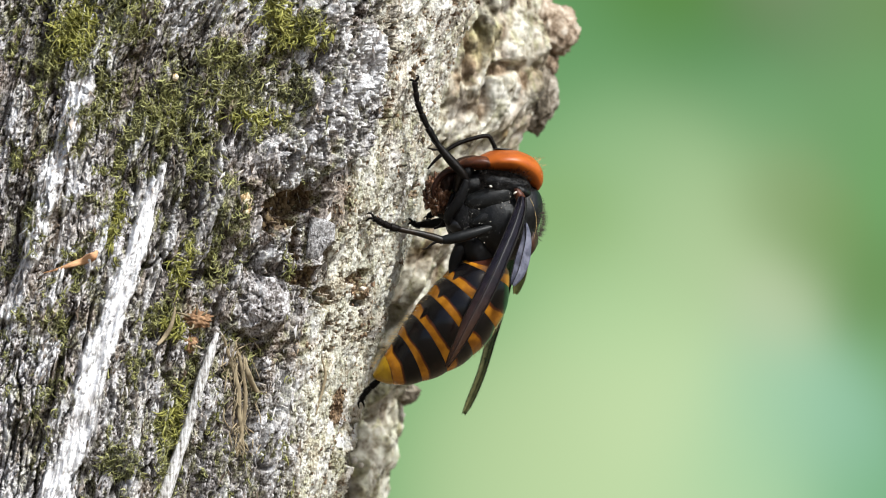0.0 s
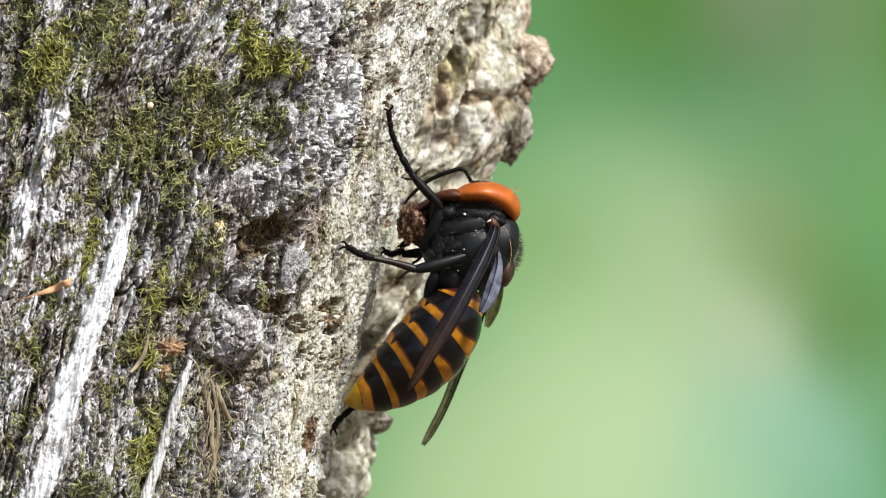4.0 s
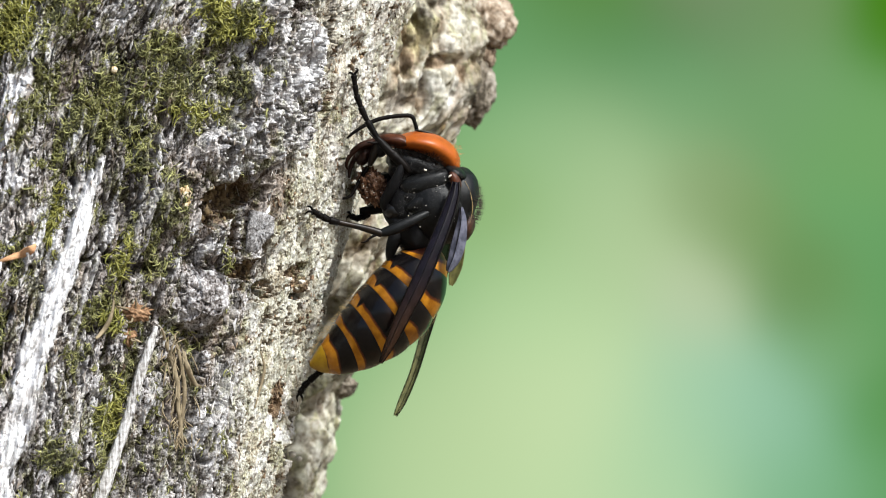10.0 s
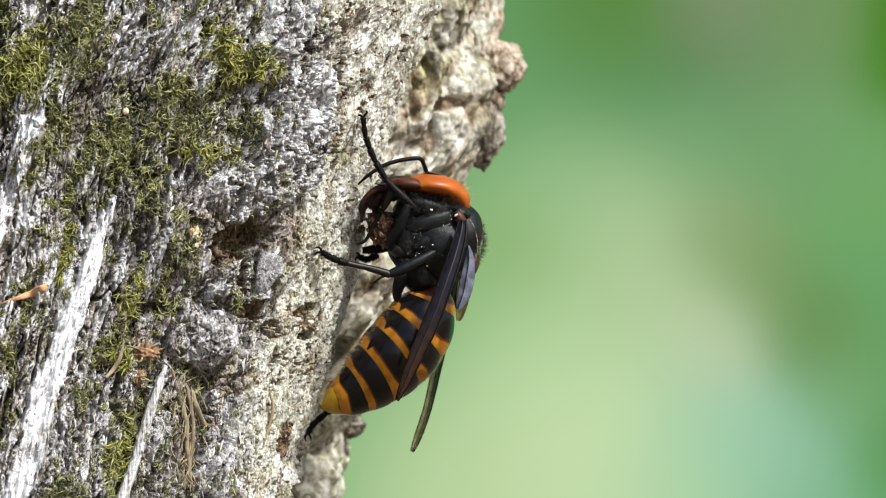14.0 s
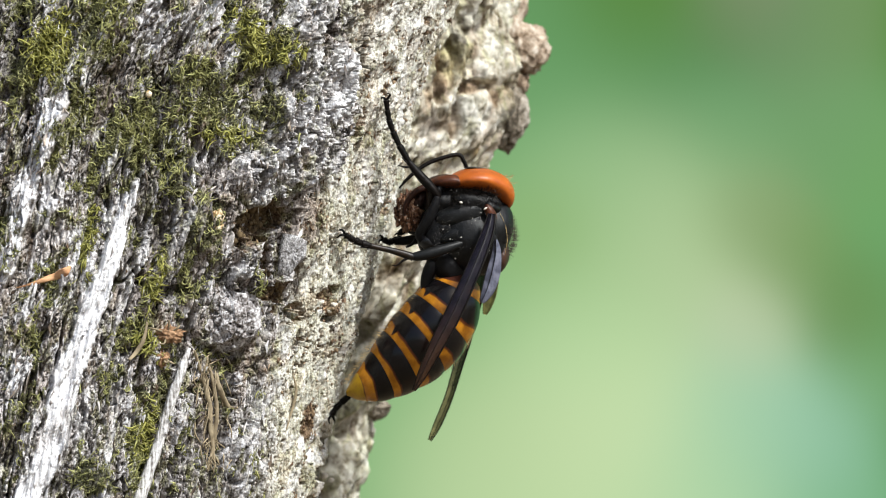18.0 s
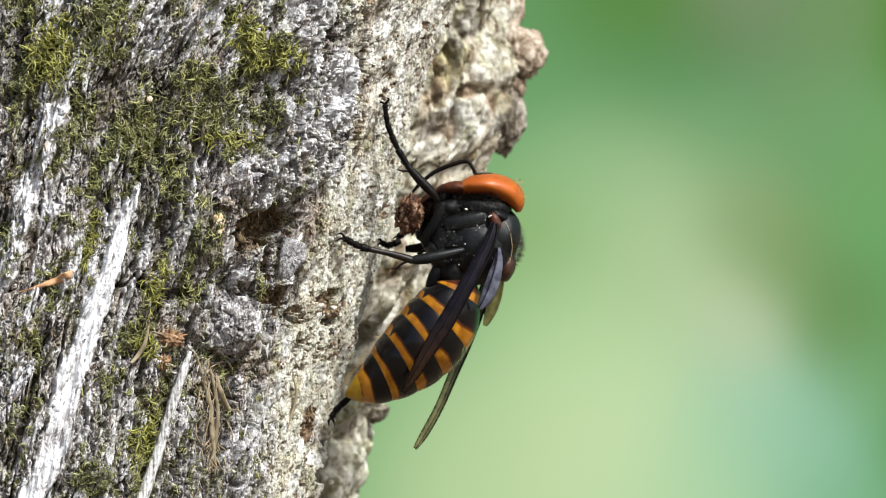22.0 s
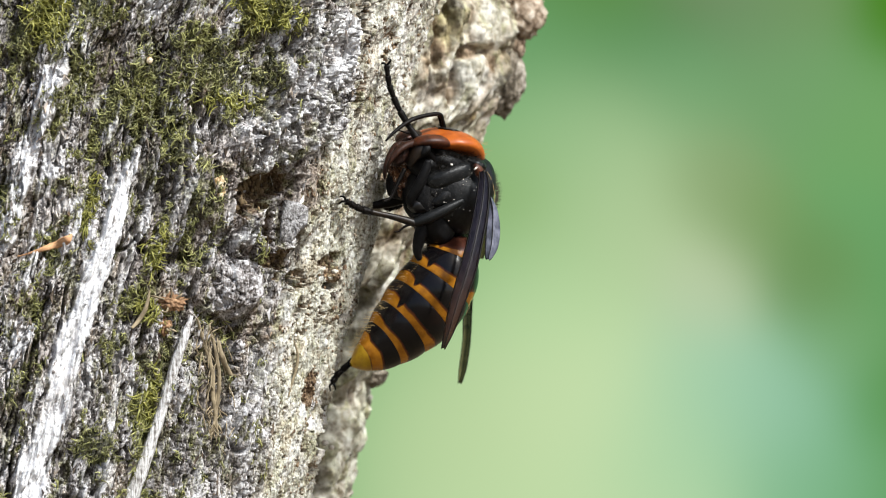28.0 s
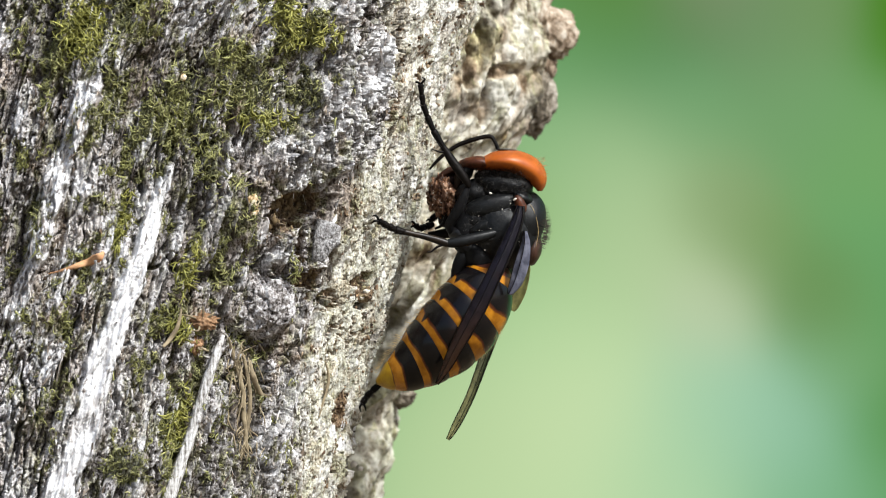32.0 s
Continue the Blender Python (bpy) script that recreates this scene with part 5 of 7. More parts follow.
tergite(0.86, 1.0, 0.04, banded("yellow_tip", ((0.15, 0.038, 0.006), (0.36, 0.12, 0.01)), ((0.25, 0.125, 0.005), (0.42, 0.25, 0.010)), 0.35), "yellow abdomen tip")


def on_gaster(r):
    q = spine[r.randrange(14, len(spine) - 8)]
    t = r.uniform(-0.45, 0.45)
    side = r.choice((-1, 1))
    x, y = 0.72 * side, 0.69 * side
    return (q[0] + q[2] * x * math.cos(t), q[1] + q[2] * y * math.cos(t), q[3] * math.sin(t)), (x - 0.5, y + 0.4, math.sin(t) * 0.5)


bristles("hairs", gaster, 650, 12, on_gaster, hair_gold, 8, 0.25)


# wings
def blade(name, rows, depth, bulge, mat, origin, label, rim, parent=None):
    """A folded wing: rows (u, v, half width, share), a thin curved blade with a rim vein and long veins."""
    q = spline(rows, 8)
    bm, rings, n = bmesh.new(), [], 12
    for i, (u, v, w, s) in enumerate(q):
        a, b = q[max(i - 1, 0)], q[min(i + 1, len(q) - 1)]
        t = Vector((b[0] - a[0], b[1] - a[1])).normalized()
        ring = []
        for j in range(n + 1):
            x = 2 * j / n - 1
            d = depth(s) - bulge * (1 - x * x) - 0.5 * math.sin(x * 6 + 1)
            ring.append((at(u - t.y * w * x, v + t.x * w * x, d), at(u - t.y * w * x, v + t.x * w * x, d + 1.6)))
        rings.append([(bm.verts.new(f), bm.verts.new(g)) for f, g in ring])
    for a, b in zip(rings, rings[1:]):
        for j in range(n):
            bm.faces.new((a[j][0], b[j][0], b[j + 1][0], a[j + 1][0])), bm.faces.new((a[j][1], a[j + 1][1], b[j + 1][1], b[j][1]))
        for j in (0, n):
            bm.faces.new((a[j][0], a[j][1], b[j][1], b[j][0]))
    bmesh.ops.recalc_face_normals(bm, faces=bm.faces)
    ob = part(name, bm, mat, parent or hornet, label, origin if parent is None else None)
    for x, r in rim:
        v_rows = []
        for i in range(0, len(q), 4):
            u, v, w, s = q[i]
            a, b = q[max(i - 1, 0)], q[min(i + 1, len(q) - 1)]
            t = Vector((b[0] - a[0], b[1] - a[1])).normalized()
            v_rows.append((u - t.y * w * x, v + t.x * w * x, depth(s) - bulge * (1 - x * x) - 2, max(r * (1 - 0.7 * s), 0.6), max(r * (1 - 0.7 * s), 0.6)))
        part("vein", loft(bmesh.new(), v_rows, 7, 2), leg_dark, ob)
    return ob


near_wing = blade("forewing", ((838, 402, 6, 0), (833, 425, 10, 0.08), (816, 470, 12.5, 0.22), (791, 525, 13.5, 0.42), (762, 585, 15, 0.62), (732, 640, 13, 0.8), (709, 685, 9, 0.93), (692, 716, 3, 1)), lambda s: -62 - 34 * math.sin(math.pi * min(1, s * 0.75 + 0.1)), 7, wing_dark, at(838, 402, -62), "folded smoky purple-brown forewing", ((-0.95, 2.6), (0.1, 0.6), (0.93, 1.1)))
blade("hindwing", ((846, 446, 4, 0), (847, 470, 9, 0.2), (841, 502, 13, 0.5), (832, 532, 12, 0.75), (822, 552, 7, 0.95), (819, 558, 3, 1)), lambda s: -58 + 6 * s, 5, wing_grey, None, "grey iridescent hindwing lobe with fine veins", ((0.2, 0.8), (0.95, 1.2)), near_wing)
far_wing = blade("forewing", ((846, 412, 5, 0), (836, 470, 9, 0.12), (812, 545, 11, 0.3), (790, 615, 10.5, 0.48), (769, 675, 8.5, 0.66), (747, 735, 7.5, 0.8), (722, 786, 7, 0.93), (707, 812, 3, 1)), lambda s: 62 + 16 * math.sin(math.pi * s), -6, wing_far, at(846, 412, 62), "folded smoky forewing on the far side, olive towards its tip", ((-0.95, 2.6), (-0.2, 0.8), (0.95, 2.0)))
blade("hindwing", ((844, 470, 6, 0), (842, 510, 11, 0.25), (834, 548, 12, 0.6), (826, 576, 7, 0.9), (822, 586, 3, 1)), lambda s: 56 + 8 * s, -4, wing_olive, None, "thin yellow-olive hindwing lobe", ((0.95, 1.0),), far_wing)

# legs that stand on the bark
fore_tibia = part("tibia", loft(bmesh.new(), [(684, 311, -60, 5, 5), (700, 328, -60, 7.5, 7), (720, 347, -60, 8.5, 8), (736, 362, -59, 7, 7), (744, 373, -57, 4, 4)], 14, 5), leg_dark, hornet, "black front tibia", at(688, 316, -60))
part("spur", loft(bmesh.new(), [(690, 320, -62, 2.4, 2.4), (680, 322, -64, 2, 2), (667, 320, -66, 0.8, 0.8)], 6, 4), leg_dark, fore_tibia)
part("spur", loft(bmesh.new(), [(688, 316, -62, 2, 2), (680, 312, -64, 1.6, 1.6), (672, 305, -66, 0.7, 0.7)], 6, 4), leg_dark, fore_tibia)


def tarsus(joints, claws, label):
    """A foot of short joints, each flared at its end, with two claws; joints (u, v, d, radius)."""
    foot = None
    for a, b in zip(joints, joints[1:]):
        (u0, v0, d0, r0), (u1, v1, d1, r1) = a, b
        bm = loft(bmesh.new(), [(u0, v0, d0, r0 * 0.8, r0 * 0.8), (u0 + (u1 - u0) * 0.5, v0 + (v1 - v0) * 0.5, d0 + (d1 - d0) * 0.5, r0 * 0.95, r0 * 0.95), (u0 + (u1 - u0) * 0.92, v0 + (v1 - v0) * 0.92, d0 + (d1 - d0) * 0.92, r1 * 1.12, r1 * 1.1), (u1, v1, d1, r1 * 0.7, r1 * 0.7)], 10, 4)
        if foot is None:
            foot = part("tarsus", bm, leg_dark, hornet, label)
        else:
            part("tarsus_joint", bm, leg_dark, foot)
    def on_foot(r):
        k, f, g = r.randrange(len(joints) - 1), r.random(), r.uniform(0, 2 * math.pi)
        p = [x + (y - x) * f for x, y in zip(joints[k], joints[k + 1])]
        way = Vector([y - x for x, y in zip(joints[k][:3], joints[k + 1][:3])]).normalized()
        o = Vector((-way.y, way.x, 0)) * math.cos(g) + Vector((0, 0, 1)) * math.sin(g)
        return (p[0] + o.x * p[3] * 0.8, p[1] + o.y * p[3] * 0.8, p[2] + o.z * p[3] * 0.8), tuple(o * 0.7 + way * 0.9)

    bristles("hairs", foot, 110, 31, on_foot, hair_black, 6, 0.5)
    u, v, d, r = joints[-1]
    for du, dv, bu, bv in claws:
        part("claw", loft(bmesh.new(), [(u, v, d, 2.4, 2.4), (u + bu, v + bv, d - 3, 2, 2), (u + du, v + dv, d + 1, 0.7, 0.7)], 6, 5), leg_dark, foot)
    return foot


tarsus(((688, 316, -60, 6), (668, 282, -62, 5.5), (657, 258, -64, 5.2), (650, 238, -66, 5), (647, 220, -68, 4.8), (645, 202, -70, 5)), ((-14, -1, -6, -4), (2, -12, 7, -9)), "black jointed front foot gripping the bark")
middle_femur = part("femur", loft(bmesh.new(), [(689, 481, -66, 5, 5), (701, 480, -66, 8.5, 8), (725, 474, -66, 10, 9), (755, 464, -62, 8.5, 8), (785, 453, -54, 5, 5)], 14, 5), velvet, hornet, "dark grey middle femur", at(692, 480, -66))
part("tibia", loft(bmesh.new(), [(695, 482, -66, 7, 7), (680, 477, -67, 7, 6.5), (655, 470, -70, 5.6, 5.4), (632, 465, -73, 5, 5), (618, 462, -75, 5.5, 5.5)], 12, 5), leg_brown, hornet, "brown middle tibia")
part("spur", loft(bmesh.new(), [(690, 482, -68, 2.6, 2.6), (676, 488, -70, 2.2, 2.2), (666, 496, -72, 1.6, 1.6), (657, 497, -72, 0.7, 0.7)], 6, 4), leg_dark, hornet)
tarsus(((618, 462, -75, 7), (602, 458, -78, 6.5), (590, 452, -82, 6), (580, 447, -85, 5.5), (573, 443, -88, 5)), ((-16, -8, -5, -9), (-14, 5, -8, 0)), "black jointed middle foot gripping the bark")
tarsus(((672, 448, 66, 6), (660, 452, 60, 6), (648, 456, 55, 5.5), (640, 450, 50, 5)), ((-10, -6, -4, -6), (-8, 6, -6, 2)), "black jointed far middle foot")
tarsus(((600, 716, 20, 6), (582, 728, 26, 6), (566, 742, 30, 5.5), (556, 752, 34, 5.5), (549, 764, 36, 5)), ((-3, 16, -5, 7), (6, 14, 4, 6)), "black jointed hind foot behind the abdomen")
tarsus(((700, 416, 60, 6), (684, 428, 70, 6), (668, 440, 76, 5)), ((-9, 3, -5, 0), (-6, 8, -3, 5)), "black jointed far front foot")

# the chewed ball before its jaws
pulp = tagged(part("chewed_pulp", lump(bmesh.new(), 685, 399, -6, 23, 33, 26, 0.34, 2, 5, 4.2, 0.08), pulp_brown, origin=at(690, 402, -5)), "moist brown ball of chewed pulp held in the jaws", "chewed pulp")
pale_specks(pulp, 26, 9, (668, 702, 376, 424, -34, -26))


def motions():
    walk(thorax, [
        (0, pose(0.00903, 0.00000, 0.01408, 2.0, -1.1, 5.0)),
        (0.5, pose(0.00875, 0.00000, 0.01442, 2.3, -1.6, 6.0)),
        (1, pose(0.00771, 0.00000, 0.01558, 2.7, -4.6, 8.0)),
        (1.5, pose(0.00771, 0.00000, 0.01553, 3.8, -4.9, 11.4)),
        (2, pose(0.00674, 0.00000, 0.01597, 4.3, -7.2, 14.6)),
        (2.5, pose(0.00578, 0.00000, 0.01633, 4.8, -9.1, 18.2)),
        (3, pose(0.00630, 0.00000, 0.01619, 3.5, -8.1, 12.7)),
        (3.5, pose(0.00889, 0.00000, 0.01474, 1.5, -2.0, 4.0)),
        (5.5, pose(0.01024, 0.00000, 0.01357, -1.9, 0.8, -4.5)),
        (6, pose(0.00990, 0.00000, 0.01397, -1.1, 0.4, -2.6)),
        (6.5, pose(0.01012, 0.00000, 0.01378, -1.8, 0.6, -4.2)),
        (7, pose(0.01014, 0.00000, 0.01402, -1.8, 0.5, -4.2)),
        (7.5, pose(0.00980, 0.00000, 0.01441, -1.4, -0.1, -3.3)),
        (8, pose(0.01063, 0.00000, 0.01383, -2.3, 1.3, -5.2)),
        (8.5, pose(0.00973, 0.00000, 0.01484, -1.1, -0.5, -2.6)),
        (9, pose(0.00984, 0.00000, 0.01484, -1.4, -0.7, -3.5)),
        (9.5, pose(0.00987, 0.00000, 0.01479, -0.9, -0.4, -2.1)),
        (10, pose(0.00867, 0.00000, 0.01548, 0.9, -2.1, 2.4)),
        (10.5, pose(0.00973, 0.00000, 0.01465, -0.5, -0.4, -1.3)),
        (11, pose(0.00992, 0.00000, 0.01449, 0.1, 0.2, 0.3)),
        (11.5, pose(0.00987, 0.00000, 0.01448, 0.2, 0.2, 0.6)),
        (12, pose(0.00879, 0.00000, 0.01537, 1.2, -1.9, 3.1)),
        (12.5, pose(0.00980, 0.00000, 0.01463, -0.1, -0.3, -0.2)),
        (13, pose(0.01004, 0.00000, 0.01460, 0.0, 0.0, 0.0)),
        (13.5, pose(0.00843, 0.00000, 0.01566, 1.6, -2.9, 4.5)),
        (14, pose(0.00806, 0.00000, 0.01597, 2.2, -3.8, 6.4)),
        (14.5, pose(0.00748, 0.00000, 0.01661, 3.1, -6.6, 10.3)),
        (16.5, pose(0.00687, 0.00000, 0.01544, 5.2, -7.3, 17.4)),
        (17, pose(0.00694, 0.00000, 0.01491, 4.9, -8.1, 17.3)),
        (17.5, pose(0.00863, 0.00000, 0.01401, 2.7, -5.3, 8.2)),
        (18, pose(0.00921, 0.00000, 0.01425, 1.4, -1.9, 3.7)),
        (18.5, pose(0.00880, 0.00000, 0.01454, 1.3, -2.9, 3.6)),
        (19, pose(0.00942, 0.00000, 0.01398, 1.2, -4.1, 3.6)),
        (19.5, pose(0.00894, 0.00000, 0.01440, 1.5, -3.0, 4.2)),
        (20, pose(0.00904, 0.00000, 0.01448, 0.9, -2.6, 2.4)),
        (20.5, pose(0.00959, 0.00000, 0.01422, 0.8, -1.3, 1.9)),
        (21, pose(0.01018, 0.00000, 0.01408, -0.4, -0.4, -1.0)),
        (21.5, pose(0.01012, 0.00000, 0.01391, -0.3, -0.5, -0.9)),
        (22, pose(0.01068, 0.00000, 0.01342, -1.0, 0.3, -2.5)),
        (22.5, pose(0.00977, 0.00000, 0.01449, 0.2, -1.4, 0.6)),
        (23, pose(0.00937, 0.00000, 0.01448, 0.6, -1.7, 1.7)),
        (23.5, pose(0.00860, 0.00000, 0.01513, 2.3, -3.9, 6.6)),
        (24, pose(0.01021, 0.00000, 0.01406, 0.4, -0.5, 1.0)),
        (24.5, pose(0.00958, 0.00000, 0.01463, 1.2, -1.5, 3.0)),
        (25, pose(0.00972, 0.00000, 0.01475, 1.3, -1.2, 3.4)),
        (25.5, pose(0.00914, 0.00000, 0.01487, 2.2, -2.3, 5.7)),
        (27.5, pose(0.00633, 0.00000, 0.01573, 5.6, -7.4, 18.8)),
        (28, pose(0.00646, 0.00000, 0.01532, 5.0, -7.2, 17.0)),
        (28.5, pose(0.00759, 0.00000, 0.01456, 4.3, -4.2, 12.4)),
        (29, pose(0.00855, 0.00000, 0.01378, 2.7, -2.7, 7.3)),
        (29.5, pose(0.00855, 0.00000, 0.01381, 2.4, -2.3, 6.4)),
        (30, pose(0.00763, 0.00000, 0.01449, 2.9, -3.8, 8.3)),
        (30.5, pose(0.00792, 0.00000, 0.01427, 2.8, -3.0, 7.6)),
        (31, pose(0.00891, 0.00000, 0.01347, 0.5, -1.3, 1.4)),
        (31.5, pose(0.00941, 0.00000, 0.01327, -0.2, -0.8, -0.5)),
        (32, pose(0.00894, 0.00000, 0.01326, -0.8, -1.9, -2.2)),
    ])
    walk(head, [
        (0, pose(0.01091, 0.00000, 0.01975, 0.8, -1.4, 10.7)),
        (0.5, pose(0.01024, 0.00000, 0.02019, 1.3, -0.1, 12.9)),
        (1, pose(0.00756, 0.00000, 0.02181, 3.2, 4.6, 17.3)),
        (1.5, pose(0.00650, 0.00000, 0.02132, 5.9, 7.1, 24.7)),
        (2, pose(0.00557, 0.00000, 0.02160, 7.1, 6.0, 31.4)),
        (2.5, pose(0.00511, 0.00000, 0.02118, 7.2, 3.2, 39.0)),
        (3, pose(0.00640, 0.00000, 0.02162, 4.2, 2.4, 27.3)),
        (3.5, pose(0.01144, 0.00000, 0.02004, 0.2, -4.2, 8.7)),
        (5.5, pose(0.01176, 0.00000, 0.01891, -0.5, -3.0, -9.7)),
        (6, pose(0.01105, 0.00000, 0.01968, -0.5, -0.9, -5.5)),
        (6.5, pose(0.01151, 0.00000, 0.01921, -0.5, -2.5, -9.1)),
        (7, pose(0.01180, 0.00000, 0.01947, -0.4, -3.2, -9.1)),
        (7.5, pose(0.01056, 0.00000, 0.02026, -0.7, 0.0, -7.1)),
        (8, pose(0.01200, 0.00000, 0.01968, -0.7, -2.0, -11.2)),
        (8.5, pose(0.01121, 0.00000, 0.02029, -0.3, -2.5, -5.6)),
        (9, pose(0.01043, 0.00000, 0.02057, -0.8, 0.1, -7.5)),
        (9.5, pose(0.00981, 0.00000, 0.02078, -0.7, 2.9, -4.6)),
        (10, pose(0.00718, 0.00000, 0.02139, 1.2, 7.8, 5.3)),
        (10.5, pose(0.00991, 0.00000, 0.02018, -0.4, 1.9, -2.7)),
        (11, pose(0.01028, 0.00000, 0.01992, 0.1, 1.9, 0.5)),
        (11.5, pose(0.01010, 0.00000, 0.01998, 0.2, 2.5, 1.3)),
        (12, pose(0.00828, 0.00000, 0.02116, 1.3, 5.0, 6.8)),
        (12.5, pose(0.01007, 0.00000, 0.02045, -0.1, 2.4, -0.4)),
        (13, pose(0.01090, 0.00000, 0.02023, 0.0, 0.6, 0.0)),
        (13.5, pose(0.00807, 0.00000, 0.02124, 1.7, 4.3, 9.7)),
        (14, pose(0.00757, 0.00000, 0.02146, 2.5, 4.6, 13.8)),
        (14.5, pose(0.00518, 0.00000, 0.02240, 5.9, 8.8, 22.3)),
        (16.5, pose(0.00551, 0.00000, 0.02117, 9.2, 6.3, 37.5)),
        (17, pose(0.00766, 0.00000, 0.02014, 4.9, 0.8, 36.9)),
        (17.5, pose(0.00907, 0.00000, 0.01997, 2.6, 2.6, 17.7)),
        (18, pose(0.01112, 0.00000, 0.01965, 0.5, -2.3, 8.0)),
        (18.5, pose(0.00985, 0.00000, 0.02017, 0.8, 0.2, 7.8)),
        (19, pose(0.01083, 0.00000, 0.01994, 0.7, -0.7, 7.7)),
        (19.5, pose(0.01031, 0.00000, 0.02002, 0.8, -0.6, 9.0)),
        (20, pose(0.01018, 0.00000, 0.02007, 0.5, -0.3, 5.2)),
        (20.5, pose(0.01081, 0.00000, 0.02017, 0.4, 0.2, 4.2)),
        (21, pose(0.01213, 0.00000, 0.01992, -0.1, -2.7, -2.3)),
        (21.5, pose(0.01167, 0.00000, 0.01976, -0.1, -1.5, -1.8)),
        (22, pose(0.01309, 0.00000, 0.01936, -0.1, -4.1, -5.3)),
        (22.5, pose(0.01125, 0.00000, 0.02041, 0.1, -1.0, 1.3)),
        (23, pose(0.00945, 0.00000, 0.02063, 0.6, 3.6, 3.6)),
        (23.5, pose(0.00819, 0.00000, 0.02141, 2.8, 5.4, 14.3)),
        (24, pose(0.01202, 0.00000, 0.02025, 0.2, -1.2, 2.2)),
        (24.5, pose(0.01047, 0.00000, 0.02090, 0.9, 1.8, 6.5)),
        (25, pose(0.01105, 0.00000, 0.02064, 0.8, 0.1, 7.3)),
        (25.5, pose(0.00947, 0.00000, 0.02065, 1.9, 3.0, 12.3)),
        (27.5, pose(0.00572, 0.00000, 0.02076, 7.9, 3.6, 40.4)),
        (28, pose(0.00588, 0.00000, 0.02031, 7.0, 3.7, 36.5)),
        (28.5, pose(0.00809, 0.00000, 0.02012, 4.2, 2.5, 26.7)),
        (29, pose(0.01026, 0.00000, 0.01967, 1.5, -0.5, 15.7)),
        (29.5, pose(0.01022, 0.00000, 0.01988, 1.4, -0.2, 13.8)),
        (30, pose(0.00827, 0.00000, 0.02092, 2.8, 3.0, 18.0)),
        (30.5, pose(0.00881, 0.00000, 0.02084, 2.4, 2.6, 16.3)),
        (31, pose(0.01134, 0.00000, 0.01998, 0.2, -2.7, 3.0)),
        (31.5, pose(0.01148, 0.00000, 0.01991, -0.1, -1.8, -1.0)),
        (32, pose(0.01071, 0.00000, 0.02019, -0.4, -1.5, -4.7)),
    ])
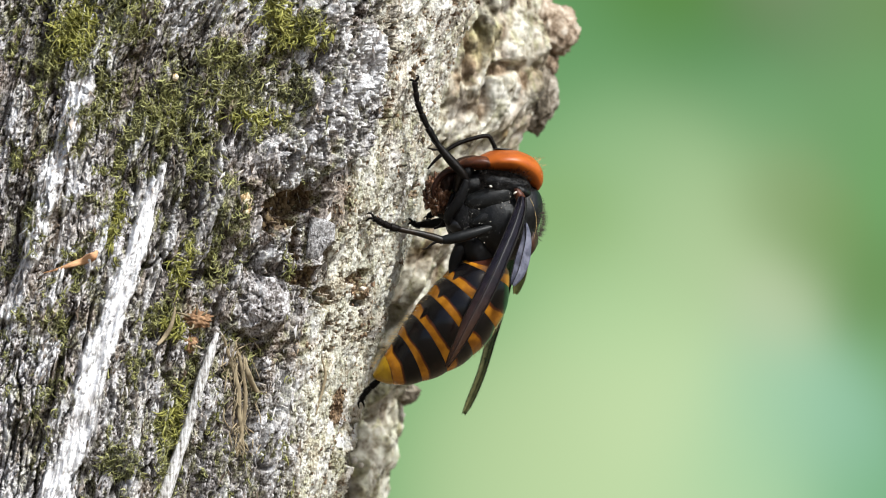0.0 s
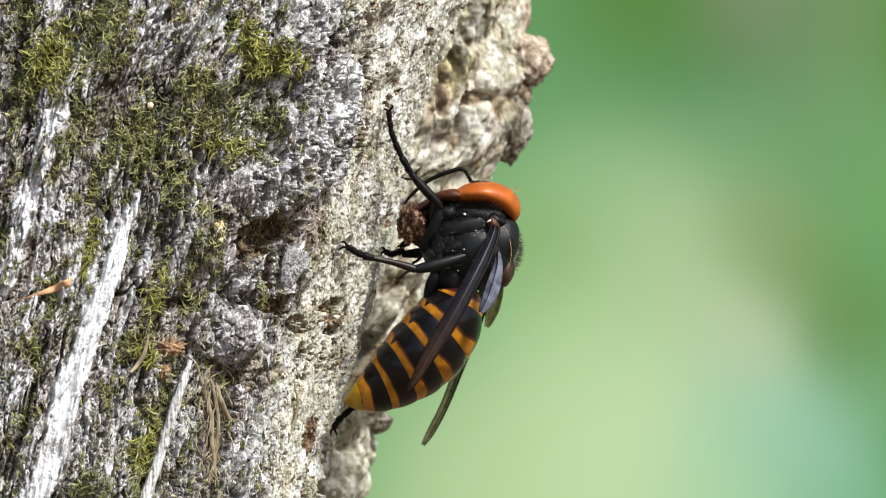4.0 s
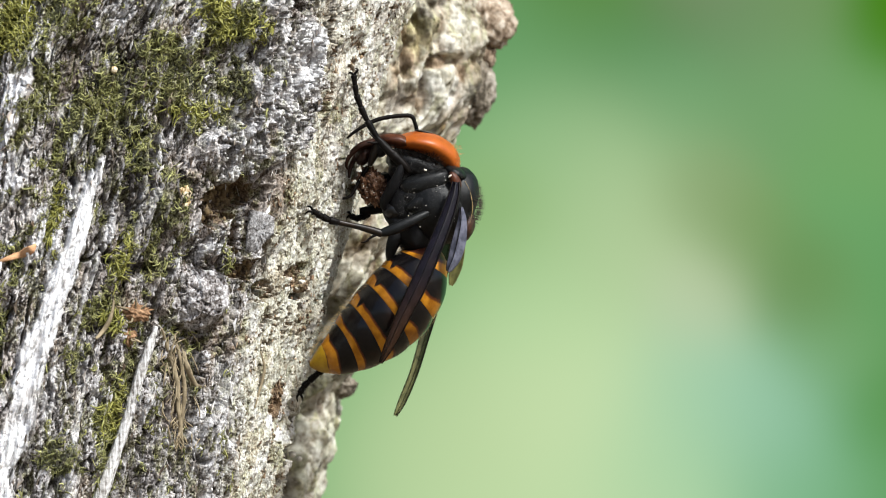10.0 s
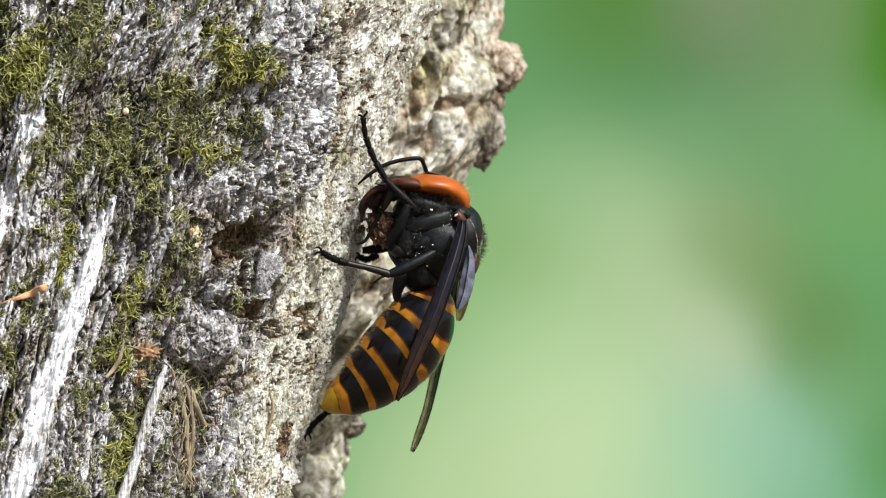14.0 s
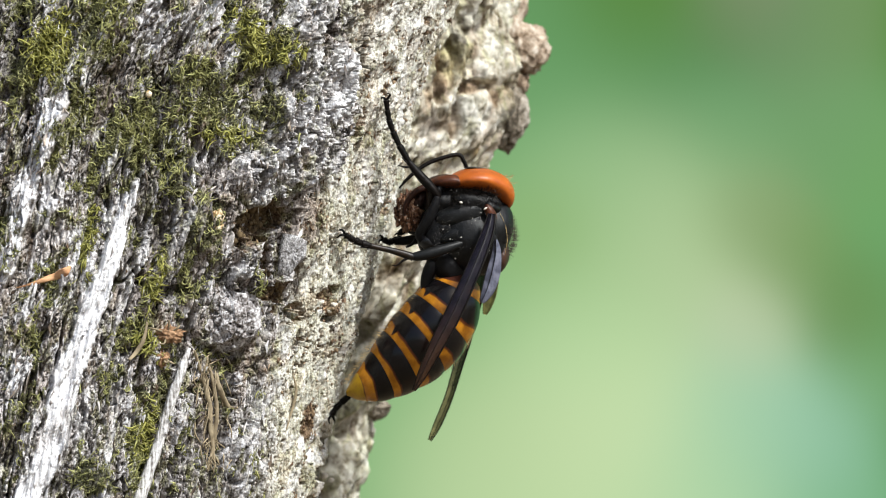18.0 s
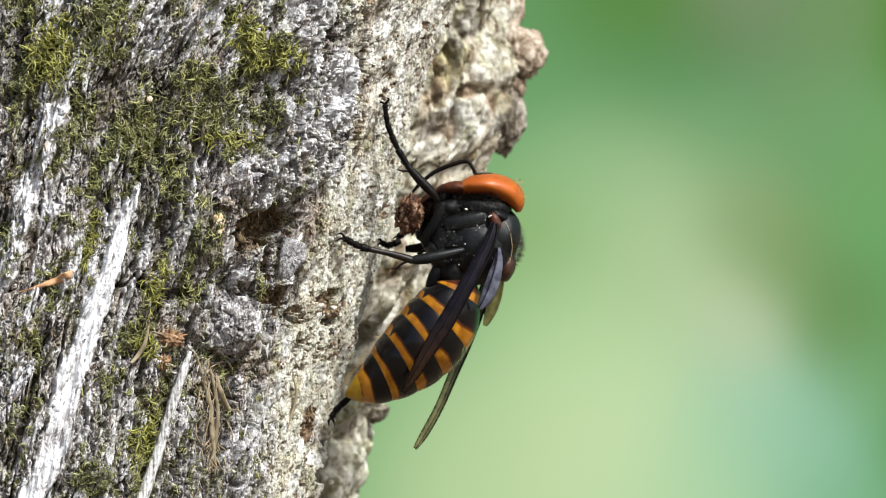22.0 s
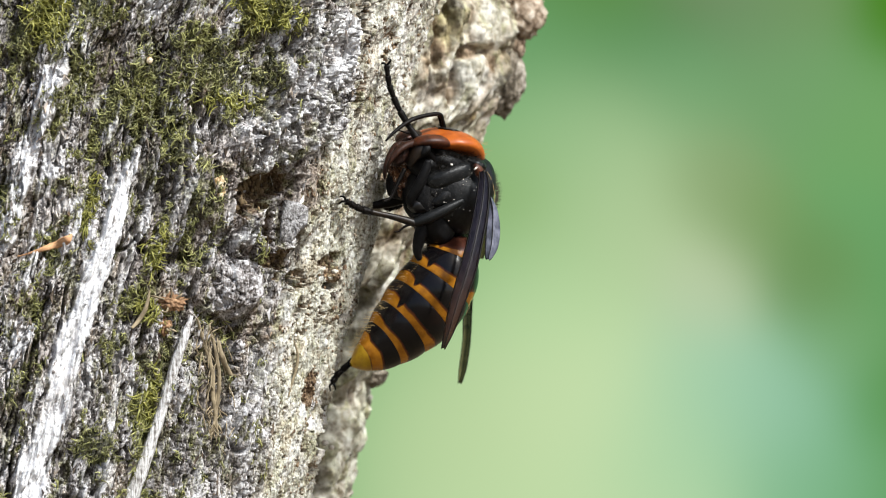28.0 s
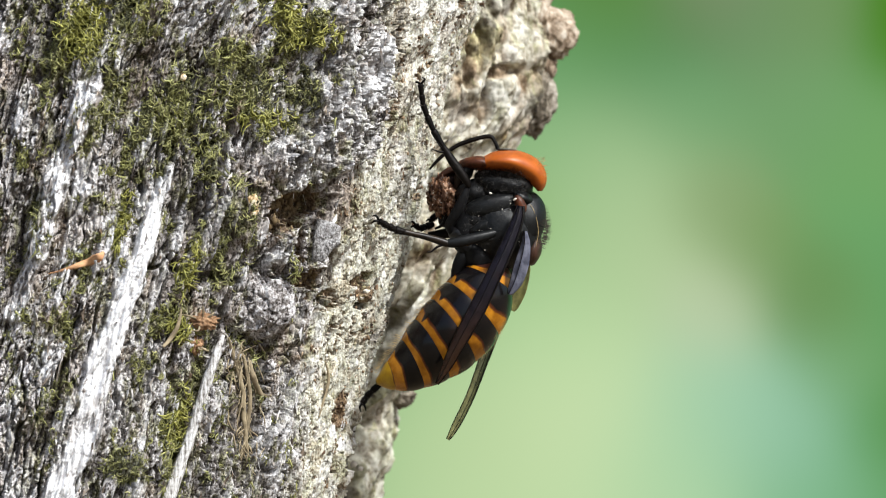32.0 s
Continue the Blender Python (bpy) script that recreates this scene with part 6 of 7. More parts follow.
    walk(gaster, [
        (0, pose(0.00680, -0.00001, 0.00819, 3.6, -1.7, 3.9)),
        (0.5, pose(0.00672, -0.00001, 0.00831, 4.3, -1.9, 4.7)),
        (1, pose(0.00647, -0.00002, 0.00867, 5.6, -3.6, 6.3)),
        (1.5, pose(0.00648, -0.00002, 0.00865, 7.9, -4.7, 8.9)),
        (2, pose(0.00622, -0.00003, 0.00877, 9.7, -6.5, 11.3)),
        (2.5, pose(0.00596, -0.00004, 0.00887, 11.8, -8.0, 14.1)),
        (3, pose(0.00611, -0.00003, 0.00883, 8.5, -6.3, 9.9)),
        (3.5, pose(0.00679, -0.00001, 0.00841, 2.9, -1.9, 3.2)),
        (5.5, pose(0.00716, 0.00001, 0.00805, -3.4, 0.6, -3.5)),
        (6, pose(0.00705, 0.00001, 0.00818, -1.9, 0.5, -2.0)),
        (6.5, pose(0.00712, 0.00001, 0.00812, -3.2, 0.8, -3.3)),
        (7, pose(0.00713, 0.00001, 0.00820, -3.2, 0.8, -3.3)),
        (7.5, pose(0.00704, 0.00001, 0.00832, -2.5, 0.6, -2.6)),
        (8, pose(0.00727, 0.00001, 0.00815, -4.0, 1.3, -4.1)),
        (8.5, pose(0.00703, 0.00001, 0.00847, -2.0, 0.4, -2.0)),
        (9, pose(0.00707, 0.00001, 0.00846, -2.6, 0.3, -2.7)),
        (9.5, pose(0.00707, 0.00000, 0.00845, -1.6, 0.3, -1.7)),
        (10, pose(0.00671, -0.00000, 0.00866, 1.8, -0.7, 1.9)),
        (10.5, pose(0.00702, 0.00000, 0.00840, -0.9, 0.1, -1.0)),
        (11, pose(0.00707, -0.00000, 0.00836, 0.2, 0.2, 0.2)),
        (11.5, pose(0.00705, -0.00000, 0.00835, 0.4, 0.1, 0.5)),
        (12, pose(0.00675, -0.00001, 0.00863, 2.3, -0.9, 2.4)),
        (12.5, pose(0.00704, 0.00000, 0.00840, -0.2, -0.1, -0.2)),
        (13, pose(0.00712, -0.00000, 0.00839, 0.0, -0.0, 0.0)),
        (13.5, pose(0.00666, -0.00001, 0.00872, 3.3, -1.6, 3.5)),
        (14, pose(0.00657, -0.00001, 0.00881, 4.6, -2.4, 5.0)),
        (14.5, pose(0.00646, -0.00002, 0.00900, 7.0, -5.3, 8.0)),
        (16.5, pose(0.00626, -0.00003, 0.00859, 11.3, -8.0, 13.6)),
        (17, pose(0.00632, -0.00003, 0.00839, 10.8, -9.4, 13.5)),
        (17.5, pose(0.00682, -0.00002, 0.00810, 5.4, -6.8, 6.5)),
        (18, pose(0.00690, -0.00001, 0.00824, 2.7, -2.5, 2.9)),
        (18.5, pose(0.00679, -0.00001, 0.00833, 2.6, -2.8, 2.8)),
        (19, pose(0.00706, -0.00001, 0.00811, 2.4, -5.4, 2.8)),
        (19.5, pose(0.00684, -0.00001, 0.00827, 2.9, -3.3, 3.3)),
        (20, pose(0.00687, -0.00000, 0.00831, 1.7, -2.6, 1.9)),
        (20.5, pose(0.00701, -0.00000, 0.00824, 1.4, -1.7, 1.5)),
        (21, pose(0.00718, 0.00000, 0.00820, -0.8, -0.9, -0.8)),
        (21.5, pose(0.00716, 0.00000, 0.00814, -0.6, -1.1, -0.7)),
        (22, pose(0.00733, 0.00001, 0.00798, -1.8, -0.9, -1.9)),
        (22.5, pose(0.00708, -0.00000, 0.00833, 0.4, -1.6, 0.5)),
        (23, pose(0.00695, -0.00000, 0.00832, 1.2, -1.7, 1.3)),
        (23.5, pose(0.00676, -0.00001, 0.00852, 4.6, -3.9, 5.2)),
        (24, pose(0.00719, -0.00000, 0.00819, 0.7, -1.6, 0.8)),
        (24.5, pose(0.00701, -0.00001, 0.00838, 2.2, -1.9, 2.4)),
        (25, pose(0.00705, -0.00001, 0.00843, 2.5, -1.7, 2.6)),
        (25.5, pose(0.00688, -0.00001, 0.00845, 4.1, -2.7, 4.5)),
        (27.5, pose(0.00607, -0.00004, 0.00869, 12.4, -7.4, 14.6)),
        (28, pose(0.00612, -0.00003, 0.00854, 11.2, -7.3, 13.2)),
        (28.5, pose(0.00640, -0.00003, 0.00832, 8.6, -4.8, 9.7)),
        (29, pose(0.00669, -0.00001, 0.00806, 5.1, -3.9, 5.7)),
        (29.5, pose(0.00668, -0.00001, 0.00808, 4.5, -3.2, 5.0)),
        (30, pose(0.00641, -0.00002, 0.00829, 5.8, -3.7, 6.5)),
        (30.5, pose(0.00648, -0.00002, 0.00823, 5.4, -3.1, 5.9)),
        (31, pose(0.00677, -0.00000, 0.00798, 1.0, -1.7, 1.1)),
        (31.5, pose(0.00693, 0.00000, 0.00792, -0.3, -1.4, -0.4)),
        (32, pose(0.00680, 0.00000, 0.00789, -1.6, -1.8, -1.7)),
    ])
    walk(near_wing, [
        (0, pose(0.01285, -0.00546, 0.01736, -18.1, 1.4, 11.7)),
        (0.5, pose(0.01264, -0.00541, 0.01770, -17.2, 0.0, 11.9)),
        (1, pose(0.01162, -0.00532, 0.01899, -17.6, -3.0, 13.1)),
        (1.5, pose(0.01194, -0.00513, 0.01884, -20.1, -2.6, 16.2)),
        (2, pose(0.01112, -0.00495, 0.01936, -20.4, -5.3, 18.0)),
        (2.5, pose(0.01038, -0.00472, 0.01976, -20.9, -8.1, 20.1)),
        (3, pose(0.01045, -0.00506, 0.01970, -20.7, -5.3, 16.9)),
        (3.5, pose(0.01257, -0.00550, 0.01812, -20.4, 2.1, 12.1)),
        (5.5, pose(0.01324, -0.00579, 0.01713, -1.4, 4.0, -2.6)),
        (6, pose(0.01307, -0.00574, 0.01747, -0.8, 2.6, -1.5)),
        (6.5, pose(0.01314, -0.00578, 0.01733, -1.3, 3.4, -2.5)),
        (7, pose(0.01316, -0.00578, 0.01759, -1.3, 3.1, -2.5)),
        (7.5, pose(0.01286, -0.00576, 0.01796, -1.0, 2.2, -1.9)),
        (8, pose(0.01360, -0.00581, 0.01739, -1.7, 4.4, -3.1)),
        (8.5, pose(0.01284, -0.00574, 0.01839, -0.7, 1.4, -1.5)),
        (9, pose(0.01285, -0.00576, 0.01843, -1.0, 1.8, -2.1)),
        (9.5, pose(0.01303, -0.00572, 0.01832, -0.6, 1.8, -1.3)),
        (10, pose(0.01218, -0.00556, 0.01892, -4.7, -2.1, 3.9)),
        (10.5, pose(0.01298, -0.00570, 0.01814, -0.4, 1.5, -0.7)),
        (11, pose(0.01336, -0.00565, 0.01788, 0.1, 1.1, 0.1)),
        (11.5, pose(0.01333, -0.00563, 0.01786, 0.2, 0.8, 0.3)),
        (12, pose(0.01238, -0.00554, 0.01878, 0.8, -2.5, 1.8)),
        (12.5, pose(0.01316, -0.00566, 0.01807, -0.1, 0.9, -0.1)),
        (13, pose(0.01344, -0.00565, 0.01802, 0.0, 1.3, 0.0)),
        (13.5, pose(0.01210, -0.00548, 0.01909, -9.2, -2.7, 7.2)),
        (14, pose(0.01186, -0.00540, 0.01939, -10.2, -4.0, 8.9)),
        (14.5, pose(0.01149, -0.00520, 0.02009, -18.6, -4.0, 14.8)),
        (16.5, pose(0.01152, -0.00477, 0.01874, -20.3, -6.2, 19.6)),
        (17, pose(0.01152, -0.00478, 0.01829, -20.4, -6.3, 19.5)),
        (17.5, pose(0.01253, -0.00531, 0.01746, -13.6, -2.6, 11.6)),
        (18, pose(0.01286, -0.00551, 0.01764, -9.3, -0.7, 6.9)),
        (18.5, pose(0.01239, -0.00552, 0.01799, -9.6, -1.6, 6.9)),
        (19, pose(0.01293, -0.00552, 0.01750, -7.2, -0.9, 5.9)),
        (19.5, pose(0.01257, -0.00549, 0.01783, -6.3, -2.1, 5.8)),
        (20, pose(0.01252, -0.00557, 0.01796, -6.0, -1.2, 4.5)),
        (20.5, pose(0.01310, -0.00558, 0.01764, -3.0, -0.1, 2.8)),
        (21, pose(0.01345, -0.00569, 0.01756, -0.3, 1.8, -0.6)),
        (21.5, pose(0.01340, -0.00568, 0.01739, -0.2, 1.5, -0.5)),
        (22, pose(0.01385, -0.00573, 0.01692, -0.8, 3.3, -1.5)),
        (22.5, pose(0.01314, -0.00563, 0.01797, 0.2, -0.1, 0.4)),
        (23, pose(0.01284, -0.00559, 0.01793, 0.4, -1.2, 1.0)),
        (23.5, pose(0.01241, -0.00538, 0.01854, -3.2, -4.4, 6.0)),
        (24, pose(0.01367, -0.00562, 0.01746, 0.3, 0.7, 0.6)),
        (24.5, pose(0.01319, -0.00554, 0.01802, 0.8, -1.2, 1.8)),
        (25, pose(0.01338, -0.00553, 0.01810, 0.9, -1.0, 2.0)),
        (25.5, pose(0.01297, -0.00543, 0.01821, -2.2, -2.9, 5.0)),
        (27.5, pose(0.01109, -0.00467, 0.01899, -20.4, -7.0, 20.4)),
        (28, pose(0.01106, -0.00480, 0.01863, -20.3, -6.0, 19.4)),
        (28.5, pose(0.01195, -0.00508, 0.01778, -20.1, -3.1, 16.8)),
        (29, pose(0.01250, -0.00535, 0.01708, -15.0, -1.7, 11.6)),
        (29.5, pose(0.01244, -0.00539, 0.01712, -13.4, -1.9, 10.4)),
        (30, pose(0.01162, -0.00530, 0.01783, -14.2, -4.3, 11.9)),
        (30.5, pose(0.01188, -0.00534, 0.01759, -13.2, -3.7, 11.0)),
        (31, pose(0.01236, -0.00560, 0.01691, 0.4, -1.5, 0.8)),
        (31.5, pose(0.01271, -0.00567, 0.01676, -0.1, 0.2, -0.3)),
        (32, pose(0.01200, -0.00573, 0.01687, -0.6, -0.3, -1.3)),
    ])
    walk(far_wing, [
        (0, pose(0.01275, 0.00591, 0.01694, 19.6, -4.2, -3.6)),
        (0.5, pose(0.01234, 0.00595, 0.01736, 18.5, -5.9, -2.5)),
        (1, pose(0.01093, 0.00603, 0.01877, 17.6, -9.8, -0.9)),
        (1.5, pose(0.01056, 0.00615, 0.01885, 22.1, -12.9, -0.4)),
        (2, pose(0.00911, 0.00624, 0.01949, 24.1, -17.7, 0.8)),
        (2.5, pose(0.00763, 0.00632, 0.02003, 25.5, -23.2, 2.4)),
        (3, pose(0.00882, 0.00619, 0.01970, 25.5, -16.5, -0.8)),
        (3.5, pose(0.01266, 0.00586, 0.01763, 21.7, -3.2, -4.8)),
        (5.5, pose(0.01498, 0.00539, 0.01591, -1.2, 3.8, -2.7)),
        (6, pose(0.01444, 0.00551, 0.01642, 3.4, 2.1, -3.0)),
        (6.5, pose(0.01483, 0.00540, 0.01614, -1.1, 3.2, -2.6)),
        (7, pose(0.01485, 0.00540, 0.01640, -1.1, 3.0, -2.6)),
        (7.5, pose(0.01439, 0.00546, 0.01687, -0.8, 1.9, -2.0)),
        (8, pose(0.01546, 0.00534, 0.01610, -1.4, 4.4, -3.2)),
        (8.5, pose(0.01424, 0.00550, 0.01737, -0.6, 1.1, -1.6)),
        (9, pose(0.01443, 0.00545, 0.01733, -0.8, 1.7, -2.1)),
        (9.5, pose(0.01433, 0.00553, 0.01733, -0.5, 1.2, -1.3)),
        (10, pose(0.01260, 0.00578, 0.01831, 5.0, -4.0, -0.1)),
        (10.5, pose(0.01411, 0.00558, 0.01722, 0.3, 0.6, -1.0)),
        (11, pose(0.01418, 0.00567, 0.01707, 0.1, -0.3, 0.2)),
        (11.5, pose(0.01409, 0.00569, 0.01708, 0.1, -0.7, 0.4)),
        (12, pose(0.01266, 0.00582, 0.01822, 0.5, -4.3, 1.9)),
        (12.5, pose(0.01408, 0.00564, 0.01723, -0.0, -0.2, -0.1)),
        (13, pose(0.01431, 0.00566, 0.01719, 0.0, 0.0, 0.0)),
        (13.5, pose(0.01211, 0.00588, 0.01863, 9.1, -5.9, -0.2)),
        (14, pose(0.01150, 0.00597, 0.01906, 9.2, -8.1, 1.0)),
        (14.5, pose(0.01035, 0.00612, 0.01998, 18.2, -12.4, 0.3)),
        (16.5, pose(0.00893, 0.00630, 0.01905, 20.5, -20.2, 3.9)),
        (17, pose(0.00896, 0.00630, 0.01854, 18.1, -19.9, 4.7)),
        (17.5, pose(0.01179, 0.00604, 0.01724, 14.1, -8.8, 0.5)),
        (18, pose(0.01302, 0.00585, 0.01712, 10.5, -3.9, -1.2)),
        (18.5, pose(0.01257, 0.00584, 0.01747, 10.2, -4.5, -1.1)),
        (19, pose(0.01314, 0.00584, 0.01698, 8.5, -3.7, -0.6)),
        (19.5, pose(0.01265, 0.00587, 0.01735, 6.7, -5.0, 0.5)),
        (20, pose(0.01295, 0.00578, 0.01736, 6.9, -3.3, -0.8)),
        (20.5, pose(0.01361, 0.00576, 0.01698, 5.9, -2.0, -0.8)),
        (21, pose(0.01454, 0.00560, 0.01666, -0.2, 0.8, -0.6)),
        (21.5, pose(0.01445, 0.00561, 0.01651, -0.2, 0.5, -0.5)),
        (22, pose(0.01521, 0.00551, 0.01588, -0.6, 2.6, -1.5)),
        (22.5, pose(0.01391, 0.00569, 0.01721, 0.1, -1.3, 0.4)),
        (23, pose(0.01340, 0.00575, 0.01726, 0.3, -2.6, 1.0)),
        (23.5, pose(0.01201, 0.00598, 0.01823, 0.9, -7.3, 4.1)),
        (24, pose(0.01436, 0.00571, 0.01672, 0.2, -0.8, 0.6)),
        (24.5, pose(0.01348, 0.00581, 0.01745, 0.6, -3.1, 1.9)),
        (25, pose(0.01360, 0.00583, 0.01756, 0.6, -3.1, 2.1)),
        (25.5, pose(0.01273, 0.00594, 0.01784, 0.9, -5.7, 3.5)),
        (27.5, pose(0.00823, 0.00633, 0.01938, 25.6, -22.8, 2.8)),
        (28, pose(0.00856, 0.00629, 0.01891, 25.6, -20.6, 1.7)),
        (28.5, pose(0.01037, 0.00619, 0.01788, 21.7, -14.0, 0.4)),
        (29, pose(0.01195, 0.00601, 0.01683, 15.7, -7.8, -0.7)),
        (29.5, pose(0.01206, 0.00597, 0.01681, 14.0, -7.1, -0.6)),
        (30, pose(0.01086, 0.00605, 0.01765, 13.3, -10.4, 0.9)),
        (30.5, pose(0.01127, 0.00602, 0.01736, 12.7, -9.2, 0.6)),
        (31, pose(0.01298, 0.00573, 0.01622, 0.3, -2.8, 0.9)),
        (31.5, pose(0.01369, 0.00563, 0.01591, -0.1, -0.7, -0.3)),
        (32, pose(0.01334, 0.00553, 0.01591, -0.5, -0.5, -1.3)),
    ])
    walk(fore_tibia, [
        (0, pose(-0.00006, -0.00547, 0.02575, 0.0, 5.3, 0.0)),
        (0.5, pose(-0.00006, -0.00547, 0.02575, 0.0, 4.7, 0.0)),
        (1, pose(-0.00006, -0.00547, 0.02575, 0.0, 3.4, 0.0)),
        (1.5, pose(-0.00006, -0.00547, 0.02575, 0.0, 2.6, 0.0)),
        (2, pose(-0.00006, -0.00547, 0.02575, 0.0, 4.1, 0.0)),
        (2.5, pose(-0.00006, -0.00547, 0.02575, 0.0, 6.4, 0.0)),
        (3, pose(-0.00006, -0.00547, 0.02575, 0.0, 6.3, 0.0)),
        (3.5, pose(-0.00006, -0.00547, 0.02575, 0.0, 3.1, 0.0)),
        (5.5, pose(-0.00006, -0.00547, 0.02575, 0.0, 4.6, 0.0)),
        (6, pose(-0.00006, -0.00547, 0.02575, 0.0, 3.9, 0.0)),
        (6.5, pose(-0.00006, -0.00547, 0.02575, 0.0, 4.1, 0.0)),
        (7, pose(-0.00006, -0.00547, 0.02575, 0.0, 3.0, 0.0)),
        (7.5, pose(-0.00006, -0.00547, 0.02575, 0.0, 2.6, 0.0)),
        (8, pose(-0.00006, -0.00547, 0.02575, 0.0, 2.0, 0.0)),
        (8.5, pose(-0.00006, -0.00547, 0.02575, 0.0, 0.6, 0.0)),
        (9, pose(-0.00006, -0.00547, 0.02575, 0.0, 0.4, 0.0)),
        (9.5, pose(-0.00006, -0.00547, 0.02575, 0.0, 0.2, 0.0)),
        (10, pose(-0.00006, -0.00547, 0.02575, 0.0, 0.9, 0.0)),
        (10.5, pose(-0.00006, -0.00547, 0.02575, 0.0, 1.2, 0.0)),
        (11, pose(-0.00006, -0.00547, 0.02575, 0.0, 0.9, 0.0)),
        (11.5, pose(-0.00006, -0.00547, 0.02575, 0.0, 1.1, 0.0)),
        (12, pose(-0.00006, -0.00547, 0.02575, 0.0, 0.7, 0.0)),
        (12.5, pose(-0.00006, -0.00547, 0.02575, 0.0, 0.8, 0.0)),
        (13, pose(-0.00006, -0.00547, 0.02575, 0.0, -0.1, 0.0)),
        (13.5, pose(-0.00006, -0.00547, 0.02575, 0.0, 0.5, 0.0)),
        (14, pose(-0.00006, -0.00547, 0.02575, 0.0, -0.1, 0.0)),
        (14.5, pose(-0.00006, -0.00547, 0.02575, 0.0, -2.6, 0.0)),
        (16.5, pose(-0.00006, -0.00547, 0.02575, 0.0, 5.3, 0.0)),
        (17, pose(-0.00006, -0.00547, 0.02575, 0.0, 7.6, 0.0)),
        (17.5, pose(-0.00006, -0.00547, 0.02575, 0.0, 6.3, 0.0)),
        (18, pose(-0.00006, -0.00547, 0.02575, 0.0, 4.0, 0.0)),
        (18.5, pose(-0.00006, -0.00547, 0.02575, 0.0, 4.6, 0.0)),
        (19, pose(-0.00006, -0.00547, 0.02575, 0.0, 4.3, 0.0)),
        (19.5, pose(-0.00006, -0.00547, 0.02575, 0.0, 4.5, 0.0)),
        (20, pose(-0.00006, -0.00547, 0.02575, 0.0, 4.1, 0.0)),
        (20.5, pose(-0.00006, -0.00547, 0.02575, 0.0, 3.0, 0.0)),
        (21, pose(-0.00006, -0.00547, 0.02575, 0.0, 1.9, 0.0)),
        (21.5, pose(-0.00006, -0.00547, 0.02575, 0.0, 2.8, 0.0)),
        (22, pose(-0.00006, -0.00547, 0.02575, 0.0, 3.0, 0.0)),
        (22.5, pose(-0.00006, -0.00547, 0.02575, 0.0, 1.4, 0.0)),
        (23, pose(-0.00006, -0.00547, 0.02575, 0.0, 2.8, 0.0)),
        (23.5, pose(-0.00006, -0.00547, 0.02575, 0.0, 1.8, 0.0)),
        (24, pose(-0.00006, -0.00547, 0.02575, 0.0, 1.5, 0.0)),
        (24.5, pose(-0.00006, -0.00547, 0.02575, 0.0, 0.9, 0.0)),
        (25, pose(-0.00006, -0.00547, 0.02575, 0.0, -0.2, 0.0)),
        (25.5, pose(-0.00006, -0.00547, 0.02575, 0.0, 1.0, 0.0)),
        (27.5, pose(-0.00006, -0.00547, 0.02575, 0.0, 6.4, 0.0)),
        (28, pose(-0.00006, -0.00547, 0.02575, 0.0, 8.4, 0.0)),
        (28.5, pose(-0.00006, -0.00547, 0.02575, 0.0, 7.6, 0.0)),
        (29, pose(-0.00006, -0.00547, 0.02575, 0.0, 7.9, 0.0)),
        (29.5, pose(-0.00006, -0.00547, 0.02575, 0.0, 8.1, 0.0)),
        (30, pose(-0.00006, -0.00547, 0.02575, 0.0, 9.1, 0.0)),
        (30.5, pose(-0.00006, -0.00547, 0.02575, 0.0, 8.8, 0.0)),
        (31, pose(-0.00006, -0.00547, 0.02575, 0.0, 9.2, 0.0)),
        (31.5, pose(-0.00006, -0.00547, 0.02575, 0.0, 8.2, 0.0)),
        (32, pose(-0.00006, -0.00547, 0.02575, 0.0, 11.1, 0.0)),
    ])
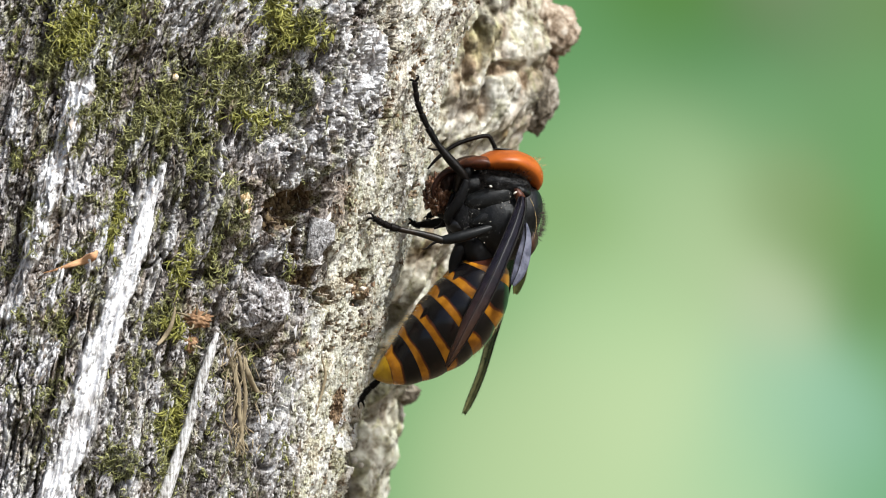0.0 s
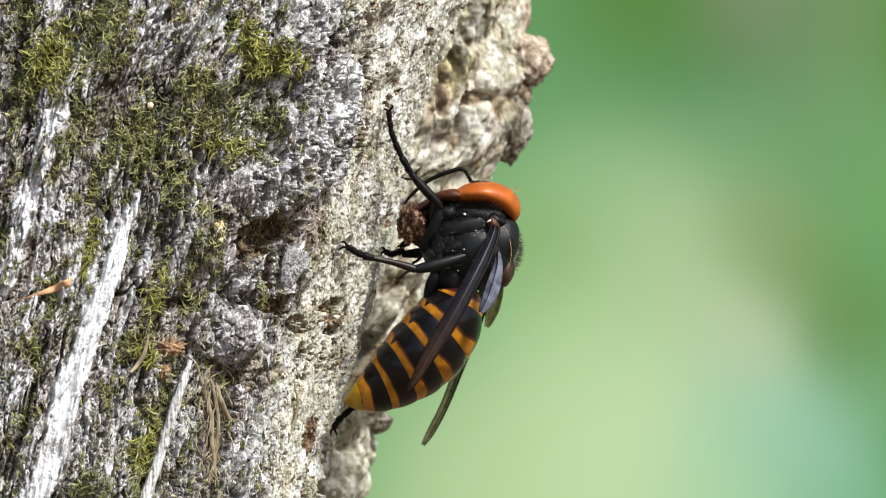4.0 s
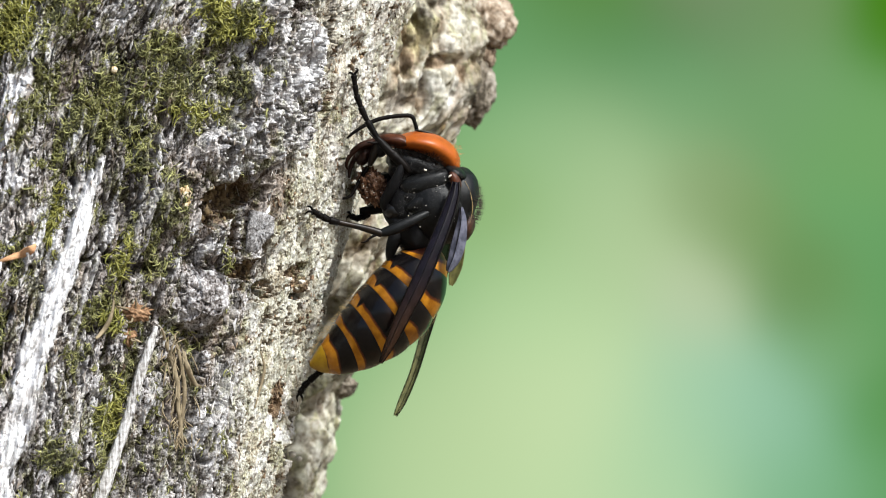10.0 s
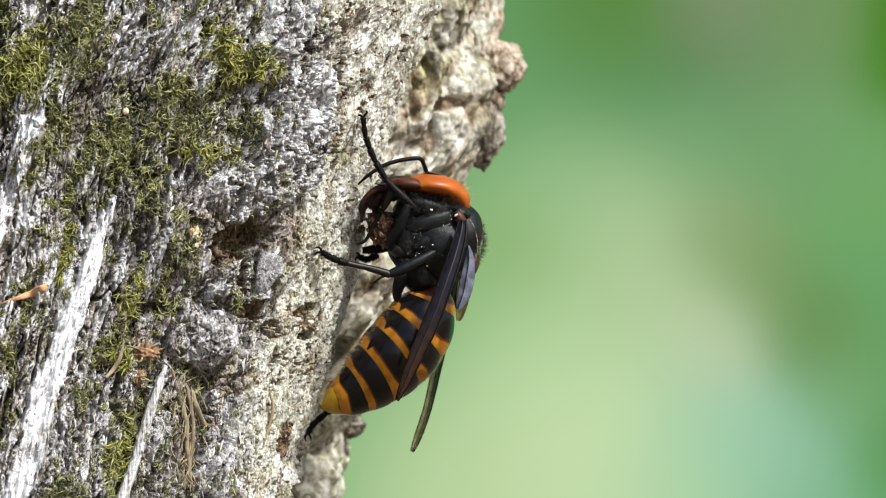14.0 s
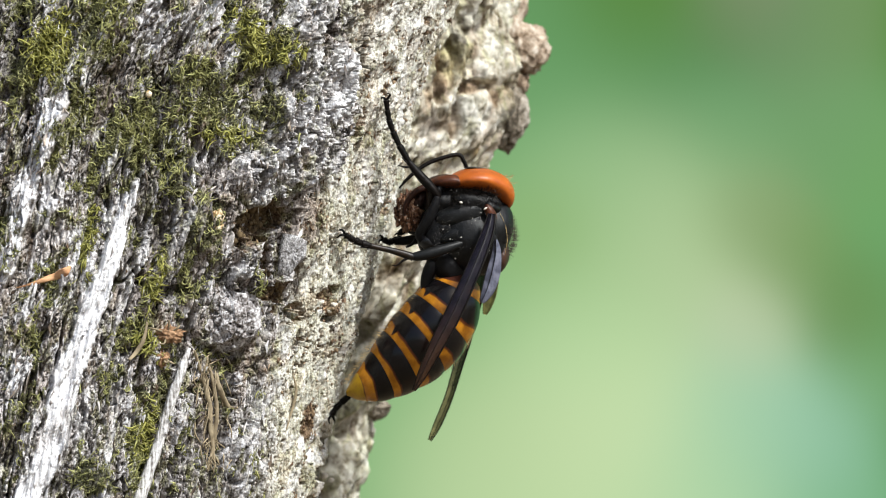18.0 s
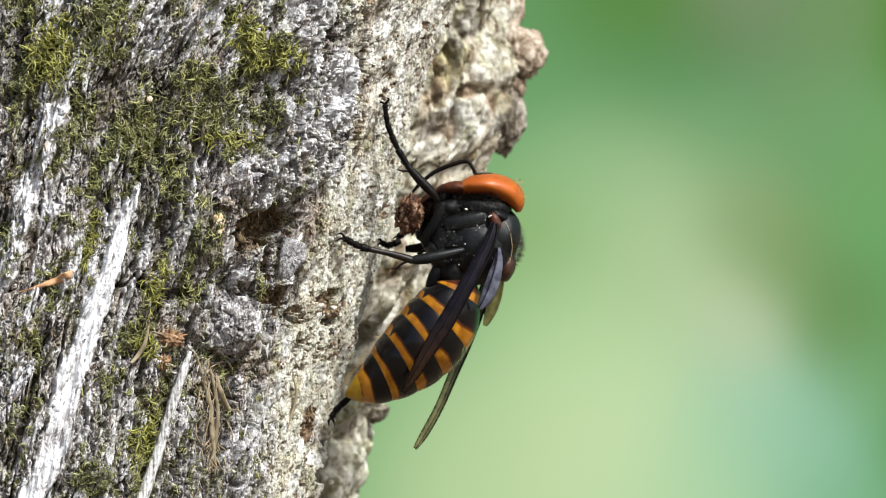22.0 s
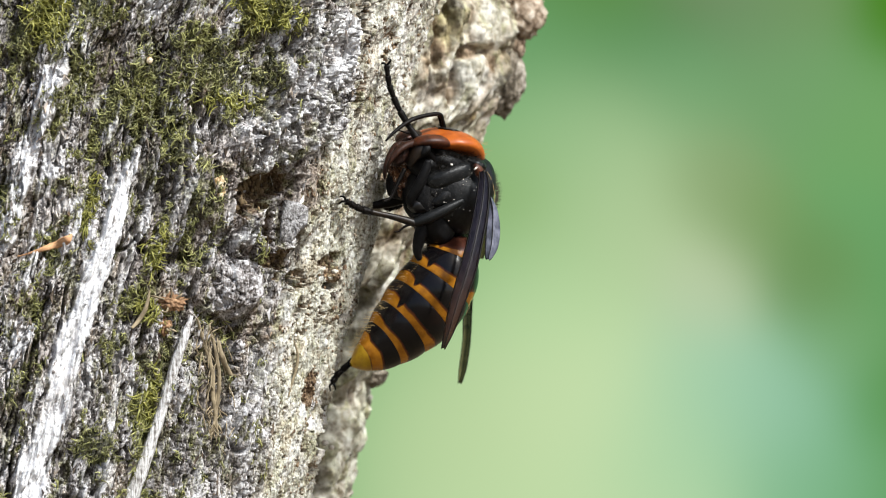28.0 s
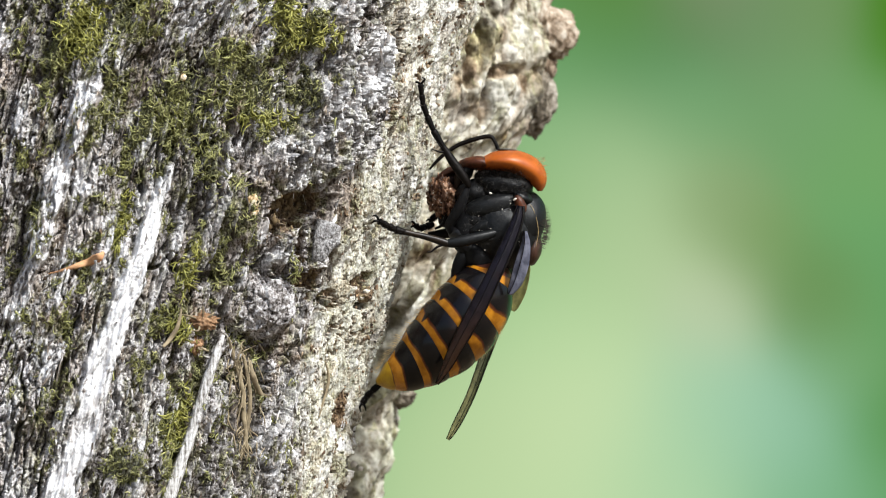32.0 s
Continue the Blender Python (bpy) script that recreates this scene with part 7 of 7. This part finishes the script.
    walk(middle_femur, [
        (0, pose(0.00031, -0.00602, 0.01100, 0.0, 2.5, 0.0)),
        (0.5, pose(0.00031, -0.00602, 0.01100, 0.0, 0.4, 0.0)),
        (1, pose(0.00031, -0.00602, 0.01100, 0.0, -8.3, 0.0)),
        (1.5, pose(0.00031, -0.00602, 0.01100, 0.0, -6.8, 0.0)),
        (2, pose(0.00031, -0.00602, 0.01100, 0.0, -11.6, 0.0)),
        (2.5, pose(0.00031, -0.00602, 0.01100, 0.0, -15.9, 0.0)),
        (3, pose(0.00031, -0.00602, 0.01100, 0.0, -15.3, 0.0)),
        (3.5, pose(0.00031, -0.00602, 0.01100, 0.0, -1.9, 0.0)),
        (5.5, pose(0.00031, -0.00602, 0.01100, 0.0, 4.2, 0.0)),
        (6, pose(0.00031, -0.00602, 0.01100, 0.0, 2.2, 0.0)),
        (6.5, pose(0.00031, -0.00602, 0.01100, 0.0, 3.0, 0.0)),
        (7, pose(0.00031, -0.00602, 0.01100, 0.0, 1.8, 0.0)),
        (7.5, pose(0.00031, -0.00602, 0.01100, 0.0, -0.6, 0.0)),
        (8, pose(0.00031, -0.00602, 0.01100, 0.0, 3.2, 0.0)),
        (8.5, pose(0.00031, -0.00602, 0.01100, 0.0, -2.8, 0.0)),
        (9, pose(0.00031, -0.00602, 0.01100, 0.0, -3.0, 0.0)),
        (9.5, pose(0.00031, -0.00602, 0.01100, 0.0, -2.1, 0.0)),
        (10, pose(0.00031, -0.00602, 0.01100, 0.0, -6.7, 0.0)),
        (10.5, pose(0.00031, -0.00602, 0.01100, 0.0, -1.3, 0.0)),
        (11, pose(0.00031, -0.00602, 0.01100, 0.0, 0.5, 0.0)),
        (11.5, pose(0.00031, -0.00602, 0.01100, 0.0, 0.6, 0.0)),
        (12, pose(0.00031, -0.00602, 0.01100, 0.0, -5.6, 0.0)),
        (12.5, pose(0.00031, -0.00602, 0.01100, 0.0, -0.7, 0.0)),
        (13, pose(0.00031, -0.00602, 0.01100, 0.0, -0.0, 0.0)),
        (13.5, pose(0.00031, -0.00602, 0.01100, 0.0, -7.7, 0.0)),
        (14, pose(0.00031, -0.00602, 0.01100, 0.0, -9.8, 0.0)),
        (14.5, pose(0.00031, -0.00602, 0.01100, 0.0, -14.2, 0.0)),
        (16.5, pose(0.00031, -0.00602, 0.01100, 0.0, -7.2, 0.0)),
        (17, pose(0.00031, -0.00602, 0.01100, 0.0, -4.7, 0.0)),
        (17.5, pose(0.00031, -0.00602, 0.01100, 0.0, 1.6, 0.0)),
        (18, pose(0.00031, -0.00602, 0.01100, 0.0, 1.1, 0.0)),
        (18.5, pose(0.00031, -0.00602, 0.01100, 0.0, -1.5, 0.0)),
        (19, pose(0.00031, -0.00602, 0.01100, 0.0, 1.9, 0.0)),
        (19.5, pose(0.00031, -0.00602, 0.01100, 0.0, -0.3, 0.0)),
        (20, pose(0.00031, -0.00602, 0.01100, 0.0, -1.1, 0.0)),
        (20.5, pose(0.00031, -0.00602, 0.01100, 0.0, 1.4, 0.0)),
        (21, pose(0.00031, -0.00602, 0.01100, 0.0, 2.2, 0.0)),
        (21.5, pose(0.00031, -0.00602, 0.01100, 0.0, 3.0, 0.0)),
        (22, pose(0.00031, -0.00602, 0.01100, 0.0, 5.8, 0.0)),
        (22.5, pose(0.00031, -0.00602, 0.01100, 0.0, -0.2, 0.0)),
        (23, pose(0.00031, -0.00602, 0.01100, 0.0, -0.5, 0.0)),
        (23.5, pose(0.00031, -0.00602, 0.01100, 0.0, -4.3, 0.0)),
        (24, pose(0.00031, -0.00602, 0.01100, 0.0, 3.0, 0.0)),
        (24.5, pose(0.00031, -0.00602, 0.01100, 0.0, -0.4, 0.0)),
        (25, pose(0.00031, -0.00602, 0.01100, 0.0, -0.5, 0.0)),
        (25.5, pose(0.00031, -0.00602, 0.01100, 0.0, -1.7, 0.0)),
        (27.5, pose(0.00031, -0.00602, 0.01100, 0.0, -9.6, 0.0)),
        (28, pose(0.00031, -0.00602, 0.01100, 0.0, -7.7, 0.0)),
        (28.5, pose(0.00031, -0.00602, 0.01100, 0.0, -1.1, 0.0)),
        (29, pose(0.00031, -0.00602, 0.01100, 0.0, 3.6, 0.0)),
        (29.5, pose(0.00031, -0.00602, 0.01100, 0.0, 3.3, 0.0)),
        (30, pose(0.00031, -0.00602, 0.01100, 0.0, -2.0, 0.0)),
        (30.5, pose(0.00031, -0.00602, 0.01100, 0.0, -0.1, 0.0)),
        (31, pose(0.00031, -0.00602, 0.01100, 0.0, 4.4, 0.0)),
        (31.5, pose(0.00031, -0.00602, 0.01100, 0.0, 5.6, 0.0)),
        (32, pose(0.00031, -0.00602, 0.01100, 0.0, 4.2, 0.0)),
    ])
    walk(pulp, [
        (0, pose(-0.00857, -0.00046, 0.00348, 0.0, -0.2, 0.0)),
        (0.5, pose(-0.00867, -0.00046, 0.00358, 0.0, -3.9, 0.0)),
        (1, pose(-0.00907, -0.00046, 0.00394, 0.0, -18.7, 0.0)),
        (1.5, pose(-0.00923, -0.00046, 0.00380, 0.0, -24.3, 0.0)),
        (2, pose(-0.00935, -0.00046, 0.00382, 0.0, -28.9, 0.0)),
        (2.5, pose(-0.00940, -0.00046, 0.00363, 0.0, -30.7, 0.0)),
        (3, pose(-0.00922, -0.00046, 0.00378, 0.0, -24.2, 0.0)),
        (3.5, pose(-0.00849, -0.00046, 0.00347, 0.0, 2.8, 0.0)),
        (5.5, pose(-0.00846, -0.00046, 0.00323, 0.0, 3.7, 0.0)),
        (6, pose(-0.00857, -0.00046, 0.00344, 0.0, -0.4, 0.0)),
        (6.5, pose(-0.00850, -0.00046, 0.00330, 0.0, 2.3, 0.0)),
        (7, pose(-0.00845, -0.00046, 0.00335, 0.0, 4.0, 0.0)),
        (7.5, pose(-0.00865, -0.00046, 0.00356, 0.0, -3.1, 0.0)),
        (8, pose(-0.00842, -0.00046, 0.00345, 0.0, 5.0, 0.0)),
        (8.5, pose(-0.00854, -0.00046, 0.00352, 0.0, 0.7, 0.0)),
        (9, pose(-0.00867, -0.00046, 0.00360, 0.0, -3.9, 0.0)),
        (9.5, pose(-0.00877, -0.00046, 0.00369, 0.0, -7.5, 0.0)),
        (10, pose(-0.00916, -0.00046, 0.00381, 0.0, -22.0, 0.0)),
        (10.5, pose(-0.00875, -0.00046, 0.00352, 0.0, -6.9, 0.0)),
        (11, pose(-0.00869, -0.00046, 0.00346, 0.0, -4.8, 0.0)),
        (11.5, pose(-0.00872, -0.00046, 0.00349, 0.0, -5.8, 0.0)),
        (12, pose(-0.00899, -0.00046, 0.00376, 0.0, -15.6, 0.0)),
        (12.5, pose(-0.00872, -0.00046, 0.00361, 0.0, -6.0, 0.0)),
        (13, pose(-0.00860, -0.00046, 0.00355, 0.0, -1.3, 0.0)),
        (13.5, pose(-0.00901, -0.00046, 0.00374, 0.0, -16.5, 0.0)),
        (14, pose(-0.00908, -0.00046, 0.00377, 0.0, -19.0, 0.0)),
        (14.5, pose(-0.00944, -0.00046, 0.00399, 0.0, -32.0, 0.0)),
        (16.5, pose(-0.00935, -0.00046, 0.00376, 0.0, -28.9, 0.0)),
        (17, pose(-0.00901, -0.00046, 0.00348, 0.0, -16.5, 0.0)),
        (17.5, pose(-0.00884, -0.00046, 0.00354, 0.0, -10.2, 0.0)),
        (18, pose(-0.00854, -0.00046, 0.00340, 0.0, 0.8, 0.0)),
        (18.5, pose(-0.00874, -0.00046, 0.00353, 0.0, -6.4, 0.0)),
        (19, pose(-0.00859, -0.00046, 0.00352, 0.0, -1.0, 0.0)),
        (19.5, pose(-0.00866, -0.00046, 0.00350, 0.0, -3.7, 0.0)),
        (20, pose(-0.00869, -0.00046, 0.00350, 0.0, -4.8, 0.0)),
        (20.5, pose(-0.00860, -0.00046, 0.00358, 0.0, -1.4, 0.0)),
        (21, pose(-0.00840, -0.00046, 0.00351, 0.0, 5.8, 0.0)),
        (21.5, pose(-0.00847, -0.00046, 0.00348, 0.0, 3.2, 0.0)),
        (22, pose(-0.00825, -0.00046, 0.00340, 0.0, 11.2, 0.0)),
        (22.5, pose(-0.00854, -0.00046, 0.00362, 0.0, 0.9, 0.0)),
        (23, pose(-0.00881, -0.00046, 0.00369, 0.0, -9.2, 0.0)),
        (23.5, pose(-0.00899, -0.00046, 0.00387, 0.0, -15.5, 0.0)),
        (24, pose(-0.00842, -0.00046, 0.00363, 0.0, 5.3, 0.0)),
        (24.5, pose(-0.00865, -0.00046, 0.00377, 0.0, -3.2, 0.0)),
        (25, pose(-0.00856, -0.00046, 0.00367, 0.0, 0.1, 0.0)),
        (25.5, pose(-0.00879, -0.00046, 0.00366, 0.0, -8.4, 0.0)),
        (27.5, pose(-0.00931, -0.00046, 0.00359, 0.0, -27.3, 0.0)),
        (28, pose(-0.00929, -0.00046, 0.00349, 0.0, -26.7, 0.0)),
        (28.5, pose(-0.00897, -0.00046, 0.00354, 0.0, -15.0, 0.0)),
        (29, pose(-0.00866, -0.00046, 0.00349, 0.0, -3.5, 0.0)),
        (29.5, pose(-0.00867, -0.00046, 0.00355, 0.0, -3.9, 0.0)),
        (30, pose(-0.00896, -0.00046, 0.00380, 0.0, -14.5, 0.0)),
        (30.5, pose(-0.00888, -0.00046, 0.00381, 0.0, -11.6, 0.0)),
        (31, pose(-0.00851, -0.00046, 0.00361, 0.0, 1.8, 0.0)),
        (31.5, pose(-0.00850, -0.00046, 0.00361, 0.0, 2.2, 0.0)),
        (32, pose(-0.00862, -0.00046, 0.00369, 0.0, -2.0, 0.0)),
    ])


motions()
